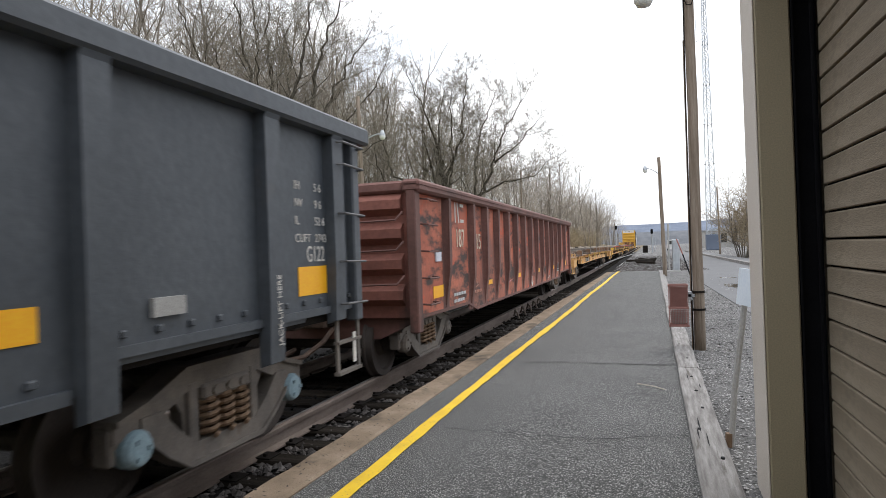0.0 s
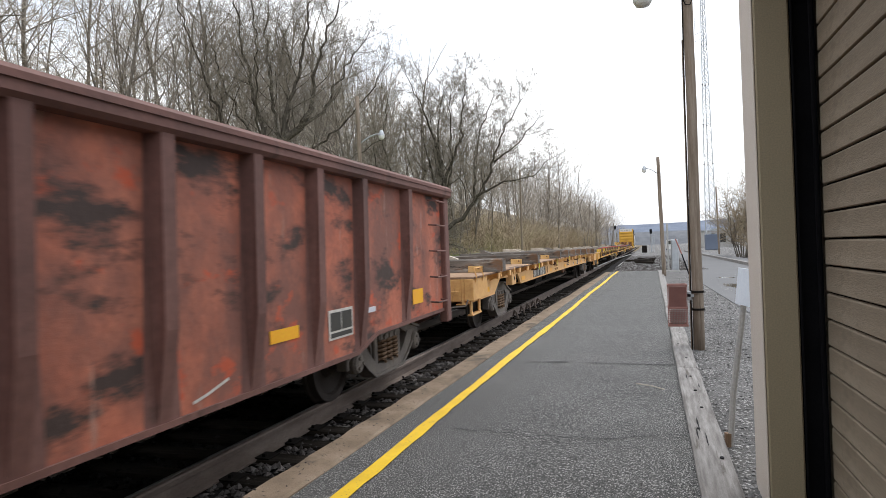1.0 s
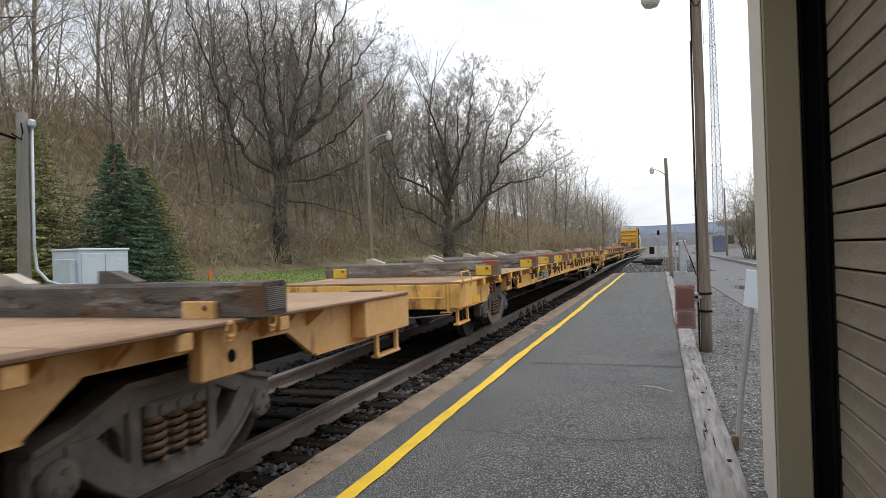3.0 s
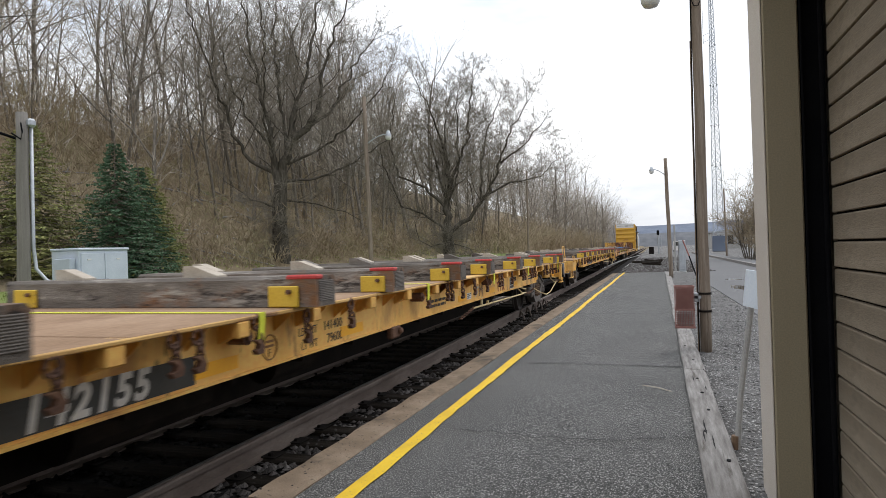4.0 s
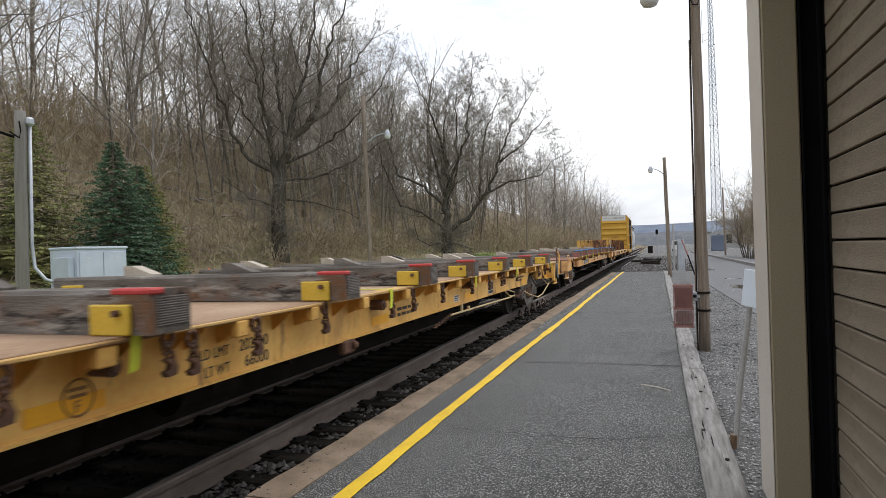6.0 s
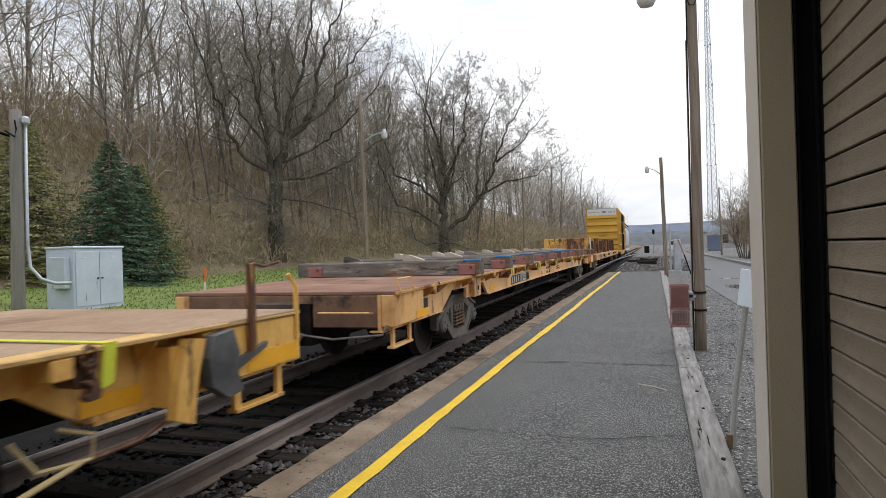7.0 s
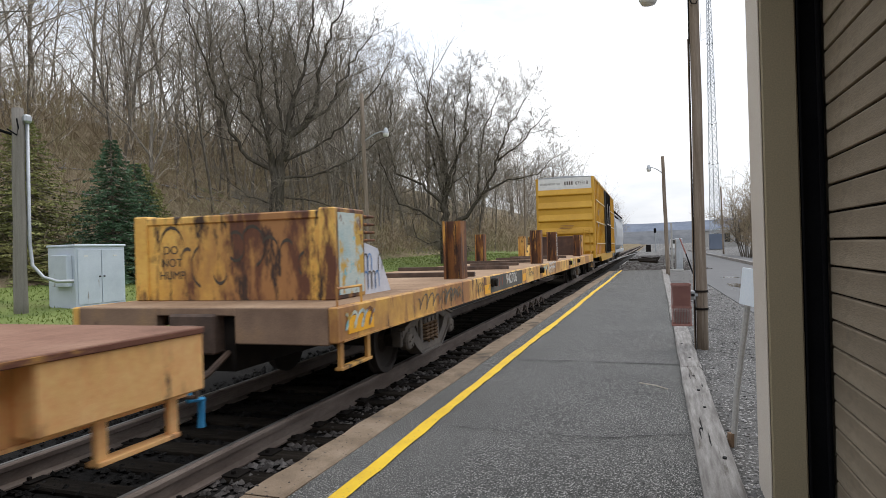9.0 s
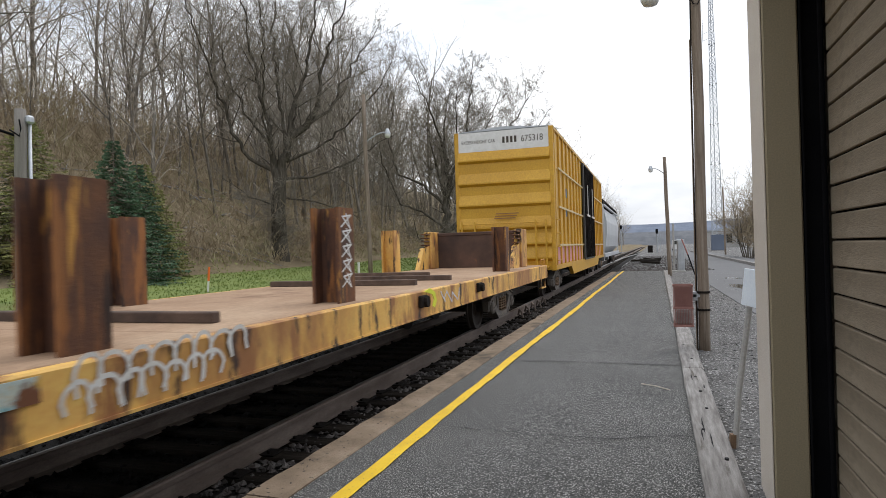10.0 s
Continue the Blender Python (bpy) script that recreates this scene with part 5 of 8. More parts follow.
        part("uncoupling_lever", bar([(1.38, e - d * 0.02, 0.80), (1.35, e - d * 0.07, 0.70), (0.8, e - d * 0.18, 0.66), (0.3, e - d * 0.2, 0.72), (0.2, e - d * 0.3, 0.9)], 0.014), M["truck"], c)
    for y0 in (0.22, L - 0.92):
        st = Shape()
        for y in (y0, y0 + 0.52):
            st.box(W - 0.08, W - 0.05, y - 0.035, y + 0.035, 0.54, 0.79)
        st.box(W - 0.12, W - 0.03, y0 - 0.035, y0 + 0.555, 0.52, 0.548, 0.004)
        part("step", st, paint, c, "bent steel sill step")
    y0 = 0.13
    part("grab_iron", bar([(W + 0.01, y0 + 0.08, 1.05), (W + 0.05, y0 + 0.08, 1.16), (W - 0.0, y0 + 0.1, 1.30), (W - 0.0, y0 + 0.52, 1.30), (W + 0.05, y0 + 0.54, 1.16), (W + 0.01, y0 + 0.54, 1.05)], 0.012), paint, c)
    add_bogie(c, 3.72 if seed == 4 else 3.64, PLAIN, 0.457, 0.86)
    add_bogie(c, L - 3.5, PLAIN, 0.457)
    part("coupler", COUPLER, None, c, "grimy knuckle coupler and air hose")
    part("coupler", COUPLER, None, c, "grimy knuckle coupler and air hose", at=pose(0, L - 0.15, 0, 0, 0, 180))
    hook, gus = hook_mesh(paint if seed < 4 else M["edge_d"]), gusset_mesh(paint)
    chains = [chain_mesh(M["chainrust"] if seed > 1 else paint, k) for k in ((0, 1, 2) if seed in (2, 3) else (-1,))]
    y = 1.91 if seed == 1 else 1.45
    while y < L - 1.9:
        for turn in (0, 180):
            part("tie_down", hook, None, c, at=pose(0, y, 0, 0, 0, turn))
            for dy in (-0.36, 0.18, 0.62):
                part("gusset", gus, None, c, at=pose(0, y + dy, 0, 0, 0, turn))
        if r2.random() < 0.85 and not (seed == 1 and 7.6 < y < 9.0):
            part("chain", r2.choice(chains), None, c, at=pose(0, y + r2.choice((-0.16, 0.15, 0.42)), r2.uniform(-0.02, 0.02)))
        if seed in (2, 3) and r2.random() < 0.5:
            part("chain", r2.choice(chains), None, c, at=pose(0, y + 0.62, r2.uniform(-0.02, 0.02)))
        y += 1.06 if seed == 1 else r2.choice((0.98, 1.08, 1.12)) if seed < 4 else r2.choice((1.5, 1.9))
    for y in FLAT_TAPE[seed]:
        x = W + 0.02 if y < 0.9 else F + 0.001
        plaque(c, "reflector", M["reflect"], y, y + r2.uniform(0.42, 0.48), 0.79, 0.885, x, "amber reflective tape")
    # black number panel
    x = F + 0.006
    if seed != 4:
        hi, size = (0.985, 0.275) if seed == 1 else (0.948, 0.235)
        plaque(c, "number_panel", M["blackpanel"], number_y, number_y + 2.12, 0.765, hi, F + 0.001, "black panel with white number")
        owner_strokes(c, M["offwhite"], x, number_y + 0.06, 0.785, hi - 0.806, 4, 0.215, 0.075, 0.045, "white owner's stroke")
        lettering(number, size, M["offwhite"], c, on_side(x, number_y + (1.10 if seed == 1 else 0.93), 0.783), squeeze=0.92 if seed == 1 else 0.95, bold=0.009, slant=0.22, spacing=1.0 if seed == 1 else 1.22)
        weight_seal(c, x, FLAT_SEAL[seed], 0.875, 0.095)
    else:
        plaque(c, "number_panel", M["blackpanel"], number_y, number_y + 2.12, 0.765, 0.948, F + 0.001, "black panel with white number")
        owner_strokes(c, M["offwhite"], x, number_y + 0.06, 0.785, 0.14, 4, 0.215, 0.075, 0.045, "white owner's stroke")
        lettering(number, 0.235, M["offwhite"], c, on_side(x, number_y + 0.93, 0.783), squeeze=0.95, bold=0.009, slant=0.22, spacing=1.22)
        # scraped white paper placard
        plaque(c, "placard", M["paperwhite"], 18.15, 19.07, 0.775, 0.955, F + 0.001, "scraped white placard")
        for y0 in (18.36, 18.68):
            for k in range(6):
                plaque(c, "placard_bar", M["stencil"], y0, y0 + (0.22 if y0 < 18.5 else 0.16), 0.80 + 0.022 * k, 0.810 + 0.022 * k, F + 0.005)
    if logo_y:
        m = M["redstencil"]
        for k in range(2):
            yy = logo_y + k * 0.21
            part("owner_logo", Shape().box(x, x + 0.002, yy, yy + 0.18, 0.925, 0.96).box(x, x + 0.002, yy + 0.068, yy + 0.112, 0.775, 0.925), m, c, "faded red owner's mark")
        part("owner_logo", Shape().prism([(logo_y + 0.42, 0.775), (logo_y + 0.47, 0.775), (logo_y + 0.62, 0.96), (logo_y + 0.57, 0.96)], "x", x, x + 0.002), m, c, "faded red owner's mark")
        part("owner_logo", Shape().prism([(logo_y + 0.57, 0.775), (logo_y + 0.62, 0.775), (logo_y + 0.47, 0.96), (logo_y + 0.42, 0.96)], "x", x + 0.0025, x + 0.004), m, c, "faded red owner's mark")
        scribble(c, "spray_tag", M["offwhite"], [(16.62, 0.95), (16.42, 0.93), (16.55, 0.87), (16.40, 0.80)], x, 0.03, "white sprayed zigzag")
        scribble(c, "spray_tag", M["rustedge"], [(16.66, 0.80), (16.70, 0.97), (16.78, 0.86), (16.86, 0.97), (16.88, 0.79)], x, 0.045, "brown sprayed strokes")
    # consolidated stencil panels and faint writing
    for y in (panel_y, 20.99) if seed == 4 else (panel_y,):
        plaque(c, "test_panel", M["offwhite"], y, y + 0.37, 0.755, 0.985, F + 0.001, "white-framed inspection panel")
        plaque(c, "test_panel", M["blackpanel"], y + 0.02, y + 0.18, 0.835, 0.97, F + 0.005)
        plaque(c, "test_panel", M["blackpanel"], y + 0.19, y + 0.35, 0.835, 0.97, F + 0.005)
        plaque(c, "test_panel", M["blackpanel"], y + 0.02, y + 0.35, 0.77, 0.82, F + 0.005)
        text_bars(c, F + 0.0095, y + 0.05, 0.945, (0.11, 0.09, 0.12), M["offwhite"], 0.012, 0.018, seed + 21, "panel_line")
    y = FLAT_CARD[seed]
    plaque(c, "route_card", M["white"], y, y + 0.25, 0.79, 0.89, F + 0.001, "white paper route card")
    text_bars(c, F + 0.0055, y + 0.02, 0.88, (0.21, 0.19, 0.16), M["stencil"], 0.016, 0.014, seed + 9, "card_line")
    text_bars(c, F + 0.002, 1.2, 0.93, (0.4, 0.32), M["stencil"], 0.03, 0.02, seed)
    text_bars(c, F + 0.002, 14.2, 0.92, (0.7, 0.62), M["stencil"], 0.035, 0.03, seed + 3)
    text_bars(c, F + 0.002, L - 5.8, 0.95, (0.7, 0.55), M["stencil"], 0.035, 0.03, seed + 5)
    if seed == 2:
        lettering("JSH90B", 0.12, M["stencil"], c, on_side(F + 0.002, 19.44, 0.90), squeeze=0.85)
    if seed == 4:
        lettering("NSH90", 0.17, M["stencil"], c, on_side(F + 0.002, 19.55, 0.895), squeeze=0.75, bold=0.003)
    ty, n1, n2 = (12.46, "202300", "63700") if seed == 4 else (11.24, "202000", "66000") if seed != 2 else (11.3, "141400", "79600")
    ink = M["palemark"] if seed == 1 else M["stencil"]
    lettering("LD LMT", 0.10, ink, c, on_side(F + 0.002, ty - 0.42, 0.895), squeeze=0.9)
    lettering("LT WT", 0.10, ink, c, on_side(F + 0.002, ty - 0.38, 0.775), squeeze=0.9)
    lettering(n1, 0.12, ink, c, on_side(F + 0.002, ty, 0.895))
    lettering(n2, 0.12, ink, c, on_side(F + 0.002, ty + 0.06, 0.775))
    if seed < 4:
        part("brake_hanger", Shape().box(F - 0.04, F + 0.04, 12.78, 13.04, 0.60, 0.735, 0.02).box(F + 0.02, F + 0.08, 12.94, 13.03, 0.64, 0.71, 0.02), M["chainrust"], c, "rusty brake rod hanger")
    else:
        part("card_holder", Shape().box(F, F + 0.035, 11.18, 11.44, 0.79, 0.83, 0.006).box(F, F + 0.02, 11.20, 11.42, 0.83, 0.87, 0.004), paint, c, "small steel card holder")
    # ratchet straps across the deck, with the loose end hanging over the side, and their winches
    for yy in (6.25, 9.65, 12.95, 16.99, 20.55) if seed == 4 else (6.6, 10.1, 13.6, 17.0, 20.2):
        st = Shape().box(-W + 0.1, W + 0.05, yy - 0.022, yy + 0.022, zd + 0.006, zd + 0.011)
        st.prism([(yy - 0.03, zd + 0.011), (yy + 0.035, zd + 0.013), (yy + 0.03, 1.10), (yy + 0.01, 0.985), (yy - 0.055, 0.975), (yy - 0.035, 1.08)], "x", W + 0.048, W + 0.056)
        if seed == 4:
            st.prism([(yy - 0.02, 1.17), (yy + 0.12, 1.17), (yy + 0.17, 1.11), (yy + 0.14, 1.04), (yy + 0.09, 1.05), (yy + 0.11, 1.11), (yy + 0.02, 1.13)], "x", W + 0.058, W + 0.066)
        part("strap", st, M["strap"], c, "lime webbing strap")
        wn = Shape().tube([(F, yy - 0.11, 1.02), (W + 0.01, yy - 0.11, 1.02)], 0.055, 12).tube([(W + 0.01, yy - 0.11, 1.02), (W + 0.03, yy - 0.11, 1.02)], 0.03, 8)
        part("winch", wn, M["chainrust"], c, "rusty strap winch")
    if hose:
        part("hand_rod", bar([(W - 0.03, 15.9, 0.655), (W - 0.03, 18.0, 0.625), (W - 0.03, 20.0, 0.595)], 0.015, 8), M["rodcream"], c, "pale yellow hand rod slung below the sill")
        part("rod_hanger", Shape().box(F - 0.02, F + 0.01, 16.78, 16.86, 0.62, 0.76, 0.005).box(W - 0.05, W - 0.015, 16.79, 16.85, 0.62, 0.70, 0.005), M["rodcream"], c, "small steel hanger")
        part("rod_hanger", bar([(F, 19.85, 0.73), (W - 0.05, 19.9, 0.62), (W - 0.02, 20.2, 0.60), (W - 0.02, 20.22, 0.68), (F, 20.0, 0.74)], 0.014, 6), M["rodcream"], c, "bent rod hanger")
        links = Shape()
        for k in range(16):
            y, z = 20.22 + 0.062 * k, 0.60 - 0.05 * math.sin(k / 15 * 3.14) + 0.05 * k / 15
            ring = [(W - 0.02 + (0.022 * math.sin(a * 0.785) if k % 2 else 0.0), y + 0.04 * math.cos(a * 0.785), z + (0.0 if k % 2 else 0.022 * math.sin(a * 0.785))) for a in range(9)]
            links.tube(ring, 0.009, 5, caps=False)
        part("hand_chain", links, M["chainrust"], c, "rusty brake chain")
        tail = Shape()
        for k in range(12):
            y, z = 15.88 - 0.062 * k, 0.655 - 0.008 * k
            ring = [(W - 0.03 + (0.022 * math.sin(a * 0.785) if k % 2 else 0.0), y + 0.04 * math.cos(a * 0.785), z + (0.0 if k % 2 else 0.022 * math.sin(a * 0.785))) for a in range(9)]
            tail.tube(ring, 0.009, 5, caps=False)
        part("hand_chain", tail, M["chainrust"], c, "rusty brake chain")
        part("hand_rod", bar([(W - 0.02, 21.2, 0.64), (W - 0.01, 21.9, 0.50), (W, 22.9, 0.37), (W, 23.6, 0.40), (W - 0.01, 24.72, 0.60)], 0.016, 8), M["rodcream"], c, "pale yellow hand rod slung below the truck")
        part("rod_hanger", bar([(F, 24.45, 0.76), (W - 0.03, 24.5, 0.62), (W - 0.01, 24.78, 0.60), (W - 0.01, 24.8, 0.72), (F, 24.7, 0.76)], 0.012, 6), M["rodcream"], c, "bent rod hanger")
        part("hand_chain", bar([(W - 0.01, 24.78, 0.60), (W - 0.02, 25.1, 0.60), (S + 0.06, 25.38, 0.68)], 0.015, 6), M["chainrust"], c, "rusty chain")
        # hand brake gear on the sill: leaning lever plate, dark cover with its wing
        part("brake_lever", Shape().prism([(L - 1.66, 0.66), (L - 1.50, 0.60), (L - 1.47, 0.82), (L - 1.38, 1.10), (L - 1.54, 1.12), (L - 1.62, 0.88)], "x", W + 0.0, W + 0.07).box(F, W + 0.005, L - 1.62, L - 1.50, 0.72, 1.08), paint, c, "leaning yellow lever plate")
        part("gear_cover", Shape().prism([(L - 1.40, 0.98), (L - 1.34, 1.11), (L - 1.16, 1.13), (L - 1.10, 0.98), (L - 1.12, 0.84), (L - 1.06, 0.72), (L - 1.22, 0.70), (L - 1.38, 0.80)], "x", W + 0.022, W + 0.11).prism([(L - 1.14, 0.82), (L - 0.72, 0.95), (L - 0.70, 0.99), (L - 1.06, 0.91)], "x", W + 0.022, W + 0.06), M["greyplate"], c, "bent dark grey gear cover")
        plaque(c, "reflector", M["reflect"], R - 0.70, R - 0.04, 0.80, 0.925, W + 0.02, "amber reflective tape")
        plaque(c, "reflector", M["reflect"], L - 2.12, L - 1.70, 0.775, 0.88, F + 0.001, "amber reflective tape")
        if red_logo:
            gr = Shape()
            for y in (R - 0.50, R - 0.08):
                gr.tube([(W + 0.03, y, 0.98), (W + 0.03, y, 1.32), (W - 0.01, y + 0.09, 1.64)], 0.013, 6)
            gr.tube([(W - 0.01, R - 0.41, 1.64), (W - 0.01, R + 0.01, 1.64)], 0.013, 6)
            part("brake_stand", gr, paint, c, "thin yellow tubular rail")
        else:
            part("brake_stand", Shape().box(W + 0.022, W + 0.062, L - 0.90, L - 0.83, 0.94, 1.56, 0.008).tube([(W + 0.04, L - 0.86, 1.56), (W + 0.02, L - 0.68, 1.53), (W + 0.02, L - 0.47, 1.56)], 0.012, 6), M["stakerust"], c, "rusty brake post and handle")
            part("brake_stand", bar([(W + 0.03, R - 0.06, 0.95), (W + 0.03, R - 0.06, 1.36), (W + 0.0, R - 0.12, 1.46)], 0.02, 6), paint, c, "bent yellow stanchion")
        yy = L - 2.1
        part("strap", Shape().box(-W + 0.1, W + 0.05, yy - 0.022, yy + 0.022, zd + 0.006, zd + 0.011).prism([(yy - 0.03, zd + 0.011), (yy + 0.05, zd + 0.011), (yy + 0.02, 0.97), (yy - 0.06, 0.95)], "x", W + 0.048, W + 0.056), M["strap"], c, "lime webbing strap")
        part("winch", Shape().tube([(F, yy - 0.12, 1.02), (W + 0.01, yy - 0.12, 1.02)], 0.06, 12), M["chainrust"], c, "rusty strap winch")
    if seed == 4:
        part("air_hose", bar([(0.50, R, 0.82), (0.54, 27.2, 0.74), (0.54, 27.5, 0.61), (0.54, 27.64, 0.58), (0.54, 27.70, 0.44), (0.54, 27.84, 0.41), (0.54, 27.83, 0.18)], 0.032, 8), M["bluehose"], c, "blue air hose with its cock")
    arch(c, seed)
    return c


def load_timbers(start, seed, places, bracket, tags, group, flat=1):
    """Heavy cross timbers lying on a flat's deck; each moves with it."""
    r2 = random.Random(seed)
    for i, y in enumerate(places):
        z = 1.176 + rise(flat, y)
        t = thing("load_timber", pose(TRACK_X, start + y, RAIL_Z + z), "weathered grey timber with steel brackets across the flat wagon", "timber", group)
        MOVERS.append((t, (TRACK_X, start + y, RAIL_Z + z)))
        dx = r2.uniform(-0.05, 0.05)
        n, s = 10, Shape()
        vs = []
        for k in range(n + 1):
            x = -1.62 + dx + 3.26 * k / n
            w = 0.01 * noise.noise(Vector((x, i * 3.0 + seed, 0)))
            vs += [(x, -0.15 + w, 0.0), (x, 0.15 + w, 0.0), (x, 0.155 + w, 0.215), (x, 0.13 + w, 0.24), (x, -0.13 + w, 0.24 + w), (x, -0.155 + w, 0.215)]
        s.add(vs, [(k * 6 + q, k * 6 + (q + 1) % 6, k * 6 + 6 + (q + 1) % 6, k * 6 + 6 + q) for k in range(n) for q in range(6)] + [tuple(range(6)), tuple(n * 6 + q for q in range(5, -1, -1))])
        part("beam", s, M["bolster"], t)
        for x in (1.00 if flat == 1 else 1.27, -1.45):
            lo, hi = (-0.01, 0.115) if flat == 1 else (0.0, 0.165)
            br = part("bracket", Shape().box(x, x + 0.27, -0.185 - (0.03 if flat == 1 else 0.0), -0.156, lo, hi, 0.008), bracket, t, "painted block nailed to the beam" if flat == 1 else "painted steel bracket")
            part("bolt", Shape().tube([(x + 0.2, -0.186, hi - 0.045), (x + 0.2, -0.222, hi - 0.045)], 0.020, 6), M["chainrust"], br)
        e = 1.64 + dx
        ridge = [(e + (0.007 if k % 4 in (1, 2) else 0.004), 0.04 + 0.0068 * (k // 2 + (k % 2) * 0.5)) for k in range(48)]
        plate = Shape().prism([(e - 0.001, 0.04)] + ridge + [(e - 0.001, ridge[-1][1])], "y", -0.105, 0.125)
        part("end_plate", plate, M["truck"], t, "ribbed steel end plate")
        if tags:
            part("painted_end", Shape().box(e - 0.26, e + 0.012, -0.16, -0.05, 0.212, 0.248, 0.01), M[tags[i % len(tags)]], t, "sprayed marking on the beam end")
        for x in (-0.9 + r2.uniform(-0.2, 0.2), 0.15 + r2.uniform(-0.2, 0.3)):
            part("chock", Shape().prism([(x, 0.235), (x + 0.34, 0.235), (x + 0.34, 0.255), (x + 0.1, 0.34), (x, 0.34)], "y", -0.06, 0.07), M["chock"] if r2.random() < 0.75 else M["bolster"], t, "wedge-shaped wooden chock")


# ---- stake flat with low bulkheads ----
def stake_flat(start):
    L, W = 26.6, 1.52
    c = car("stake_flat_wagon", start, "rust-stained yellow flat wagon with steel stakes and low end bulkheads", "railway wagon", "wagons of the train")
    zd, paint = 1.12, M["yellow_e"]
    for sx in (-1, 1):
        a, b = sorted((sx * (W - 0.09), sx * W))
        part("side_sill", Shape().box(a, b, 0.0, L, 0.80, zd, 0.012), paint, c)
        a, b = sorted((sx * (W - 0.2), sx * (W + 0.012)))
        part("sill_flange", Shape().box(a, b, 0.1, L - 0.1, 0.80, 0.818), paint, c)
    for i in range(8):
        part("deck_panel", Shape().box(-W + 0.09, W - 0.09, L * i / 8 + 0.006, L * (i + 1) / 8 - 0.006, 1.04, zd + 0.003, 0.006), M["deck"], c)
    part("centre_sill", Shape().box(-0.38, 0.38, 0.1, L - 0.1, 0.5, 1.06, 0.01), M["under"], c)
    for e, d in ((0.0, 1), (L, -1)):
        a, b = sorted((e, e + d * 0.12))
        for xa, xb, za in ((-W + 0.09, -0.45, 0.78), (0.45, W - 0.09, 0.78), (-0.45, 0.45, 1.04)):
            part("end_sill", Shape().box(xa, xb, a, b, za, zd, 0.01), M["rustend"], c)
        # bulkhead: plate, corner columns, side gusset with rungs
        y0 = e + d * 0.75
        a, b = sorted((y0, y0 + d * 0.10))
        bh = part("bulkhead", Shape().box(-1.26, 0.96, a, b, zd, zd + 0.90, 0.01).box(-1.30, 1.0, a - 0.02, b + 0.02, zd + 0.84, zd + 0.93, 0.015), M["yellow_f"] if d > 0 else M["bulkdark"], c, "rusted yellow bulkhead plate with spray paint")
        for x in (-1.38, 0.97):
            a, b = sorted((y0 - d * 0.03, y0 + d * 0.68))
            part("column", Shape().box(x - 0.02, x + 0.16, a, b, zd, zd + 0.95, 0.015), M["yellow_f"] if d > 0 else M["yellow_e"], bh)
            part("gusset", Shape().prism([(y0 + d * 0.69, zd), (y0 + d * 1.48, zd), (y0 + d * 1.12, zd + 0.52), (y0 + d * 0.69, zd + 0.60)], "x", x + 0.01, x + 0.12), M["greygraf"] if d > 0 else M["yellow_e"], bh, "grey sprayed gusset plate")
            for k in range(4):
                a, b = sorted((y0 + d * 0.69, y0 + d * 1.02))
                part("rung", Shape().box(x, x + 0.14, a, b, zd + 0.60 + 0.09 * k, zd + 0.63 + 0.09 * k, 0.01), M["stakerust"], bh)
        part("grab_iron", bar([(W - 0.06, e + d * 0.12, zd - 0.05), (W - 0.06, e + d * 0.12, zd + 0.16), (W - 0.06, e + d * 0.62, zd + 0.16), (W - 0.06, e + d * 0.62, zd - 0.05)], 0.014), paint, c)
        st = Shape()
        for y in (e + d * 0.15, e + d * 0.72):
            st.box(W - 0.07, W - 0.04, y - 0.035, y + 0.035, 0.56, 0.84)
        a, b = sorted((e + d * 0.115, e + d * 0.755))
        st.box(W - 0.10, W - 0.02, a, b, 0.54, 0.57, 0.005)
        part("step", st, paint, c, "bent steel sill step")
    for y, sides in ((4.76, (1,)), (12.5, (1,)), (15.5, (1,)), (12.0, (-1,)), (15.2, (-1,)), (22.4, (-1,)), (22.8, (1,))):
        for sx in sides:
            x = sx * (W - 0.36)
            h = [(0.15, 0.16), (0.15, -0.16), (0.115, -0.16), (0.115, -0.018), (-0.115, -0.018), (-0.115, -0.16), (-0.15, -0.16), (-0.15, 0.16), (-0.115, 0.16), (-0.115, 0.018), (0.115, 0.018), (0.115, 0.16)]
            s = Shape().prism([(x + a, y + b) for a, b in h], "z", zd, zd + 0.93)
            part("stake", s, M["stakerust"] if sx > 0 or y < 20 else M["yellow_e"], c, "rusted steel I-section stake")
    xs = W - 0.36 + 0.152
    for k in range(5):
        z0 = zd + 0.16 + 0.145 * k
        pts = [(15.39, z0), (15.60, z0 + 0.12), (15.42, z0 + 0.10), (15.58, z0 - 0.01), (15.50, z0 + 0.13)]
        tagged(scribble(c, "spray_tag", M["white"], pts, xs + 0.0004 * k, 0.016, "white sprayed letters on the stake"), kind="stuff")
    for y, x0, x1 in ((8.6, -1.4, 1.2), (11.2, -0.4, 0.9), (13.8, -1.4, 1.1), (5.4, -1.3, 1.3), (18.2, -1.35, 1.0), (19.5, -0.9, 1.1), (21.0, -1.4, 0.2)):
        part("deck_batten", Shape().box(x0, x1, y - 0.05, y + 0.05, zd + 0.002, zd + 0.085, 0.008), M["couplerrust"], c, "dark deck batten")
    for y in (5.75, 10.9, 17.0, 19.6):
        w = Shape().tube([(W - 0.02, y, 1.0), (W + 0.09, y, 1.0)], 0.07, 10)
        w.box(W - 0.01, W + 0.05, y - 0.12, y + 0.12, 0.93, 1.07, 0.015)
        part("winch", w, M["under"], c, "black strap winch")
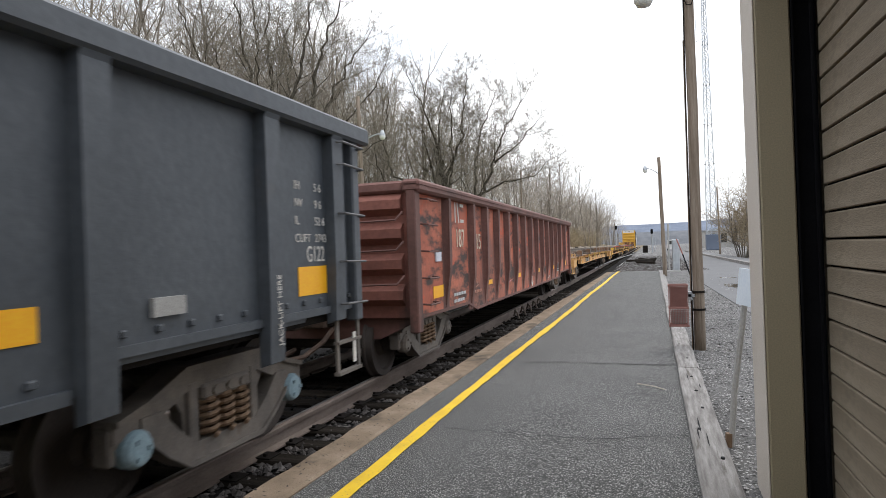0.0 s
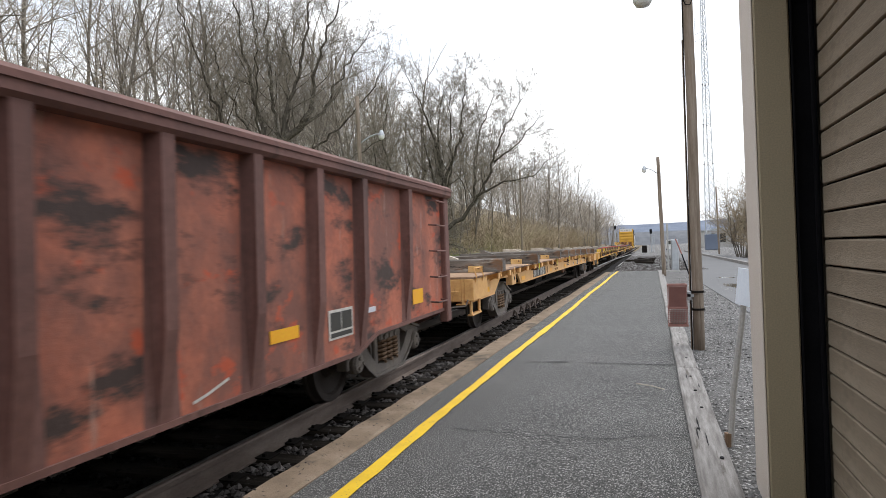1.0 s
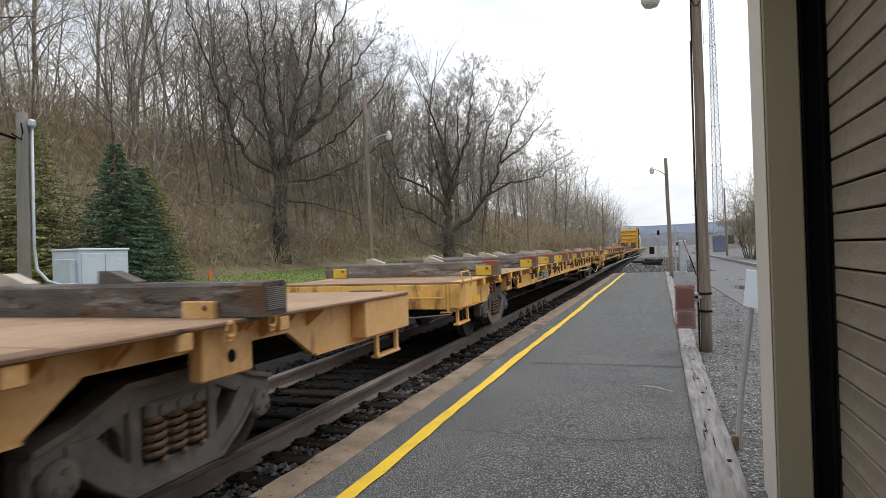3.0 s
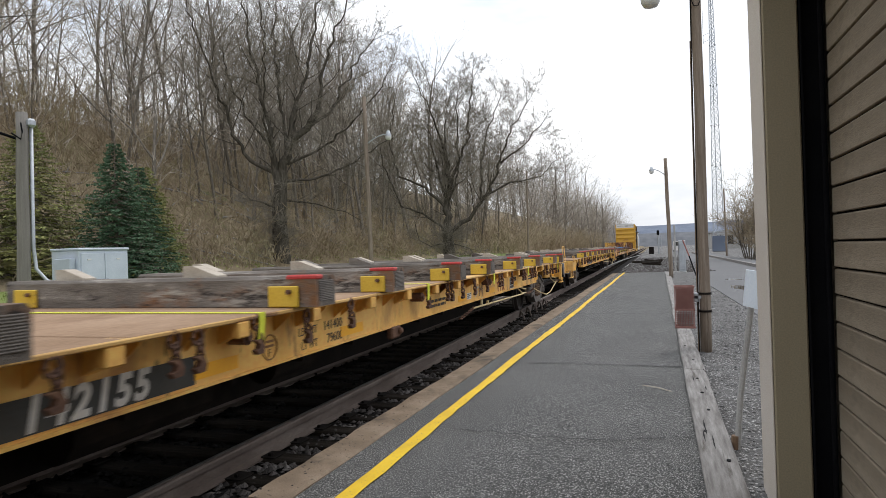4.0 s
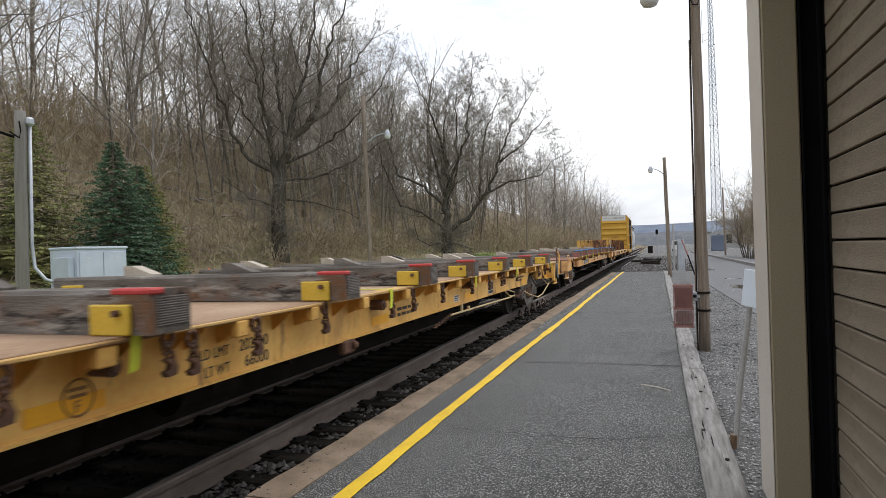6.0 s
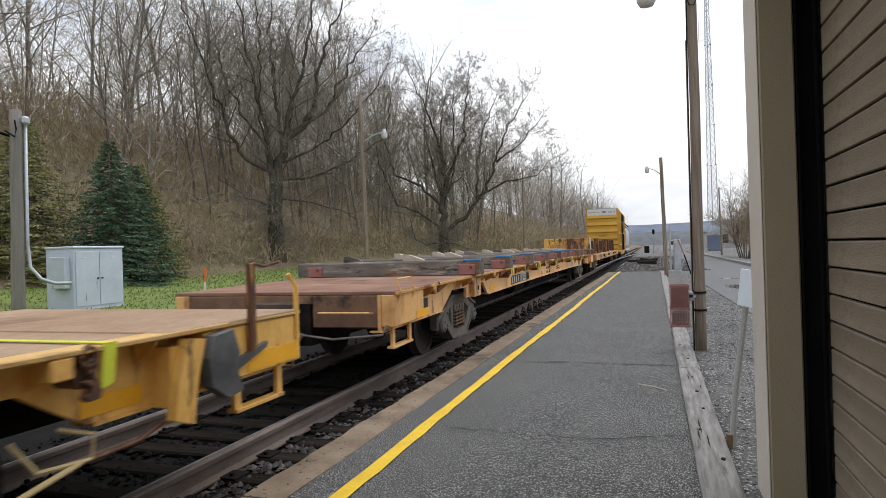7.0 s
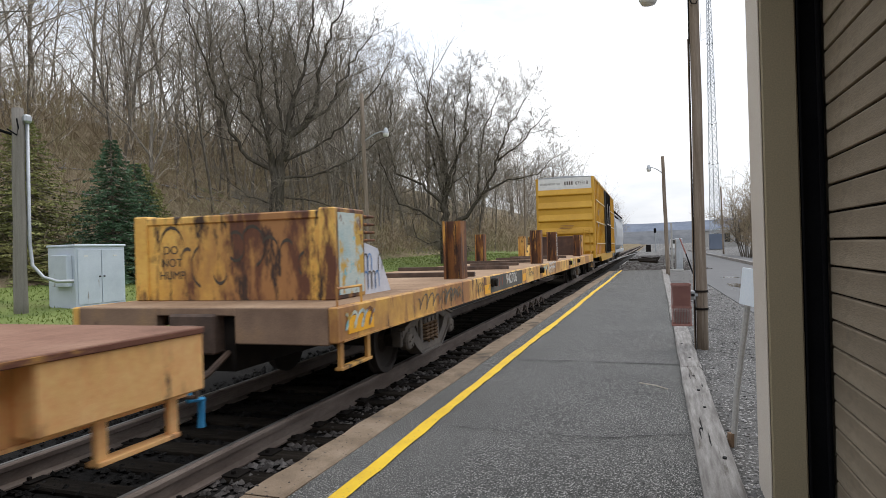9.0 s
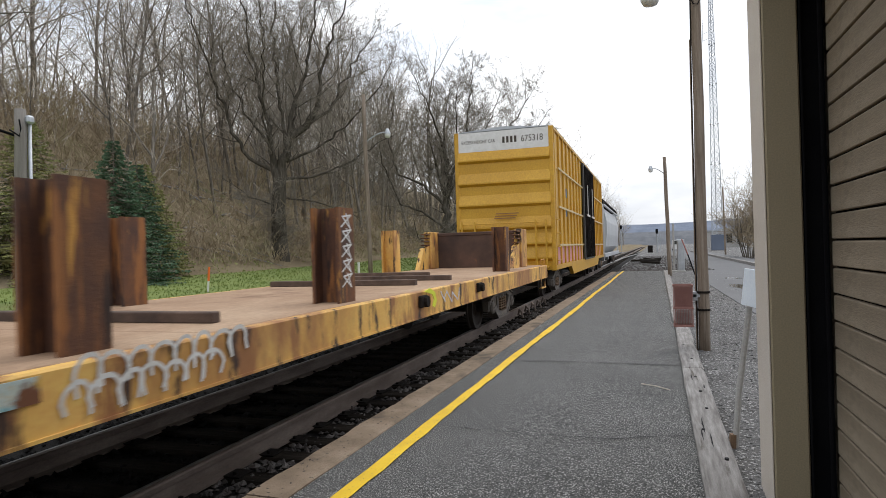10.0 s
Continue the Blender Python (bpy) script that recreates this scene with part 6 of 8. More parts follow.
    part("strap", Shape().prism([(16.9, 1.12), (17.12, 1.15), (17.30, 1.09), (17.36, 0.98), (17.28, 0.90), (17.20, 0.93), (17.27, 1.0), (17.20, 1.07), (17.05, 1.10)], "x", W + 0.06, W + 0.068), M["strap"], c, "lime webbing strap end")
    add_bogie(c, 3.6)
    add_bogie(c, L - 3.6)
    add_couplers(c, L)
    x = W + 0.003
    plaque(c, "number_panel", M["wornpanel"], 5.6, 8.45, 0.825, 1.108, x - 0.002, "worn dark number panel with orange strokes")
    for k in range(3):
        pk = Shape().prism([(6.02 + k * 0.22, 0.90), (6.06 + k * 0.22, 0.90), (6.12 + k * 0.22, 1.07), (6.08 + k * 0.22, 1.07)], "x", x + 0.003, x + 0.005)
        part("painted_mark", pk, M["redstencil"], c, "orange-red owner's stroke")
    lettering("942706", 0.28, M["offwhite"], c, on_side(x + 0.004, 6.84, 0.90), squeeze=1.2)
    plaque(c, "reflector", M["reflect"], 8.52, 8.85, 0.86, 1.02, x, "amber reflective tape")
    plaque(c, "reflector", M["reflect"], 0.2, 0.75, 0.86, 1.02, x, "sprayed amber reflective tape")
    plaque(c, "reflector", M["reflect"], 5.19, 5.58, 0.83, 0.98, x, "amber reflective tape")
    plaque(c, "reflector", M["reflect"], 11.2, 11.7, 0.84, 1.0, x, "amber reflective tape")
    # sprayed loops along the sill, silver-white with a pale filling
    r3 = random.Random(14)
    for k in range(8):
        yc, w = 12.30 + 0.165 * k, r3.uniform(0.075, 0.10)
        for zc, tall, off, low in ((1.055, 0.095, 0.0, 0.10), (0.945, 0.085, -0.07, 0.085)):
            if zc < 1.0 and k > 6:
                continue
            lean, top = r3.uniform(-0.02, 0.03), tall * r3.uniform(0.85, 1.1)
            pts = [(yc + off + lean - w, zc - low * r3.uniform(0.5, 1.0))] + [(yc + off + lean * math.sin(q * 0.26) - w * math.cos(q * 0.262), zc + top * math.sin(q * 0.262)) for q in range(13)] + [(yc + off + lean + w * 0.85, zc - low * r3.uniform(0.5, 1.1))]
            tagged(scribble(c, "spray_tag", M["white"], pts, x + 0.004 + 0.0006 * k, r3.uniform(0.022, 0.030), "white sprayed bubble outlines"), kind="stuff")
    plaque(c, "spray_patch", M["bluegraf"], 11.70, 12.05, 0.98, 1.10, x + 0.001, "pale blue sprayed patch")
    pts = [(11.25 + 0.06 * k, 1.03 + 0.05 * math.cos(k * 1.9)) for k in range(12)]
    tagged(scribble(c, "spray_tag", M["bluegraf"], pts, x + 0.006, 0.05, "pale blue sprayed strokes"), kind="stuff")
    pts = [(17.7 + 0.1 * k + 0.08 * math.sin(k * 1.9), 0.98 + 0.09 * math.cos(k * 2.3)) for k in range(10)]
    tagged(scribble(c, "spray_tag", M["greygraf"], pts, x + 0.004, 0.022, "silver sprayed loops"), kind="stuff")
    def scrawl(mat, y0, y1, z, tall, turns, width, seed, label):
        """A hasty sprayed word: leaning loops of uneven size."""
        r4, pts, n = random.Random(seed), [], turns * 9
        size = [r4.uniform(0.45, 1.0) for _ in range(turns + 1)]
        for k in range(n):
            a = k / 9
            h = size[int(a)] + (size[int(a) + 1] - size[int(a)]) * (a % 1)
            up = tall * h * math.cos(a * 6.283)
            pts.append((y0 + (y1 - y0) * k / n + 0.06 * h * math.sin(a * 6.283 + 0.4) + 0.35 * up, z + up))
        tagged(scribble(c, "spray_tag", mat, pts, x + 0.004 + seed * 0.0002, width, label), kind="stuff")

    scrawl(M["greyink"], 2.0, 3.9, 0.97, 0.105, 8, 0.020, 1, "grey sprayed scrawl")
    scrawl(M["greyink"], 3.0, 3.8, 0.97, 0.10, 3, 0.034, 2, "grey sprayed scrawl")
    scrawl(M["greyink"], 4.7, 5.15, 0.97, 0.10, 3, 0.018, 3, "grey sprayed scrawl")
    scrawl(M["greyink"], 9.2, 9.9, 0.97, 0.09, 4, 0.018, 4, "grey sprayed scrawl")
    scrawl(M["bluegraf"], 0.12, 0.78, 0.98, 0.085, 4, 0.03, 5, "pale blue sprayed strokes")
    # bulkhead face scrawl
    r2, s = random.Random(2), Shape()
    for k in range(9):
        cx, cz, rr = -0.9 + k * 0.21, zd + r2.uniform(0.25, 0.6), r2.uniform(0.10, 0.24)
        for q in range(14):
            a0, a1 = q * 0.4 + k, q * 0.4 + k + 0.42
            if q > 5 + r2.randint(0, 7):
                break
            p0, p1 = (cx + rr * math.cos(a0) * 0.7, cz + rr * math.sin(a0)), (cx + rr * math.cos(a1) * 0.7, cz + rr * math.sin(a1))
            s.add([(p0[0], 0.745, p0[1] - 0.018), (p1[0], 0.745, p1[1] - 0.018), (p1[0], 0.745, p1[1] + 0.018), (p0[0], 0.745, p0[1] + 0.018)], [(0, 1, 2, 3)])
    tagged(part("spray_tag", s, M["stencil"], c, "black sprayed scrawl on the bulkhead"), kind="stuff")
    for k, wd in enumerate(("DO", "NOT", "HUMP")):
        lettering(wd, 0.13, M["stencil"], c, on_end(-1.02 - 0.03 * k, 0.748, zd + 0.52 - 0.14 * k))
    for k in range(7):
        yc, zc, w = 1.52 + 0.10 * (k % 5), zd + (0.16 if k < 4 else 0.36), 0.055
        pts = [(yc - w, zc - 0.10)] + [(yc - w * math.cos(q * 0.35), zc + 0.10 * math.sin(q * 0.35)) for q in range(10)] + [(yc + w, zc - 0.08)]
        tagged(scribble(c, "spray_tag", M["bluetag"] if k % 3 == 0 else M["stencil"], pts, 1.096 + 0.0005 * k, 0.016, "dark sprayed bubble outlines"), kind="stuff")
    part("spray_tag", Shape().box(1.132, 1.137, 0.80, 1.38, zd + 0.05, zd + 0.90), M["bluegraf"], c, "pale blue sprayed panel")
    return c


# ---- yellow boxcar ----
def boxcar(start):
    L, W = 19.1, 1.52
    c = car("boxcar_wagon", start, "tall yellow boxcar with white band, black doors, pink spray paint", "railway wagon", "wagons of the train")
    z0, zt = 0.95, 5.16
    for sx in (-1, 1):
        a, b = sorted((sx * (W - 0.10), sx * (W - 0.06)))
        part("side_sheet", Shape().box(a, b, 0.0, L, z0, zt - 0.05), M["boxyellow"], c)
        a, b = sorted((sx * (W - 0.13), sx * W))
        part("top_chord", Shape().box(a, b, 0.0, L, zt - 0.10, zt, 0.015), M["boxyellow"], c)
        a, b = sorted((sx * (W - 0.13), sx * (W + 0.0)))
        part("side_sill", Shape().prism([(0.0, 0.92), (3.6, 0.92), (4.2, 0.62), (L - 4.2, 0.62), (L - 3.6, 0.92), (L, 0.92), (L, 1.06), (0, 1.06)], "x", a, b), M["boxyellow"], c)
    post = Shape().box(W - 0.062, W + 0.0, -0.05, 0.05, 1.06, zt - 0.1, 0.012).mesh("side_post", M["boxyellow"])
    for i in range(20):
        y = 0.25 + i * (L - 0.5) / 19
        if not 8.0 < y < 12.8:
            part("side_post", post, None, c, at=pose(0, y, 0))
            part("side_post", post, None, c, at=pose(0, y, 0, 0, 0, 180))
    for e, d in ((0.0, 1), (L, -1)):
        a, b = sorted((e, e + d * 0.05))
        end = Shape().box(-W + 0.06, W - 0.06, a, b, 0.92, zt - 0.65)
        for z in (4.28, 3.58, 2.92, 2.22, 1.72, 1.28):
            part("end_rib", Shape().prism([(e + d * 0.01, z - 0.10), (e - d * 0.09, z - 0.02), (e - d * 0.09, z + 0.02), (e + d * 0.01, z + 0.34)], "x", -W + 0.12, W - 0.12), M["boxyellow"], c)
        part("end_wall", end, M["boxyellow"], c, "ribbed yellow end")
        a, b = sorted((e - d * 0.012, e + d * 0.05))
        part("roof_band", Shape().box(-W + 0.06, W - 0.06, a, b, zt - 0.64, zt - 0.02), M["white"], c, "white excess-height band")
        for sx in (-1, 1):
            part("corner_post", Shape().box(sx * (W - 0.08) - 0.07, sx * (W - 0.08) + 0.07, min(e - d * 0.02, e + d * 0.1), max(e - d * 0.02, e + d * 0.1), 0.9, zt, 0.015), M["boxyellow"], c)
        for x in (1.25, -1.3, -0.9, 0.95):
            lad = Shape().box(x - 0.025, x + 0.025, e - d * 0.15 - 0.02, e - d * 0.15 + 0.02, 1.0, 2.42)
            part("ladder", lad, M["boxyellow"], c)
        part("crossover_rail", bar([(-1.3, e - d * 0.16, 2.34), (1.25, e - d * 0.16, 2.34)], 0.014), M["boxyellow"], c)
        part("end_platform", Shape().box(-1.3, 1.3, min(e - d * 0.3, e), max(e - d * 0.3, e), 1.0, 1.04), M["boxyellow"], c)
    part("roof", Shape().prism([(-W, zt), (W, zt), (0, zt + 0.10)], "y", 0.0, L), M["galv"], c)
    part("floor", Shape().box(-W + 0.1, W - 0.1, 0.05, L - 0.05, 0.9, 1.0), M["under"], c)
    part("centre_sill", Shape().box(-0.35, 0.35, 0.1, L - 0.1, 0.62, 0.95), M["under"], c)
    for y0 in (8.1, 10.35):
        d = part("door", Shape().box(W - 0.02, W + 0.05, y0, y0 + 2.2, 1.02, zt - 0.12, 0.01), M["blackpanel"], c, "black plug door")
        bars = Shape()
        for k in range(4):
            yy = y0 + 0.3 + k * 0.53
            bars.tube([(W + 0.08, yy, 1.1), (W + 0.08, yy, zt - 0.2)], 0.03, 6)
        part("lock_bar", bars, M["under"], d)
        part("handle", Shape().box(W + 0.09, W + 0.12, y0 + 0.6, y0 + 1.9, 2.85, 2.93).box(W + 0.09, W + 0.12, y0 + 1.0, y0 + 1.08, 2.9, 4.2), M["offwhite"], d, "pale handle bar")
    for z in (3.95, 2.78, 1.62):
        for y0, y1 in ((0.7, 7.8), (12.9, L - 0.5)):
            part("tack_rail", Shape().box(W + 0.0, W + 0.03, y0, y1, z, z + 0.06), M["palerail"], c, "pale horizontal rail")
    x = W - 0.055
    for y0, y1 in ((0.7, 7.8), (12.9, L - 0.6)):
        plaque(c, "spray_patch", M["pinkgraf"], y0, y1, 1.08, 1.60, x, "pink and white spray paint")
    part("blue_mark", Shape().box(x, x + 0.004, 2.95, 3.25, 3.25, 3.55).box(x, x + 0.004, 2.95, 3.25, 2.6, 2.85), M["bluetag"], c, "small blue panels")
    for z in (1.2, 1.6, 2.0, 2.4):
        part("ladder_rung", bar([(W + 0.01, 0.12, z), (W + 0.05, 0.12, z), (W + 0.05, 0.55, z), (W + 0.01, 0.55, z)], 0.014), M["boxyellow"], c)
    lettering("675318", 0.27, M["stencil"], c, on_end(0.56, -0.014, zt - 0.40), squeeze=0.82)
    mk = Shape()
    for k in range(4):
        mk.box(-0.0 + k * 0.12, 0.07 + k * 0.12, -0.016, -0.011, zt - 0.40, zt - 0.21)
    part("painted_mark", mk, M["stencil"], c, "dark owner's strokes")
    lettering("EXCESS HEIGHT CAR", 0.14, M["stencil"], c, on_end(-1.28, -0.014, zt - 0.36), squeeze=0.80)
    tb = Shape()
    for k in range(3):
        tb.box(-0.25 - 0.03 * k, 0.45 - 0.05 * k, -0.095, -0.090, 2.62 - k * 0.07, 2.65 - k * 0.07)
    part("stencil_row", tb, M["palemark"], c)
    add_bogie(c, 2.7)
    add_bogie(c, L - 2.7)
    add_couplers(c, L)
    return c


# ---- pale grey hopper ----
def hopper(start):
    L, W = 17.6, 1.55
    c = car("hopper_wagon", start, "pale grey rounded covered hopper wagon", "railway wagon", "wagons of the train")
    prof = [(-1.0, 1.0), (-1.45, 1.5), (-W, 2.3), (-W, 3.1), (-1.38, 3.9), (-0.8, 4.25), (0.8, 4.25), (1.38, 3.9), (W, 3.1), (W, 2.3), (1.45, 1.5), (1.0, 1.0)]
    part("body_shell", Shape().prism(prof, "y", 1.6, L - 1.6), M["hoppergrey"], c)
    for e, d in ((1.6, -1), (L - 1.6, 1)):
        part("end_sheet", Shape().prism([(e, 1.9), (e, 4.2), (e + d * 0.25, 4.0), (e + d * 0.35, 3.4)], "x", -1.4, 1.4), M["hoppergrey"], c)
        for a in (-1.45, 1.33):
            part("end_post", Shape().box(a, a + 0.12, e + d * 1.2 - 0.06, e + d * 1.2 + 0.06, 1.05, 3.9), M["hoppergrey"], c)
        part("end_deck", Shape().box(-1.5, 1.5, min(e, e + d * 1.5), max(e, e + d * 1.5), 0.98, 1.08), M["hoppergrey"], c)
    for sx in (-1, 1):
        a, b = sorted((sx * 1.42, sx * 1.52))
        part("side_sill", Shape().box(a, b, 0.1, L - 0.1, 0.85, 1.1, 0.01), M["hoppergrey"], c)
        part("side_rail", Shape().box(a, b, 0.5, L - 0.5, 4.02, 4.12), M["hoppergrey"], c)
    walkway = Shape().box(-0.6, 0.6, 0.4, L - 0.4, 4.34, 4.38)
    for k in range(24):
        y = 0.5 + k * (L - 1.0) / 23
        walkway.box(-1.42, 1.42, y - 0.03, y + 0.03, 4.25, 4.34)
    for x in (-0.8, 0.8, 1.4):
        walkway.box(x - 0.03, x + 0.03, 0.4, L - 0.4, 4.36, 4.42)
    part("running_board", walkway, M["under"], c, "dark roof walkway")
    for k in range(3):
        y = 4.0 + k * 4.3
        part("discharge_gate", Shape().prism([(y - 1.4, 1.3), (y + 1.4, 1.3), (y + 0.4, 0.45), (y - 0.4, 0.45)], "x", -0.9, 0.9), M["hoppergrey"], c)
    add_bogie(c, 1.9)
    add_bogie(c, L - 1.9)
    add_couplers(c, L)
    return c


charcoal_gondola(-11.07)
red_gondola(7.12)
A0, B0, C0, D0, E0 = 24.65, 53.32, 81.98, 110.62, 139.05
flat_wagon(A0, M["yellow_t"], M["deck"], "tan-yellow long flat wagon with worn plank deck and tie-down hooks", 1, "142635", 6.75, panel_y=17.85)
flat_wagon(B0, M["yellow_a"], M["deck"], "tan-yellow long flat wagon with red logo and tubular brake rail", 2, "142155", 7.5, 17.95, True, True, panel_y=19.1)
flat_wagon(C0, M["yellow_a"], M["deck"], "tan-yellow long flat wagon with chains along the sill", 3, "142093", 7.02, None, False, True, panel_y=18.5)
flat_wagon(D0, M["yellow_d"], M["deckred"], "rust-streaked yellow long flat wagon with a red-brown deck", 4, "136555", 7.08, panel_y=1.28)
stake_flat(E0)
boxcar(167.5)
hopper(188.1)
SPOTS = [3.4, 5.68, 8.1, 10.2, 12.35, 14.5, 16.5, 18.9, 21.1, 23.85]
load_timbers(A0, 11, [1.7, 5.6] + SPOTS[3:], M["woodblock"], (), "timbers on the flat wagons")
load_timbers(B0, 12, [1.9] + SPOTS[1:3] + [10.7] + SPOTS[4:] + [25.0], M["signyellow"], ("redtag",), "timbers on the flat wagons", 2)
load_timbers(C0, 13, SPOTS, M["signyellow"], ("redtag",), "timbers on the flat wagons", 3)
load_timbers(D0, 14, [3.46, 5.68, 8.04, 10.6, 13.0, 15.35, 17.9, 20.3, 22.6, 24.7], M["pinkbracket"], ("bluetag",), "timbers on the flat wagons", 4)


# ---- trees ----
def limb_arrays(segs, n=4):
    """Tapered limbs, each an open tube: rows of (x0, y0, z0, x1, y1, z1, r0, r1) into vertices and faces."""
    a = np.asarray(segs, float)
    p0, p1, r0, r1 = a[:, :3], a[:, 3:6], a[:, 6], a[:, 7]
    d = p1 - p0
    d /= np.maximum(np.linalg.norm(d, axis=1, keepdims=True), 1e-9)
    up = np.where(np.abs(d[:, 2:3]) < 0.9, np.array([[0, 0, 1.0]]), np.array([[1.0, 0, 0]]))
    u = np.cross(d, up)
    u /= np.linalg.norm(u, axis=1, keepdims=True)
    w = np.cross(d, u)
    ang = np.arange(n) * 2 * math.pi / n
    ring = u[:, None, :] * np.cos(ang)[None, :, None] + w[:, None, :] * np.sin(ang)[None, :, None]
    v = np.concatenate([p0[:, None, :] + ring * r0[:, None, None], p1[:, None, :] + ring * r1[:, None, None]], axis=1)
    base = (np.arange(len(a)) * 2 * n)[:, None, None]
    j = np.arange(n)
    quad = np.stack([j, (j + 1) % n, (j + 1) % n + n, j + n], axis=1)[None]
    return v.reshape(-1, 3), (base + quad).reshape(-1, 4)


def ribbons(segs, seed=1):
    """The finest far twigs: one narrow tapered strip each, turned every way."""
    a = np.asarray(segs, float)
    r2 = np.random.default_rng(seed)
    p0, p1 = a[:, :3], a[:, 3:6]
    u = np.cross(p1 - p0, r2.normal(0, 1, p0.shape))
    u /= np.maximum(np.linalg.norm(u, axis=1, keepdims=True), 1e-9)
    w0, w1 = np.maximum(a[:, 6:7], 0.013) * 1.5, np.maximum(a[:, 7:8], 0.010) * 1.5
    v = np.stack([p0 - u * w0, p0 + u * w0, p1 + u * w1, p1 - u * w1], 1)
    return v.reshape(-1, 3), np.arange(len(a) * 4).reshape(-1, 4)


def quick_mesh(name, v, f, mat, smooth=True):
    me = bpy.data.meshes.new(name)
    k = f.shape[1]
    me.vertices.add(len(v))
    me.vertices.foreach_set("co", np.asarray(v, np.float32).ravel())
    me.loops.add(f.size)
    me.loops.foreach_set("vertex_index", np.asarray(f, np.int32).ravel())
    me.polygons.add(len(f))
    me.polygons.foreach_set("loop_start", np.arange(0, f.size, k, dtype=np.int32))
    me.polygons.foreach_set("loop_total", np.full(len(f), k, np.int32))
    if smooth:
        me.polygons.foreach_set("use_smooth", np.ones(len(f), bool))
    me.update(calc_edges=True)
    me.materials.append(mat)
    return me


def grow(rng, out, p, d, length, r, level, spec):
    """One limb and all that it bears. spec: per level (segments, children, spread low, spread high, length share, start share, lift, wobble)."""
    nseg, kids, lo, hi, share, start, lift, wob = spec[level]
    step = length / nseg
    pts, rad = [p], [r]
    tip = r * (0.35 if level else 0.5)
    for i in range(nseg):
        d = (d + Vector((rng.gauss(0, wob), rng.gauss(0, wob), rng.gauss(0, wob) + lift))).normalized()
        p = p + d * step
        pts.append(p)
        rad.append(r + (tip - r) * (i + 1) / nseg)
        out[level].append((*pts[-2], *pts[-1], rad[-2], rad[-1]))
    if level + 1 >= len(spec):
        return
    for k in range(kids):
        q = start + (1 - start) * (k + rng.random()) / kids
        if k == kids - 1:
            q = 1.0
        x = q * nseg
        i = min(int(x), nseg - 1)
        fr = x - i
        base = pts[i].lerp(pts[i + 1], fr)
        br = rad[i] + (rad[i + 1] - rad[i]) * fr
        ax = (pts[i + 1] - pts[i]).normalized()
        side = ax.orthogonal().normalized()
        side.rotate(Matrix.Rotation(k * 2.4 + rng.uniform(-0.6, 0.6), 3, ax))
        ang = radians(rng.uniform(lo, hi)) * (0.6 if q == 1.0 else 1.0)
        nd = ax * math.cos(ang) + side * math.sin(ang)
        ln = length * share * rng.uniform(0.7, 1.2) * (1.05 - 0.2 * q if level else 1.0)
        grow(rng, out, base, nd, ln, br * (rng.uniform(0.62, 0.8) if level == 0 and len(spec) > 5 else rng.uniform(0.48, 0.64)), level + 1, spec)


def tree_parts(seed, height, radius, spec, lean=(0, 0)):
    rng = random.Random(seed)
    out = [[] for _ in spec]
    grow(rng, out, Vector((0, 0, -0.3)), Vector((lean[0], lean[1], 1)).normalized(), height, radius, 0, spec)
    # flare at the foot
    x0, y0, z0, x1, y1, z1, r0, r1 = out[0][0]
    out[0][0] = (x0, y0, z0, x1, y1, z1, r0 * 1.35, r1)
    thick = [s for lv in out[:2] for s in lv]
    thin = [s for lv in out[2:] for s in lv]
    return thick, [(*s[:6], max(s[6], 0.007), max(s[7], 0.004)) for s in thin]


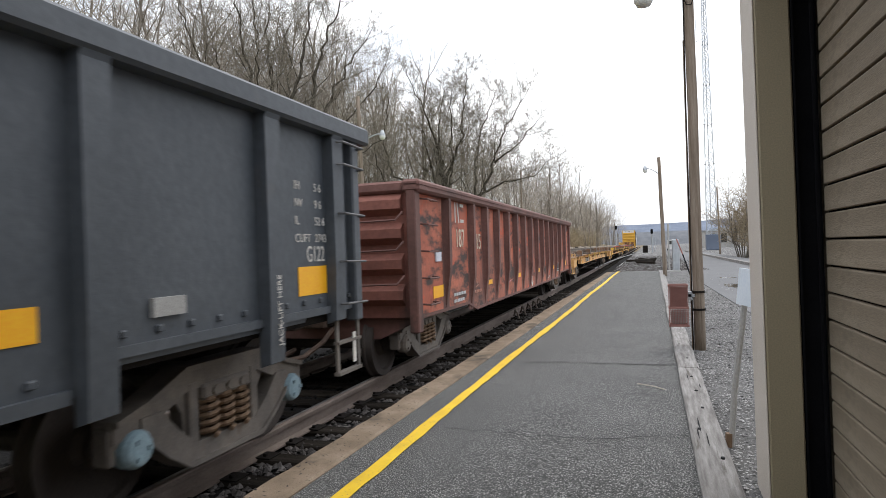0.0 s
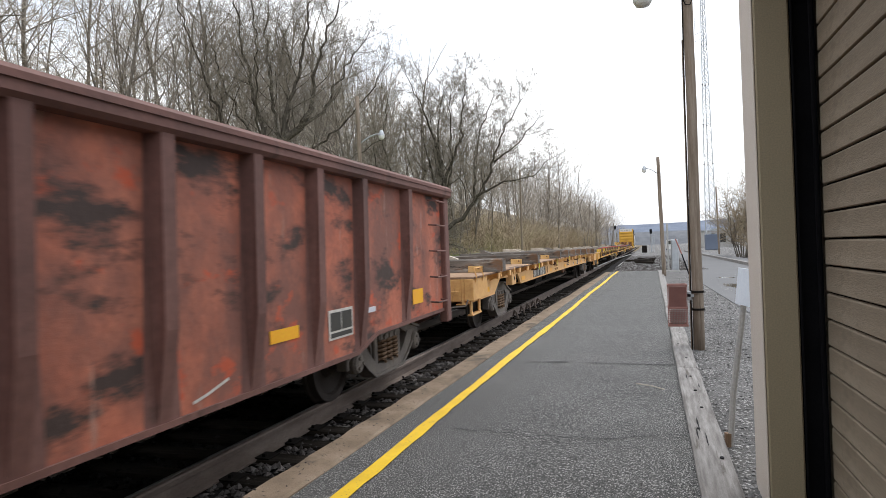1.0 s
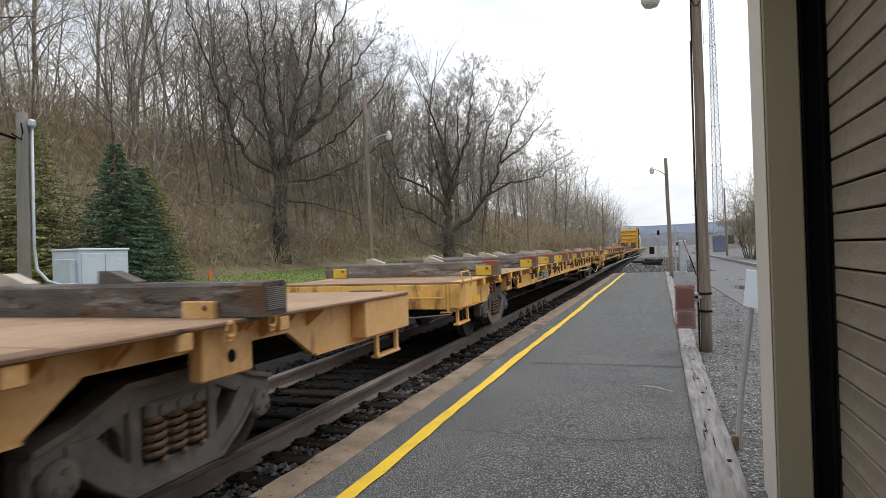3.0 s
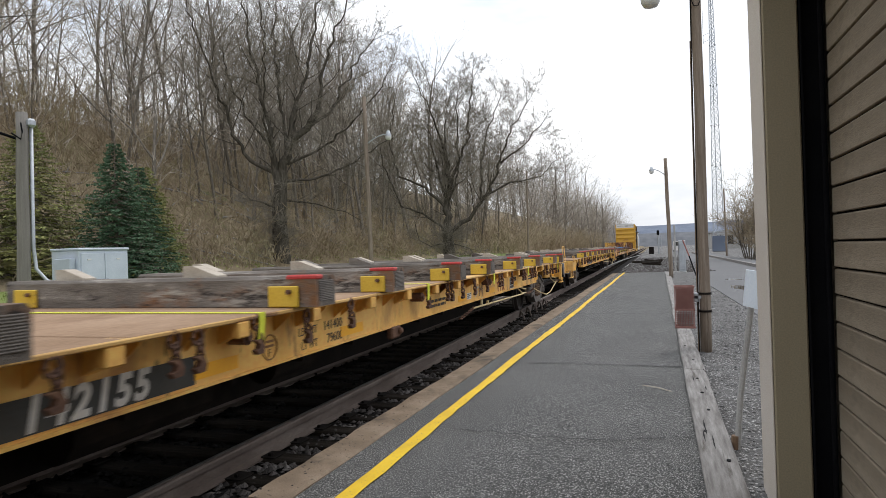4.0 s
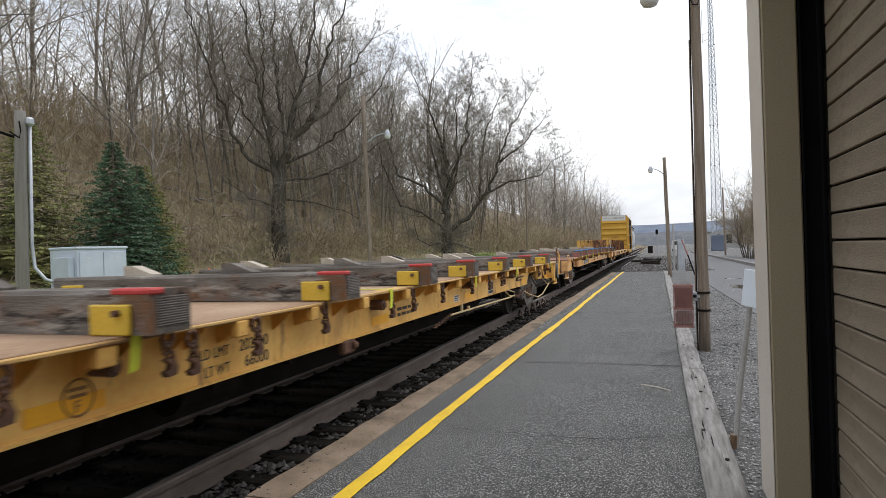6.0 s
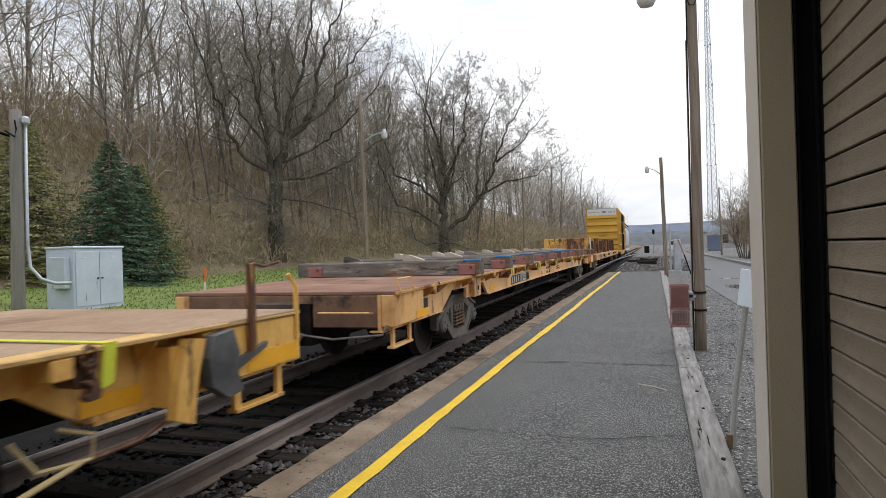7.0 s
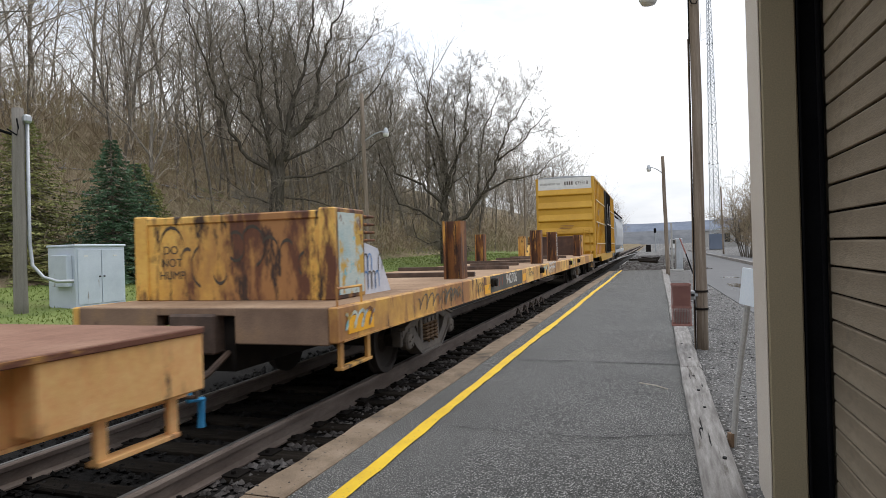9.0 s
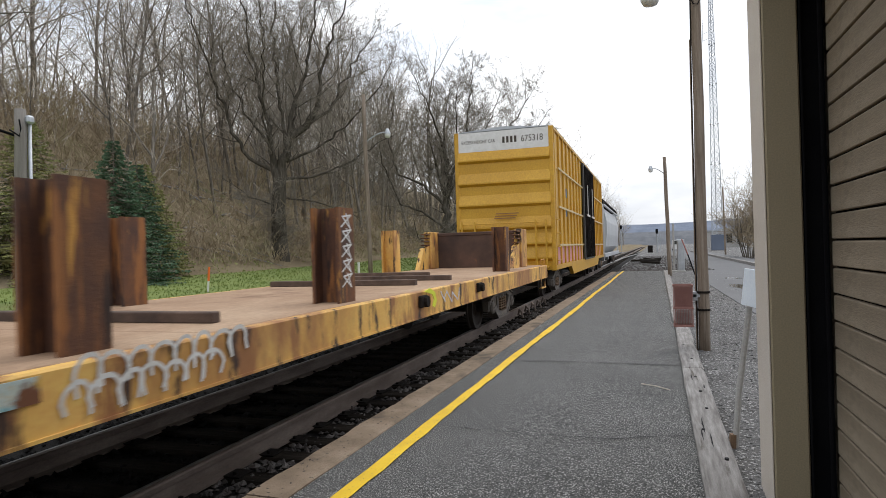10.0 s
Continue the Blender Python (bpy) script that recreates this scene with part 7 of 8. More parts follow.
def hero_tree(name, x, y, seed, right, limbs, twigs, label):
    """An old tree whose trunk and main limbs bend from point to point: (thickness, tip thickness, depth of the tip, points of (sideways, height))."""
    rng = random.Random(seed)
    wood, fine = [], [[] for _ in twigs]
    side, deep = Vector((*right, 0)).normalized(), Vector((-right[1], right[0], 0)).normalized()
    for n, (r0, r1, back, way) in enumerate(limbs):
        length = sum(math.hypot(c - a, d - b) for (a, b), (c, d) in zip(way, way[1:]))
        pts, gone = [], 0.0
        for (a, b), (c, d) in zip(way, way[1:]):
            ln = math.hypot(c - a, d - b)
            k = max(1, int(ln / 0.5))
            for i in range(k):
                q = (gone + ln * i / k) / length
                bend = 0.10 * min(1.0, 4 * q) * (n > 0)
                pts.append(side * (a + (c - a) * i / k + rng.gauss(0, bend)) + deep * (back * q ** 1.2 + rng.gauss(0, bend)) + Vector((0, 0, b + (d - b) * i / k + rng.gauss(0, bend * 0.6))))
            gone += ln
        pts.append(side * way[-1][0] + deep * back + Vector((0, 0, way[-1][1])))
        m = len(pts) - 1
        if n:
            r0, r1 = r0 * (0.92 if r0 > 0.3 else 0.70), r1 * 0.8
        rad = [r0 + (r1 - r0) * (i / m) ** 0.7 for i in range(m + 1)]
        wood += [(*pts[i], *(pts[i + 1] + (pts[i + 1] - pts[i]).normalized() * rad[i] * 0.4), rad[i], rad[i + 1]) for i in range(m)]
        if n == 0:
            for k in range(26):
                p = pts[0].lerp(pts[-1], rng.uniform(0.25, 1.0))
                a = rng.uniform(0, 6.283)
                grow(rng, fine, p, Vector((math.cos(a), math.sin(a), rng.uniform(-0.3, 0.5))).normalized(), rng.uniform(0.8, 2.2), 0.016, 0, twigs)
            continue
        kids = max(5, int(length * (1.6 if twigs is LIMB else 2.1)))
        for k in range(kids):
            q = 0.16 + 0.84 * (k + rng.random()) / kids if k < kids - 1 else 1.0
            i = min(int(q * m), m - 1)
            ax = (pts[i + 1] - pts[i]).normalized()
            out = ax.orthogonal().normalized()
            out.rotate(Matrix.Rotation(k * 2.4 + rng.uniform(-0.7, 0.7), 3, ax))
            ang = radians(rng.uniform(28, 62)) * (0.3 if q == 1.0 else 1.0)
            way_out = (ax * math.cos(ang) + out * math.sin(ang) + Vector((0, 0, 0.10))).normalized()
            grow(rng, fine, pts[i].lerp(pts[i + 1], rng.random()), way_out, (0.9 + 0.17 * length * (1.15 - 0.45 * q)) * rng.uniform(0.65, 1.15), max(0.016, min(0.05, rad[i] * rng.uniform(0.2, 0.36))), 0, twigs)
    t = thing(name, pose(x, y, ground_z(x, y) - 0.1), label, "tree")
    part("trunk", quick_mesh("trunk", *limb_arrays(wood, 9), M["darkbark"]), None, t)
    part("bough", quick_mesh("bough", *limb_arrays(fine[0], 5), M["darkbark"]), None, t)
    part("crown", quick_mesh("crown", *limb_arrays([(*q[:6], max(q[6] * 0.75, 0.0065), max(q[7] * 0.75, 0.005)) for lv in fine[1:] for q in lv], 3), M["oldtwig"]), None, t, "fine bare twigs")


# segments, children, spread low, high, length share, start share, lift, wobble
LIMB = [(6, 7, 25, 54, 0.48, 0.12, 0.05, 0.11), (4, 5, 25, 52, 0.52, 0.1, 0.05, 0.15), (2, 6, 22, 52, 0.62, 0.12, 0.04, 0.2), (1, 0, 0, 0, 0, 0, 0.02, 0.2)]
CROOKED = [(6, 7, 28, 58, 0.48, 0.12, 0.06, 0.16), (4, 5, 26, 56, 0.52, 0.1, 0.06, 0.2), (2, 7, 24, 52, 0.58, 0.2, 0.05, 0.22), (1, 0, 0, 0, 0, 0, 0.02, 0.2)]
maple_stems = [
    (0.66, 0.46, 0.0, ((0, -0.3), (-0.1, 1.2), (-0.15, 3.5), (0.0, 5.4))),
    (0.44, 0.24, 0.3, ((0.0, 5.0), (0.3, 7.0), (0.7, 8.6), (1.9, 9.6), (2.8, 11.0))),
    (0.26, 0.03, 2.0, ((0.7, 8.6), (0.9, 10.2), (1.6, 12.2), (2.3, 15), (3.1, 19), (3.4, 22))),
    (0.23, 0.03, -1.5, ((2.7, 10.9), (3.2, 13.5), (4.1, 16.5), (5.3, 19.5))),
    (0.20, 0.03, 1.5, ((1.9, 9.6), (3.6, 10.7), (4.7, 13), (6.3, 15.6), (7.5, 17.4))),
    (0.36, 0.20, -0.4, ((-0.1, 4.8), (-0.5, 7.2), (-0.55, 9.4))),
    (0.20, 0.03, -2.2, ((-0.5, 9.2), (-1.3, 12), (-1.8, 15.5), (-2.3, 20.5))),
    (0.21, 0.03, 2.5, ((0.5, 8.0), (0.2, 11.5), (-0.2, 15.5), (0.3, 21.5))),
]
maple_boughs = [
    (0.22, 0.03, -1.0, ((-0.4, 6.4), (-2.0, 7.2), (-3.0, 8.8), (-3.7, 11.4), (-5.0, 15), (-5.9, 18.5))),
    (0.15, 0.03, 2.0, ((-0.6, 8.2), (-2.2, 10.4), (-3.4, 13.5), (-4.2, 17.5))),
    (0.17, 0.03, -1.8, ((0.3, 5.8), (2.8, 6.0), (5.2, 7.2), (7.7, 8.6))),
    (0.16, 0.03, -2.4, ((0.5, 7.0), (2.8, 8.0), (4.8, 9.6), (6.6, 11.6), (7.7, 13.6))),
    (0.10, 0.02, -1.5, ((0.0, 3.9), (-1.9, 4.5), (-3.7, 5.7))),
    (0.11, 0.02, -2.0, ((0.2, 4.5), (2.2, 4.2), (4.2, 3.5), (5.2, 2.9))),
    (0.16, 0.03, 4.0, ((0.1, 6.8), (1.0, 9.5), (1.4, 13), (1.2, 17))),
    (0.15, 0.03, -4.0, ((-0.2, 6.5), (-1.0, 9.8), (-0.8, 13.5), (-1.0, 17))),
]
hero_tree("maple_tree", -24.4, 38.0, 21, (0.84, 0.55), maple_stems + maple_boughs, LIMB, "large bare spreading maple tree at the wood's edge")
oak_stems = [
    (0.58, 0.42, 0.0, ((0, -0.3), (-0.1, 1.0), (-0.15, 2.9))),
    (0.38, 0.17, 0.4, ((-0.1, 2.6), (-0.2, 4.6), (0.2, 7.0), (-0.3, 9.8))),
    (0.15, 0.03, -1.0, ((-0.3, 9.6), (-1.1, 12.2), (-2.5, 15.2))),
    (0.14, 0.03, 1.2, ((-0.2, 9.4), (0.0, 12), (0.4, 14.4))),
    (0.22, 0.03, -0.8, ((0.2, 6.8), (1.6, 9.9), (2.0, 12.6), (2.3, 15.8))),
    (0.13, 0.08, 0.2, ((-0.2, 5.8), (-0.8, 7.2), (-0.9, 8.4))),
    (0.30, 0.03, -1.2, ((0.0, 2.8), (1.6, 3.9), (3.2, 5.9), (4.2, 8.4), (5.2, 11), (6.6, 13.0))),
]
oak_boughs = [
    (0.15, 0.03, 0.8, ((3.2, 5.8), (5.0, 6.6), (7.4, 7.1), (8.8, 8.4))),
    (0.17, 0.03, 1.5, ((2.6, 5.2), (2.8, 9.0), (3.8, 12), (4.6, 14.2))),
    (0.13, 0.03, -1.5, ((4.2, 8.2), (6.0, 9.4), (7.6, 11.2))),
    (0.19, 0.03, 1.0, ((-0.2, 4.8), (-2.0, 6.5), (-3.9, 7.4), (-4.6, 10.2), (-4.2, 14.0))),
    (0.17, 0.03, -1.2, ((-0.2, 3.0), (-1.7, 4.1), (-3.6, 5.0), (-4.7, 7.2), (-5.2, 9.8))),
    (0.10, 0.03, -0.8, ((-0.2, 1.9), (-1.6, 1.8), (-2.4, 2.3), (-2.7, 3.7))),
    (0.10, 0.02, 1.0, ((0.1, 1.9), (1.4, 1.5), (2.0, 0.9))),
    (0.15, 0.03, 3.2, ((0.0, 4.5), (-0.8, 8), (-1.6, 11.5), (-1.4, 13.6))),
    (0.15, 0.03, -3.0, ((0.0, 5.0), (0.9, 8), (0.8, 11), (1.0, 13.4))),
]
hero_tree("oak_tree", -15.3, 47.8, 35, (0.95, 0.3), oak_stems + oak_boughs, CROOKED, "bare open-crowned oak tree with crooked limbs")

TALL = [(9, 13, 28, 58, 0.32, 0.3, 0.0, 0.05), (4, 6, 25, 50, 0.45, 0.2, 0.08, 0.14), (3, 4, 22, 50, 0.5, 0.15, 0.05, 0.18), (2, 3, 20, 50, 0.55, 0.2, 0.04, 0.2), (1, 0, 0, 0, 0, 0, 0.02, 0.2)]
FORKED = [(5, 5, 15, 42, 0.9, 0.5, 0.0, 0.06), (5, 6, 25, 50, 0.40, 0.25, 0.06, 0.14), (3, 5, 22, 50, 0.5, 0.15, 0.05, 0.18), (2, 4, 20, 50, 0.5, 0.2, 0.04, 0.2), (1, 0, 0, 0, 0, 0, 0.02, 0.2)]
SAPLING = [(5, 10, 20, 50, 0.42, 0.12, 0.0, 0.07), (3, 6, 22, 50, 0.5, 0.15, 0.05, 0.16), (2, 4, 20, 50, 0.5, 0.2, 0.04, 0.2), (1, 0, 0, 0, 0, 0, 0.02, 0.2)]
KINDS = []
for i, (spec, h, r) in enumerate(((TALL, 16.5, 0.15), (TALL, 19.0, 0.18), (TALL, 14.0, 0.12), (FORKED, 9.0, 0.19), (FORKED, 10.5, 0.21), (SAPLING, 6.0, 0.045), (SAPLING, 7.5, 0.055))):
    KINDS.append(tree_parts(60 + i, h, r, spec, (random.Random(i).uniform(-0.08, 0.08), random.Random(i + 9).uniform(-0.08, 0.08))))
PROTO = [(quick_mesh("trunk", *limb_arrays(a, 5), M["bark"]), quick_mesh("crown", *limb_arrays(b, 3), M["twig"])) for a, b in KINDS]


def plant_woods():
    rng = random.Random(77)
    spots = []
    tries = 0
    while len(spots) < 95 and tries < 6000:
        tries += 1
        x, y = -26.0 - 36 * rng.random() ** 1.3, rng.uniform(-2, 105)
        if math.hypot(x, y) < 28 or (-30 < x and 33 < y < 43):
            continue
        if all((x - a) ** 2 + (y - b) ** 2 > 3.0 for a, b in spots):
            spots.append((x, y))
    for x, y in spots:
        k = rng.choice((0, 1, 2, 0, 1, 3, 4)) if x < -27 else rng.choice((2, 3, 5, 5, 6, 0))
        tall = k < 5
        t = thing("bare_tree" if tall else "sapling", pose(x, y, ground_z(x, y) - 0.1, rng.uniform(-4, 4), rng.uniform(-4, 4), rng.uniform(0, 360)), "tall bare woodland tree on the hillside" if tall else "slender bare sapling at the wood's edge", "tree" if tall else "sapling", "trees of the hillside wood")
        t.scale = [rng.uniform(0.82, 1.18)] * 3
        part("trunk", PROTO[k][0], None, t)
        part("crown", PROTO[k][1], None, t)
    # the rest of the wood, beyond counting
    vs, fs, o = [[], []], [[], []], [0, 0]
    arr = [(limb_arrays(a, 3), ribbons([q for n, q in enumerate(b) if n % 2])) for a, b in KINDS]
    for n in range(650):
        if n < 290:
            x, y, sc = -29 - 50 * rng.random(), rng.uniform(-5, 115), rng.uniform(0.8, 1.1)
        elif n < 420:
            x, y, sc = -21 - 24 * rng.random(), rng.uniform(66, 210), rng.uniform(0.8, 1.15)
        else:
            x, y, sc = -15.5 - 22 * rng.random(), rng.uniform(130, 430), rng.uniform(0.9, 1.2)
        k = rng.choice((0, 1, 2, 3, 4, 5, 6, 6, 5))
        c, s = math.cos(n * 2.1), math.sin(n * 2.1)
        m = np.array([(c, -s, 0), (s, c, 0), (0, 0, 1)]) * sc
        for q in (0, 1):
            v, f = arr[k][q]
            if q and y > 180:
                f = f[: len(f) * 3 // 4]
                v = v[: len(f) * 4]
            vs[q].append(v @ m.T + (x, y, ground_z(x, y) - 0.1))
            fs[q].append(f + o[q])
            o[q] += len(v)
    for q, (nm, mt, lb) in enumerate((("woodland_trunks", "bark", "bare trunks of the wooded hillside"), ("woodland_twigs", "twig", "bare twigs of the wooded hillside"))):
        tagged(new(nm, quick_mesh(nm, np.concatenate(vs[q]), np.concatenate(fs[q]), M[mt])), lb, "woods", kind="stuff")


plant_woods()


def brush():
    """Undergrowth: arching stems with side twigs, over the bank and along the wood's edge."""
    r2 = np.random.default_rng(12)
    segs = []
    for n in range(14400):
        if n >= 12000:
            x, y = -38 - 34 * r2.random(), r2.uniform(0, 115)
            h = r2.uniform(2.5, 7.5)
        elif n < 3200:
            x, y = -23.2 - 4.5 * r2.random(), r2.uniform(2, 130)
            h = r2.uniform(0.6, 2.4)
        elif n < 8600:
            x, y = -24 - 46 * r2.random(), r2.uniform(0, 110)
            h = r2.uniform(0.9, 4.2)
        else:
            x, y = -17.5 - 10 * r2.random(), r2.uniform(80, 260)
            h = r2.uniform(0.9, 3.0) * (1 + 1.2 * (y > 90))
        z = ground_z(x, y) - 0.05
        a, l = r2.uniform(0, 6.28), r2.uniform(0.1, 0.7)
        p = np.array((x, y, z))
        d = np.array((math.cos(a) * l, math.sin(a) * l, 1.0))
        r = 0.010 + 0.0035 * h + (0.006 if y > 60 else 0)
        for s in range(3):
            q = p + d / np.linalg.norm(d) * h / 3
            segs.append((*p, *q, r, r * 0.7))
            for t in range(2):
                b = d + r2.normal(0, 0.6, 3)
                e = q + b / np.linalg.norm(b) * h * r2.uniform(0.15, 0.34)
                segs.append((*q, *e, r * 0.6, r * 0.3))
            p, r = q, r * 0.7
            d = d + np.array((math.cos(a) * 0.25, math.sin(a) * 0.25, -0.1)) + r2.normal(0, 0.15, 3)
    tagged(new("undergrowth", quick_mesh("undergrowth", *ribbons(segs, 2), M["brush"])), "tangled tawny undergrowth on the wooded bank", "brush", kind="stuff")
    # fallen branches on the slope
    logs = []
    for n in range(160):
        x, y = -26.0 - 14 * r2.random(), r2.uniform(8, 70)
        a, l = r2.uniform(0, 3.14), r2.uniform(0.8, 4.5)
        x1, y1 = x + l * math.cos(a), y + l * math.sin(a)
        logs.append((x, y, ground_z(x, y) + 0.08, x1, y1, ground_z(x1, y1) + 0.1, r2.uniform(0.03, 0.09), 0.03))
    tagged(new("fallen_branches", quick_mesh("fallen_branches", *limb_arrays(logs, 5), M["old_timber"])), "pale fallen branches on the leaf litter", "branches", kind="stuff")
    # bright spring growth in small spots low on the bank
    v, f = [], []
    for n in range(5200):
        x, y = -20.5 - 16 * r2.random() ** 1.5, r2.uniform(2, 110)
        c = noise.noise(Vector((x * 0.2, y * 0.2, 4)))
        if c < 0.0:
            continue
        z = ground_z(x, y) + r2.uniform(0.0, 0.9)
        for t in range(4):
            p = np.array((x, y, z)) + r2.normal(0, 0.16, 3)
            a, b = r2.normal(0, 0.055, 3), r2.normal(0, 0.055, 3)
            k = len(v)
            v += [p, p + a, p + b]
            f.append((k, k + 1, k + 2))
    tagged(new("spring_leaves", quick_mesh("spring_leaves", np.array(v), np.array(f), M["pine"], False)), "scattered yellow-green spring leaves in the undergrowth", "leaves", kind="stuff")


brush()


def conifer(x, y, height, width, mat, seed, label, density=1.0):
    r2 = np.random.default_rng(seed)
    t = thing("spruce_tree", pose(x, y, ground_z(x, y)), label, "tree", "conifers by the lawn")
    segs, v, f = [(0, 0, -0.2, 0, 0, height * 0.97, 0.11, 0.02)], [], []
    n = int(height * 6.2)
    for i in range(n):
        q = i / n
        z = 0.25 + (height - 0.3) * q
        reach = width * (1 - q) ** 0.82 * r2.uniform(0.8, 1.12) + 0.12
        for b in range(int((9 - 4 * q) * density) + 2):
            a = b * 2.4 + i * 1.3 + r2.uniform(-0.3, 0.3)
            rr = reach * r2.uniform(0.65, 1.12)
            droop = 0.30 * rr
            tip = np.array((math.cos(a) * rr, math.sin(a) * rr, z - droop + 0.12 * rr))
            mid = np.array((math.cos(a) * rr * 0.55, math.sin(a) * rr * 0.55, z - droop * 0.55))
            segs.append((0, 0, z, *mid, 0.022, 0.014))
            segs.append((*mid, *tip, 0.014, 0.005))
            side = np.array((-math.sin(a), math.cos(a), 0))
            for k in range(int(34 * density * (0.4 + rr / width)) + 8):
                u = r2.uniform(0.2, 1.0)
                c = mid * (2 * min(u, 0.5)) + (np.array((0, 0, z)) * (1 - 2 * u) if u < 0.5 else (tip - mid) * (2 * u - 1))
                out = side * r2.uniform(-1, 1) * 0.32 * rr * (1.15 - u) + np.array((math.cos(a), math.sin(a), 0)) * 0.1 + np.array((0, 0, r2.uniform(-0.10, 0.04)))
                w = r2.normal(0, 0.020, 3)
                j = len(v)
                e = c + out
                m1 = (c + e) / 2
                v += [c, m1 + w, e, m1 - w + (0, 0, 0.02)]
                f.append((j, j + 1, j + 2, j + 3))
    part("trunk", quick_mesh("trunk", *limb_arrays(segs, 4), M["bark"]), None, t)
    part("crown", quick_mesh("crown", np.array(v), np.array(f), mat, False), None, t, "dense needled boughs")


conifer(-21.5, 20.9, 6.2, 2.4, M["spruce"], 1, "blue-green spruce tree beside the lawn", 1.25)
conifer(-24.3, 19.2, 6.8, 3.5, M["pine"], 2, "yellow-green soft conifer tree beside the lawn", 1.1)
conifer(-22.9, 24.0, 5.6, 2.5, M["pine"], 3, "yellow-green soft conifer tree beside the lawn", 1.0)
conifer(-26.0, 16.5, 6.8, 2.9, M["pine"], 4, "yellow-green soft conifer tree beside the lawn", 1.0)
conifer(-22.0, 22.7, 5.4, 2.0, M["spruce"], 6, "blue-green spruce tree beside the lawn", 1.0)
conifer(-23.6, 25.4, 4.6, 2.0, M["pine"], 5, "yellow-green soft conifer tree beside the lawn", 1.0)


def lawn_blades():
    r2 = np.random.default_rng(5)
    n = 26000
    x, y = r2.uniform(-22.4, -9.2, n), 6 + 72 * r2.random(n) ** 1.2
    z = np.array([ground_z(a, b) for a, b in zip(x, y)])
    a, h = r2.uniform(0, 6.28, n), r2.uniform(0.03, 0.10, n)
    w = 0.012 + 0.0006 * y
    b = np.stack([x, y, z], 1)
    off = np.stack([np.cos(a) * w, np.sin(a) * w, np.zeros(n)], 1)
    tip = np.stack([r2.normal(0, 0.03, n), r2.normal(0, 0.03, n), h], 1)
    v = np.stack([b - off, b + off, b + tip], 1).reshape(-1, 3)
    f = np.arange(3 * n).reshape(-1, 3)
    tagged(new("grass_blades", quick_mesh("grass_blades", v, f, M["grass"], False)), "short spring grass of the lawn", "grass", kind="stuff")


lawn_blades()


# ---- things beside the line ----
def leaning_pole(name, x, y, z, top, r, mat, label, parts=()):
    """A round wooden pole from the ground to the point top, with a slightly uneven shaft."""
    t = thing(name, pose(x, y, z), label, "pole")
    tx, ty, tz = top
    pts = [(tx * k / 8 + 0.006 * math.sin(k * 2.0), ty * k / 8 + 0.006 * math.cos(k * 1.7), -0.3 + (tz + 0.3) * k / 8) for k in range(9)]
    part("shaft", Shape().tube(pts, r, 14, r * 0.8), mat, t, smooth=True)
    return t


def lamp_arm(t, base, reach, rise, scale=1.0):
    """A curved steel arm with a cobra-head or bell lamp at its end."""
    bx, by, bz = base
    dx, dy = reach
    pts = [(bx + dx * q, by + dy * q, bz + rise * math.sin(q * 1.7)) for q in (0, 0.15, 0.3, 0.5, 0.75, 1.0)]
    arm = part("lamp_arm", Shape().tube(pts, 0.028 * scale, 7), M["galv"], t, "galvanised lamp arm", smooth=True)
    ex, ey, ez = pts[-1]
    s = 0.14 * scale
    prof = [(0.16 * scale, 0.05 * scale), (0.14 * scale, 0.08 * scale), (0.02, 0.11 * scale), (-0.05 * scale, s), (-0.10 * scale, s * 1.02)]
    hd = Shape()
    n = 14
    vs = [(ex + r * math.cos(6.283 * j / n), ey + r * math.sin(6.283 * j / n), ez + h) for h, r in prof for j in range(n)]
    hd.add(vs, [(i * n + j, i * n + (j + 1) % n, (i + 1) * n + (j + 1) % n, (i + 1) * n + j) for i in range(len(prof) - 1) for j in range(n)] + [tuple(range(n))])
    head = part("lamp_head", hd, M["galv"], t, "grey lamp housing", smooth=True)
    ln = Shape()
    prof = [(-0.10 * scale, s), (-0.20 * scale, s * 0.95), (-0.26 * scale, s * 0.7), (-0.28 * scale, s * 0.2)]
    vs = [(ex + r * math.cos(6.283 * j / n), ey + r * math.sin(6.283 * j / n), ez + h) for h, r in prof for j in range(n)]
    ln.add(vs, [(i * n + j, i * n + (j + 1) % n, (i + 1) * n + (j + 1) % n, (i + 1) * n + j) for i in range(len(prof) - 1) for j in range(n)] + [tuple((len(prof) - 1) * n + j for j in range(n))])
    part("lens", ln, M["lampglass"], head, "frosted lamp lens", smooth=True)


# platform pole with its bin, bracket, conduit and lamp
pole = leaning_pole("utility_pole", 0.682, 9.62, 0, (0.03, 0.0, 7.2), 0.078, M["pole"], "brown leaning utility pole with a lamp, beside the platform")
lamp_arm(pole, (-0.03, 0.0, 5.12), (-0.56, -0.02), 0.10, 1.0)
part("conduit", Shape().tube([(-0.088, -0.02, -0.1), (-0.070, -0.02, 3.4), (-0.054, -0.02, 5.3), (-0.05, 0.0, 5.6)], 0.009, 8), M["under"], pole, "dark conduit pipe")
part("conduit", Shape().tube([(-0.095, 0.02, -0.1), (-0.072, 0.02, 4.4)], 0.010, 8), M["kerb"], pole, "tan conduit pipe")
for z in (0.55, 0.80):
    part("band", Shape().tube([(0.003 * z, 0, z - 0.015), (0.003 * z, 0, z + 0.015)], 0.093, 14), M["under"], pole, "dark steel strap")
part("wire", Shape().tube([(-0.06, -0.05, 5.0), (-0.02, -0.1, 4.86), (0.04, -0.1, 4.85), (0.10, -0.06, 5.0), (0.06, -0.04, 5.3)], 0.008, 6), M["black"], pole, "looped black wire")
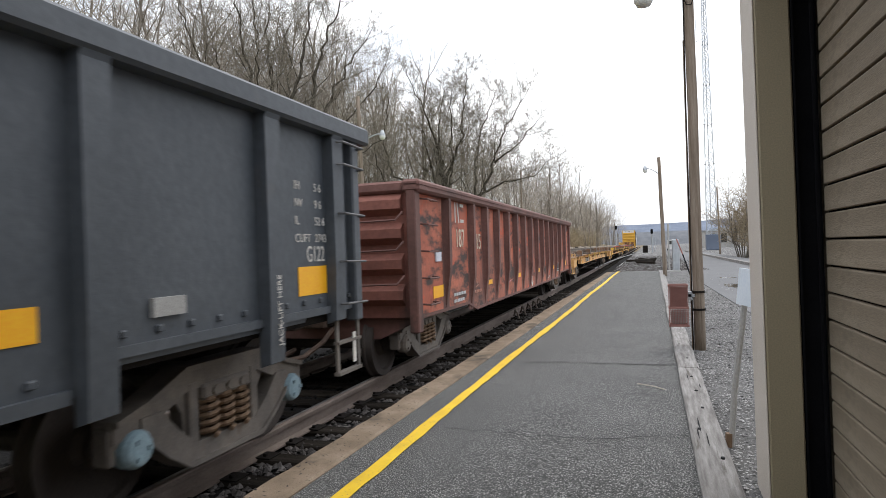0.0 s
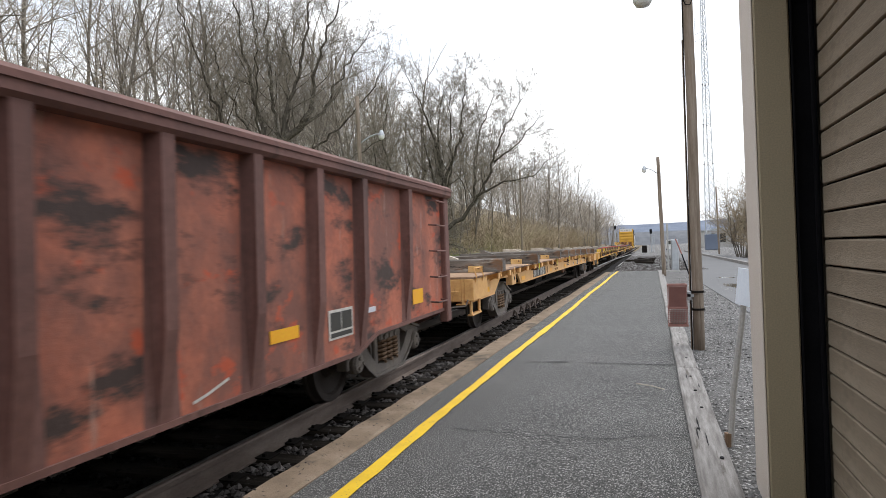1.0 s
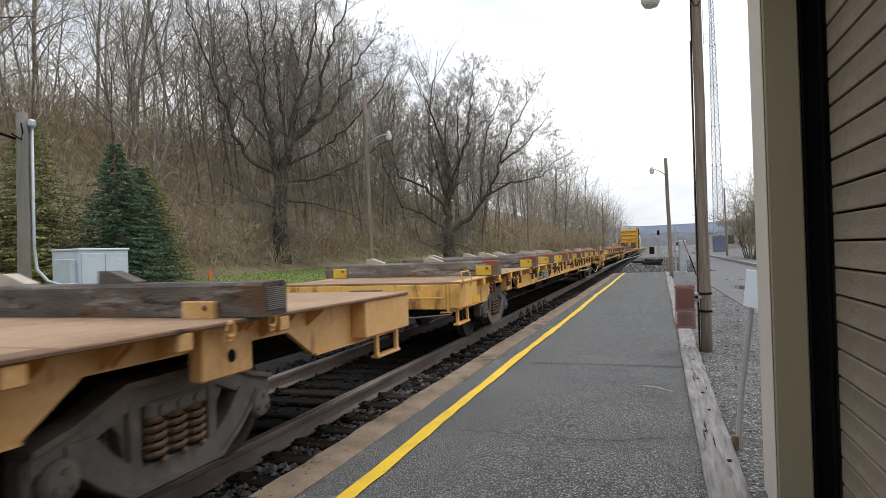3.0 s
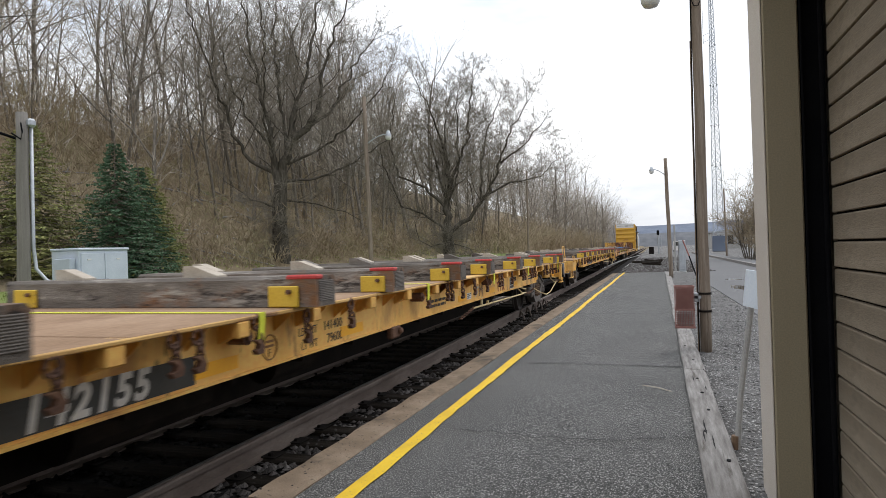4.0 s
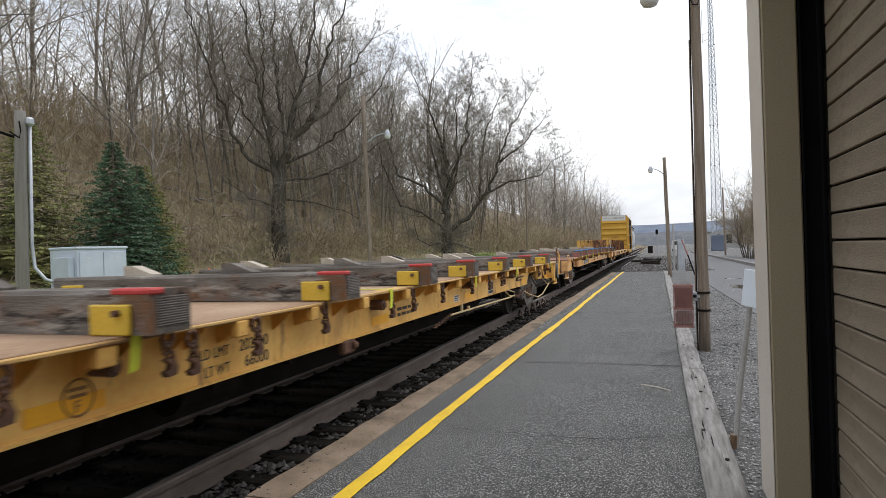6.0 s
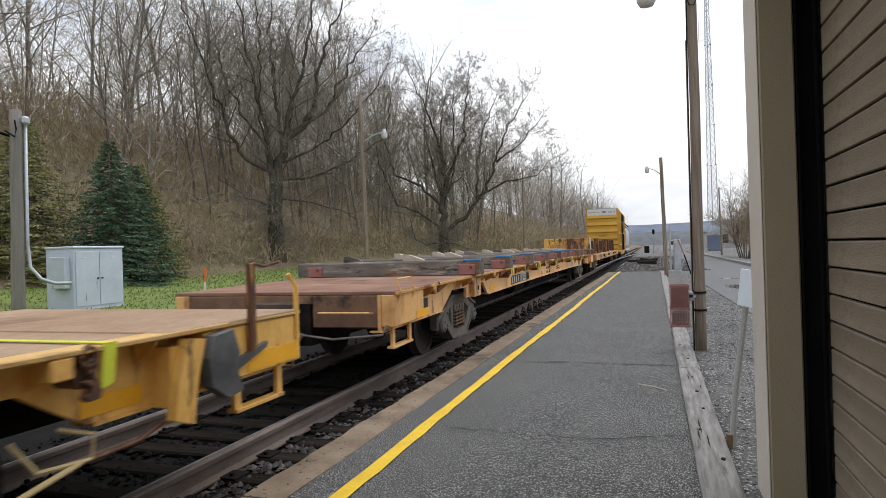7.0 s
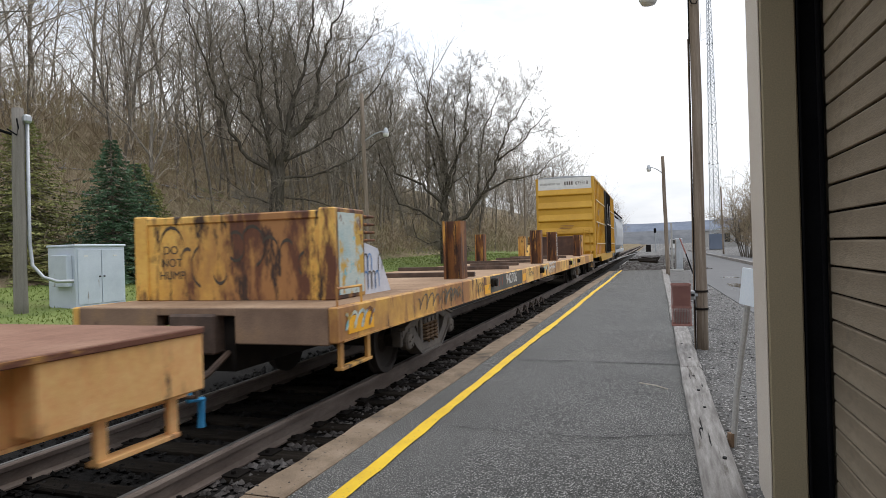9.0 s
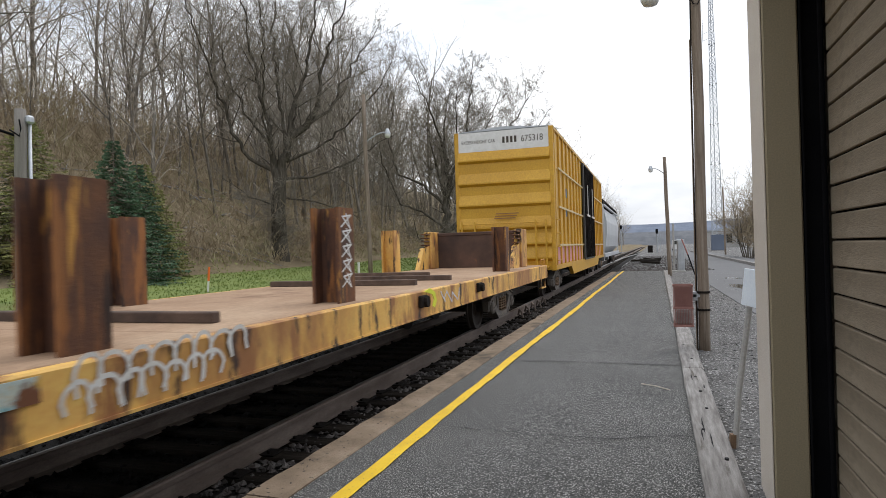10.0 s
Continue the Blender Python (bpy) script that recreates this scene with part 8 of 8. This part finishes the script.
part("bracket", Shape().box(-0.17, -0.08, -0.06, 0.05, 0.68, 0.81, 0.01), M["galv"], pole, "grey steel bracket")


def litter_bin():
    t = thing("litter_bin", pose(0.412, 9.58, 0.33), "rusty red wire-mesh litter bin hung on the pole", "bin")
    w, d, h = 0.125, 0.11, 0.57
    mesh = Shape()
    for k in range(13):
        x = -w + 2 * w * k / 12
        for y in (-d, d):
            mesh.box(x - 0.003, x + 0.003, y - 0.003, y + 0.003, 0, h)
    for k in range(20):
        z = 0.015 + k * 0.029
        for y in (-d, d):
            mesh.box(-w, w, y - 0.004, y + 0.004, z - 0.002, z + 0.002)
        for x in (-w, w):
            mesh.box(x - 0.004, x + 0.004, -d, d, z - 0.002, z + 0.002)
    part("wire_basket", mesh, M["binred"], t)
    for z in (0.0, 0.25, h):
        rim = Shape()
        rim.box(-w - 0.008, w + 0.008, -d - 0.01, -d + 0.004, z - 0.012, z + 0.014, 0.003)
        rim.box(-w - 0.008, w + 0.008, d - 0.004, d + 0.01, z - 0.012, z + 0.014, 0.003)
        rim.box(-w - 0.01, -w + 0.004, -d, d, z - 0.012, z + 0.014, 0.003)
        rim.box(w - 0.004, w + 0.01, -d, d, z - 0.012, z + 0.014, 0.003)
        part("rim", rim, M["binred"], t, "red painted steel rim")
    part("panel", Shape().box(-w + 0.008, w - 0.008, -d + 0.012, -d + 0.02, 0.27, h - 0.02), M["binred"], t, "faded red sheet")
    part("liner", Shape().box(-w + 0.02, w - 0.02, -d + 0.03, d - 0.02, 0.02, 0.22, 0.03).box(-w + 0.03, w - 0.04, -d + 0.025, -d + 0.04, 0.08, 0.19, 0.005), M["bingrey"], t, "grey rubbish in the basket")
    part("hanger", Shape().box(w, w + 0.10, -0.02, 0.02, 0.40, 0.44), M["galv"], t)


litter_bin()


def sign():
    t = thing("sign_post", pose(0.54, 5.12, -0.03), "pale blue-grey sign back on a leaning timber stake", "sign")
    part("stake", Shape().tube([(0, 0, -0.2), (0.05, 0.01, 0.4), (0.14, 0.02, 1.03), (0.17, 0.06, 1.25)], 0.022, 8), M["concrete"], t)
    part("foot", Shape().tube([(-0.002, 0, -0.05), (0.004, 0, 0.10)], 0.027, 8), M["spring"], t, "rusty foot")
    s = Shape()
    ring = [(0.125, 0.0, 1.335), (0.095, 0.0, 1.07), (0.33, -0.50, 1.03), (0.35, -0.50, 1.30)]
    s.add(ring + [(x - 0.012, y - 0.006, z) for x, y, z in ring], [(0, 1, 2, 3), (7, 6, 5, 4), (0, 4, 5, 1), (1, 5, 6, 2), (2, 6, 7, 3), (3, 7, 4, 0)])
    part("sign_panel", s, M["signback"], t, "plain pale panel")


sign()

far_pole = leaning_pole("lamp_pole", 0.81, 30.9, -0.03, (-0.10, 0, 5.53), 0.095, M["pole"], "brown wooden lamp pole at the platform's far end")
lamp_arm(far_pole, (-0.12, 0, 4.75), (-0.60, -0.05), 0.30, 0.72)

lamp_pole = leaning_pole("lamp_pole", -15.8, 34.0, 0.15, (-0.15, 0, 10.7), 0.14, M["pole"], "tall brown wooden lamp pole at the lawn's edge")
lamp_arm(lamp_pole, (-0.05, 0, 7.9), (1.20, 0.45), 0.55, 1.25)
leaning_pole("utility_pole", -14.8, 78.6, 0.5, (0.1, 0, 10.9), 0.13, M["pole"], "thin brown utility pole by the wood")
grey = leaning_pole("utility_pole", -15.45, 12.0, 0.1, (0.12, -0.02, 5.35), 0.17, M["greypole"], "pale grey wooden service pole with a steel conduit")
part("conduit", Shape().tube([(0.25, 0.13, 5.0), (0.20, 0.14, 1.9), (0.24, 0.17, 1.3), (0.45, 0.30, 0.98), (0.75, 0.45, 0.86), (1.0, 0.72, 0.85)], 0.046, 8), M["galv"], grey, "curved galvanised conduit", smooth=True)
part("weatherhead", Shape().box(0.14, 0.36, 0.0, 0.22, 4.98, 5.2, 0.05), M["galv"], grey, "grey service head")
part("cable", Shape().tube([(0.26, -0.16, 5.05), (0.36, -0.2, 4.8), (0.3, -0.2, 4.62), (0.0, -0.22, 4.8)], 0.02, 6), M["black"], grey, "black cable loop")
part("cable", Shape().tube([(-0.1, 0, 4.7), (-1.2, -0.5, 5.15), (-4.0, -2.0, 6.0)], 0.04, 6), M["black"], grey, "black overhead cable")


def cabinet():
    t = thing("equipment_cabinet", pose(-15.1, 13.35, 0.15, 0, 0, 86), "pale grey steel equipment cabinet standing on the lawn", "cabinet")
    w, d, h = 1.62, 1.1, 1.72
    part("body", Shape().box(0, w, 0, d, 0.0, h, 0.015), M["cabinet"], t)
    part("lid", Shape().box(-0.03, w + 0.03, -0.04, d + 0.03, h, h + 0.07, 0.02), M["cabinet"], t, "overhanging grey lid")
    for x in (0.06, w / 2 + 0.01):
        dr = part("door", Shape().box(x, x + w / 2 - 0.07, -0.025, -0.002, 0.10, h - 0.08, 0.008), M["cabinet"], t)
        part("handle", Shape().box(x + (w / 2 - 0.16 if x < 0.3 else 0.03), x + (w / 2 - 0.10 if x < 0.3 else 0.09), -0.05, -0.026, 0.85, 0.89, 0.008), M["under"], dr, "dark latch")
    for x in (0.25, 1.2):
        part("louvre", Shape().box(x, x + 0.12, -0.035, -0.024, h - 0.28, h - 0.24), M["white"], t)
    part("side_box", Shape().box(-0.18, -0.002, 0.12, 0.75, 0.62, 1.5, 0.015), M["cabinet"], t, "small side box")
    part("plinth", Shape().box(-0.08, w + 0.08, -0.08, d + 0.08, -0.2, 0.02, 0.02), M["concrete"], t, "concrete plinth")


cabinet()


def marker(x, y):
    t = thing("marker_post", pose(x, y, ground_z(x, y), 0, 5, 0), "orange and white flexible marker post in the lawn", "post")
    part("stem", Shape().box(-0.04, 0.04, -0.012, 0.012, -0.1, 0.72, 0.008), M["white"], t)
    part("sleeve", Shape().box(-0.045, 0.045, -0.018, 0.018, 0.42, 0.95, 0.012), M["orange"], t, "orange sleeve")


marker(-15.9, 19.7)
white_post = thing("vent_post", pose(-13.6, 27.9, 0.12), "white plastic standpipe in the lawn", "post")
part("stem", Shape().tube([(0, 0, -0.1), (0, 0, 0.9)], 0.06, 10), M["white"], white_post)

# ---- the yard beyond the platform ----
lot = Shape()
edge = [(2.05, 13.0), (2.0, 18), (1.95, 23), (1.85, 30), (2.3, 40), (2.9, 55), (3.2, 75), (3.4, 110), (3.4, 160), (6.1, 160), (6.0, 110), (5.95, 76), (5.75, 40), (5.7, 13.0)]
lot.prism([(x, y) for x, y in edge], "z", -0.06, -0.012)
tagged(part("road", lot, M["road"]), "worn grey asphalt yard road with puddles", "road", kind="structure")
kerb2 = Shape().prism([(5.72, 13), (5.78, 40), (5.98, 76), (6.05, 110), (6.25, 110), (6.18, 76), (5.98, 40), (5.92, 13)], "z", -0.05, 0.17)
tagged(part("road_kerb", kerb2, M["old_timber"]), "low pale timber kerb along the yard road", "kerb", kind="structure")
walk_strip = Shape().prism([(5.94, 13), (6.0, 40), (6.2, 76), (6.27, 110), (7.3, 110), (7.2, 76), (7.1, 40), (7.0, 13)], "z", -0.05, 0.15)
tagged(part("pavement", walk_strip, M["road"]), "grey strip of pavement beyond the kerb", "pavement", kind="structure")


def puddle(x, y, rx, ry, seed):
    r2 = random.Random(seed)
    n = 22
    s = Shape().prism([(x + rx * math.cos(6.283 * k / n) * r2.uniform(0.7, 1.15), y + ry * math.sin(6.283 * k / n) * r2.uniform(0.75, 1.15)) for k in range(n)], "z", -0.03, -0.008)
    tagged(part("puddle", s, M["puddle"]), "shallow puddle reflecting the white sky", "puddle", kind="structure")


puddle(3.15, 28.2, 0.35, 0.5, 1)
puddle(2.75, 23.2, 0.30, 1.1, 2)
puddle(2.1, 58.0, 0.5, 2.0, 3)


def signal_box():
    t = thing("relay_cabinet", pose(1.28, 35.0, -0.03), "grey relay cabinet with a galvanised mast at the platform end", "cabinet")
    part("body", Shape().box(0.02, 0.38, 0, 0.4, 0.1, 1.72, 0.02), M["galv"], t)
    part("door", Shape().box(0.05, 0.35, -0.02, -0.001, 0.2, 1.64, 0.01), M["galv"], t)
    part("mast", Shape().tube([(-0.14, 0.1, -0.1), (-0.14, 0.1, 2.55)], 0.045, 10), M["concrete"], t, "pale square mast")
    part("base", Shape().box(-0.26, 0.42, -0.05, 0.45, -0.1, 0.1, 0.02), M["concrete"], t, "concrete base")


signal_box()
part_stake = thing("warning_stake", pose(1.95, 31.5, -0.03, -4, -4, 0), "leaning dark stake with a red and white top", "stake")
part("lower", Shape().tube([(0, 0, -0.1), (-0.25, 0.0, 1.0)], 0.03, 7), M["black"], part_stake)
part("upper", Shape().tube([(-0.25, 0, 1.0), (-0.45, 0.0, 1.75)], 0.03, 7), M["pinkbracket"], part_stake, "faded red band")


def tower():
    """Guyless lattice mast with three legs, ring after ring of bracing."""
    t = thing("lattice_mast", pose(11.1, 119.5, 0), "tall slender galvanised lattice radio mast", "mast")
    H = 62.0
    half = lambda z: 1.05 - 0.75 * min(1.0, z / 50.0)
    c3 = [(math.cos(a), math.sin(a)) for a in (-0.55, 1.54, 3.64)]
    for cx, cy in c3:
        part("leg", Shape().tube([(cx * half(z), cy * half(z), z) for z in range(0, 63, 6)], 0.075, 6), M["galv"], t)
    br = Shape()
    z, k = 0.4, 0
    while z < H - 1:
        dz = 1.35 if z < 20 else 1.05
        for i in range(3):
            a, b = c3[i], c3[(i + 1) % 3]
            p, q = (a[0] * half(z), a[1] * half(z), z), (b[0] * half(z + dz), b[1] * half(z + dz), z + dz)
            br.tube([p, q], 0.034, 3, caps=False)
            br.tube([(b[0] * half(z), b[1] * half(z), z), (a[0] * half(z + dz), a[1] * half(z + dz), z + dz)], 0.034, 3, caps=False)
            br.tube([p, (b[0] * half(z), b[1] * half(z), z)], 0.02, 3, caps=False)
        z += dz
    tagged(part("bracing", br, M["galv"], t), kind="stuff")
    for z in (15, 22, 29, 36):
        for cx, cy in c3:
            part("flange", Shape().box(cx * half(z) - 0.12, cx * half(z) + 0.12, cy * half(z) - 0.12, cy * half(z) + 0.12, z - 0.06, z + 0.06), M["under"], t)
    an = Shape().tube([(-1.4, 0, 36.5), (-1.4, 0, 42.5)], 0.05, 6)
    for z in (36.8, 38.0):
        an.tube([(-1.4, 0, z), (-0.3, 0, z + 0.4)], 0.04, 5)
    part("antenna", an, M["galv"], t, "whip antenna on a stand-off")
    part("equipment_hut", Shape().box(-1.0, 1.3, -1.0, 1.0, 0, 2.7, 0.05), M["hill"], t, "blue-grey equipment box at the foot")


tower()
leaning_pole("utility_pole", 7.7, 74.6, 0.0, (-0.10, 0, 7.4), 0.10, M["pole"], "thin brown utility pole beside the yard road")


def shrub(x, y, h, seed, label):
    rng = random.Random(seed)
    spec = [(5, 8, 18, 45, 0.5, 0.2, 0.0, 0.09), (4, 6, 20, 50, 0.5, 0.15, 0.04, 0.15), (3, 4, 20, 50, 0.5, 0.2, 0.03, 0.18), (2, 0, 0, 0, 0, 0, 0, 0.2)]
    out = [[] for _ in spec]
    for k in range(8):
        a = k * 0.8 + rng.uniform(-0.3, 0.3)
        grow(rng, out, Vector((math.cos(a) * 0.35, math.sin(a) * 0.35, -0.1)), Vector((math.cos(a) * 0.28, math.sin(a) * 0.28, 1)).normalized(), h * rng.uniform(0.6, 0.95), 0.05, 0, spec)
    t = thing("bare_shrub", pose(x, y, 0), label, "shrub", "shrubs beyond the yard road")
    part("stem", quick_mesh("stem", *limb_arrays(out[0] + out[1], 4), M["bark"]), None, t)
    part("crown", quick_mesh("crown", *limb_arrays([(*s[:6], max(s[6], 0.012), max(s[7], 0.008)) for lv in out[2:] for s in lv], 3), M["brush"]), None, t, "fine tawny twigs")


for i, (x, y, h) in enumerate(((8.0, 60, 5.4), (9.2, 58, 5.0), (9.8, 63, 5.8), (8.9, 66, 4.4), (11.2, 61, 5.2), (10.4, 56, 4.2), (8.2, 52, 2.4), (12.6, 58, 5.0))):
    shrub(x, y, h, 40 + i, "tawny bare shrub with upright stems beyond the road")


def far_things():
    t = thing("railway_signal", pose(1.0, 110, 0), "black-headed railway signal on a grey mast", "signal")
    part("mast", Shape().tube([(0, 0, 0), (0, 0, 3.6)], 0.09, 8), M["galv"], t)
    part("head", Shape().box(-0.2, 0.2, -0.2, 0.1, 3.1, 3.9, 0.1), M["black"], t, "black signal head")
    part("ladder", Shape().box(0.2, 0.26, 0.1, 0.2, 0, 3.0).box(0.5, 0.56, 0.1, 0.2, 0, 3.0), M["galv"], t)
    part("relay_case", Shape().box(-1.5, -0.7, -0.4, 0.4, 0, 1.2, 0.05), M["under"], t, "dark relay case")
    t2 = thing("railway_signal", pose(-6.4, 150, 0), "grey far railway signal mast", "signal")
    part("mast", Shape().tube([(0, 0, 0), (0, 0, 6.0)], 0.09, 8), M["galv"], t2)
    part("head", Shape().box(-0.22, 0.22, -0.2, 0.1, 5.0, 5.9, 0.1), M["black"], t2, "black signal head")
    # second track curving away past the platform end
    tr = thing("railway_track", pose(0, 0, 0), "worn siding rails diverging beyond the platform", "track", kind="structure")
    for off in (0.0, 1.5):
        s = Shape().tube([(-3.4 + off + 0.00042 * max(0, y - 44) ** 2, y, -0.06) for y in range(44, 190, 8)], 0.05, 5)
        part("rail", s, M["railtop"], tr)
    heap = thing("sleeper_heap", pose(-0.6, 52, -0.05), "heap of dark broken sleepers and rubble by the track", "heap")
    r2 = random.Random(6)
    for k in range(9):
        x, y = r2.uniform(-0.9, 1.2), r2.uniform(-5, 7)
        part("sleeper", Shape().box(-0.75, 0.75, -0.11, 0.11, 0, 0.16, 0.02), M["sleeper"], heap, at=pose(x, y, 0.02 + 0.02 * k, r2.uniform(-4, 4), r2.uniform(-5, 5), r2.uniform(-60, 60)))
    for i, (x, y, w, d, h, mt) in enumerate(((14.5, 175, 9, 10, 4.2, "concrete"), (22, 160, 9, 12, 4.5, "white"), (30, 240, 18, 14, 6, "concrete"))):
        b = thing("warehouse", pose(x, y, -0.05), "low pale warehouse far across the yard", "building", "low buildings across the yard")
        part("wall", Shape().box(0, w, 0, d, 0, h), M[mt], b)
        part("roof", Shape().prism([(-0.3, h), (w + 0.3, h), (w / 2, h + 0.9)], "y", -0.3, d + 0.3), M["galv"], b)
        for k in range(3):
            part("window", Shape().box(w * (0.15 + 0.28 * k), w * (0.15 + 0.28 * k) + w * 0.15, -0.05, 0.02, 1.2, h - 0.7), M["blackpanel"], b)
    v = thing("parked_van", pose(5.0, 130, 0.0), "white van parked far down the yard road", "van")
    part("body", Shape().prism([(0, 0.35), (4.6, 0.35), (4.6, 1.1), (3.9, 1.25), (3.3, 2.1), (0.05, 2.1)], "x", -0.95, 0.95), M["white"], v)
    part("windscreen", Shape().box(-0.85, 0.85, -0.02, 0.0, 1.2, 1.9), M["blackpanel"], v)
    for yy in (0.8, 3.7):
        for sx in (-0.95, 0.8):
            part("wheel", Shape().ring((sx, yy, 0.34), 1, [(0, 0.33), (0.15, 0.33)], 16), M["black"], v)
    # distant woods and hills, with the haze held in their colours
    r2 = np.random.default_rng(3)

    def ridge(name, x0, x1, y, base, tall, mat, label, seed, depth):
        n, vs, fs = 90, [], []
        for i in range(n + 1):
            x = x0 + (x1 - x0) * i / n
            h = base + tall * (0.5 + 0.5 * noise.noise(Vector((i * 0.055, seed, 0)))) + tall * 0.12 * noise.noise(Vector((i * 0.6, seed, 3))) + tall * 0.035 * r2.uniform(-1, 1)
            vs += [(x, y - depth, -5), (x, y - depth * 0.4, h * 0.6), (x, y, h), (x, y + depth, -5)]
        fs = [(i * 4 + k, i * 4 + k + 1, i * 4 + 5 + k, i * 4 + 4 + k) for i in range(n) for k in range(3)]
        me = bpy.data.meshes.new(name)
        me.from_pydata(vs, [], fs)
        me.materials.append(M[mat])
        tagged(new(name, me), label, "hills", kind="structure")

    ridge("backdrop_hill", -1400, 3000, 2500, 62, 42, "hill", "long wooded hill on the horizon, blue-grey haze in its colour", 4, 300)
    ridge("backdrop_woods", -120, 700, 760, 9, 12, "farwood", "band of distant woods and town, grey haze in its colour", 8, 40)


far_things()


# ---- what moves ----
def motions():
    for ob, (x, y, z) in MOVERS:
        walk(ob, [(k * 0.5, pose(x, y - SPEED * k * 0.5, z)) for k in range(21)])
    for ob, (x, y, z), r in WHEELSETS:
        walk(ob, [(k / 30, pose(x, y, z, math.degrees(SPEED * k / 30 / r) % 360)) for k in range(301)])


motions()
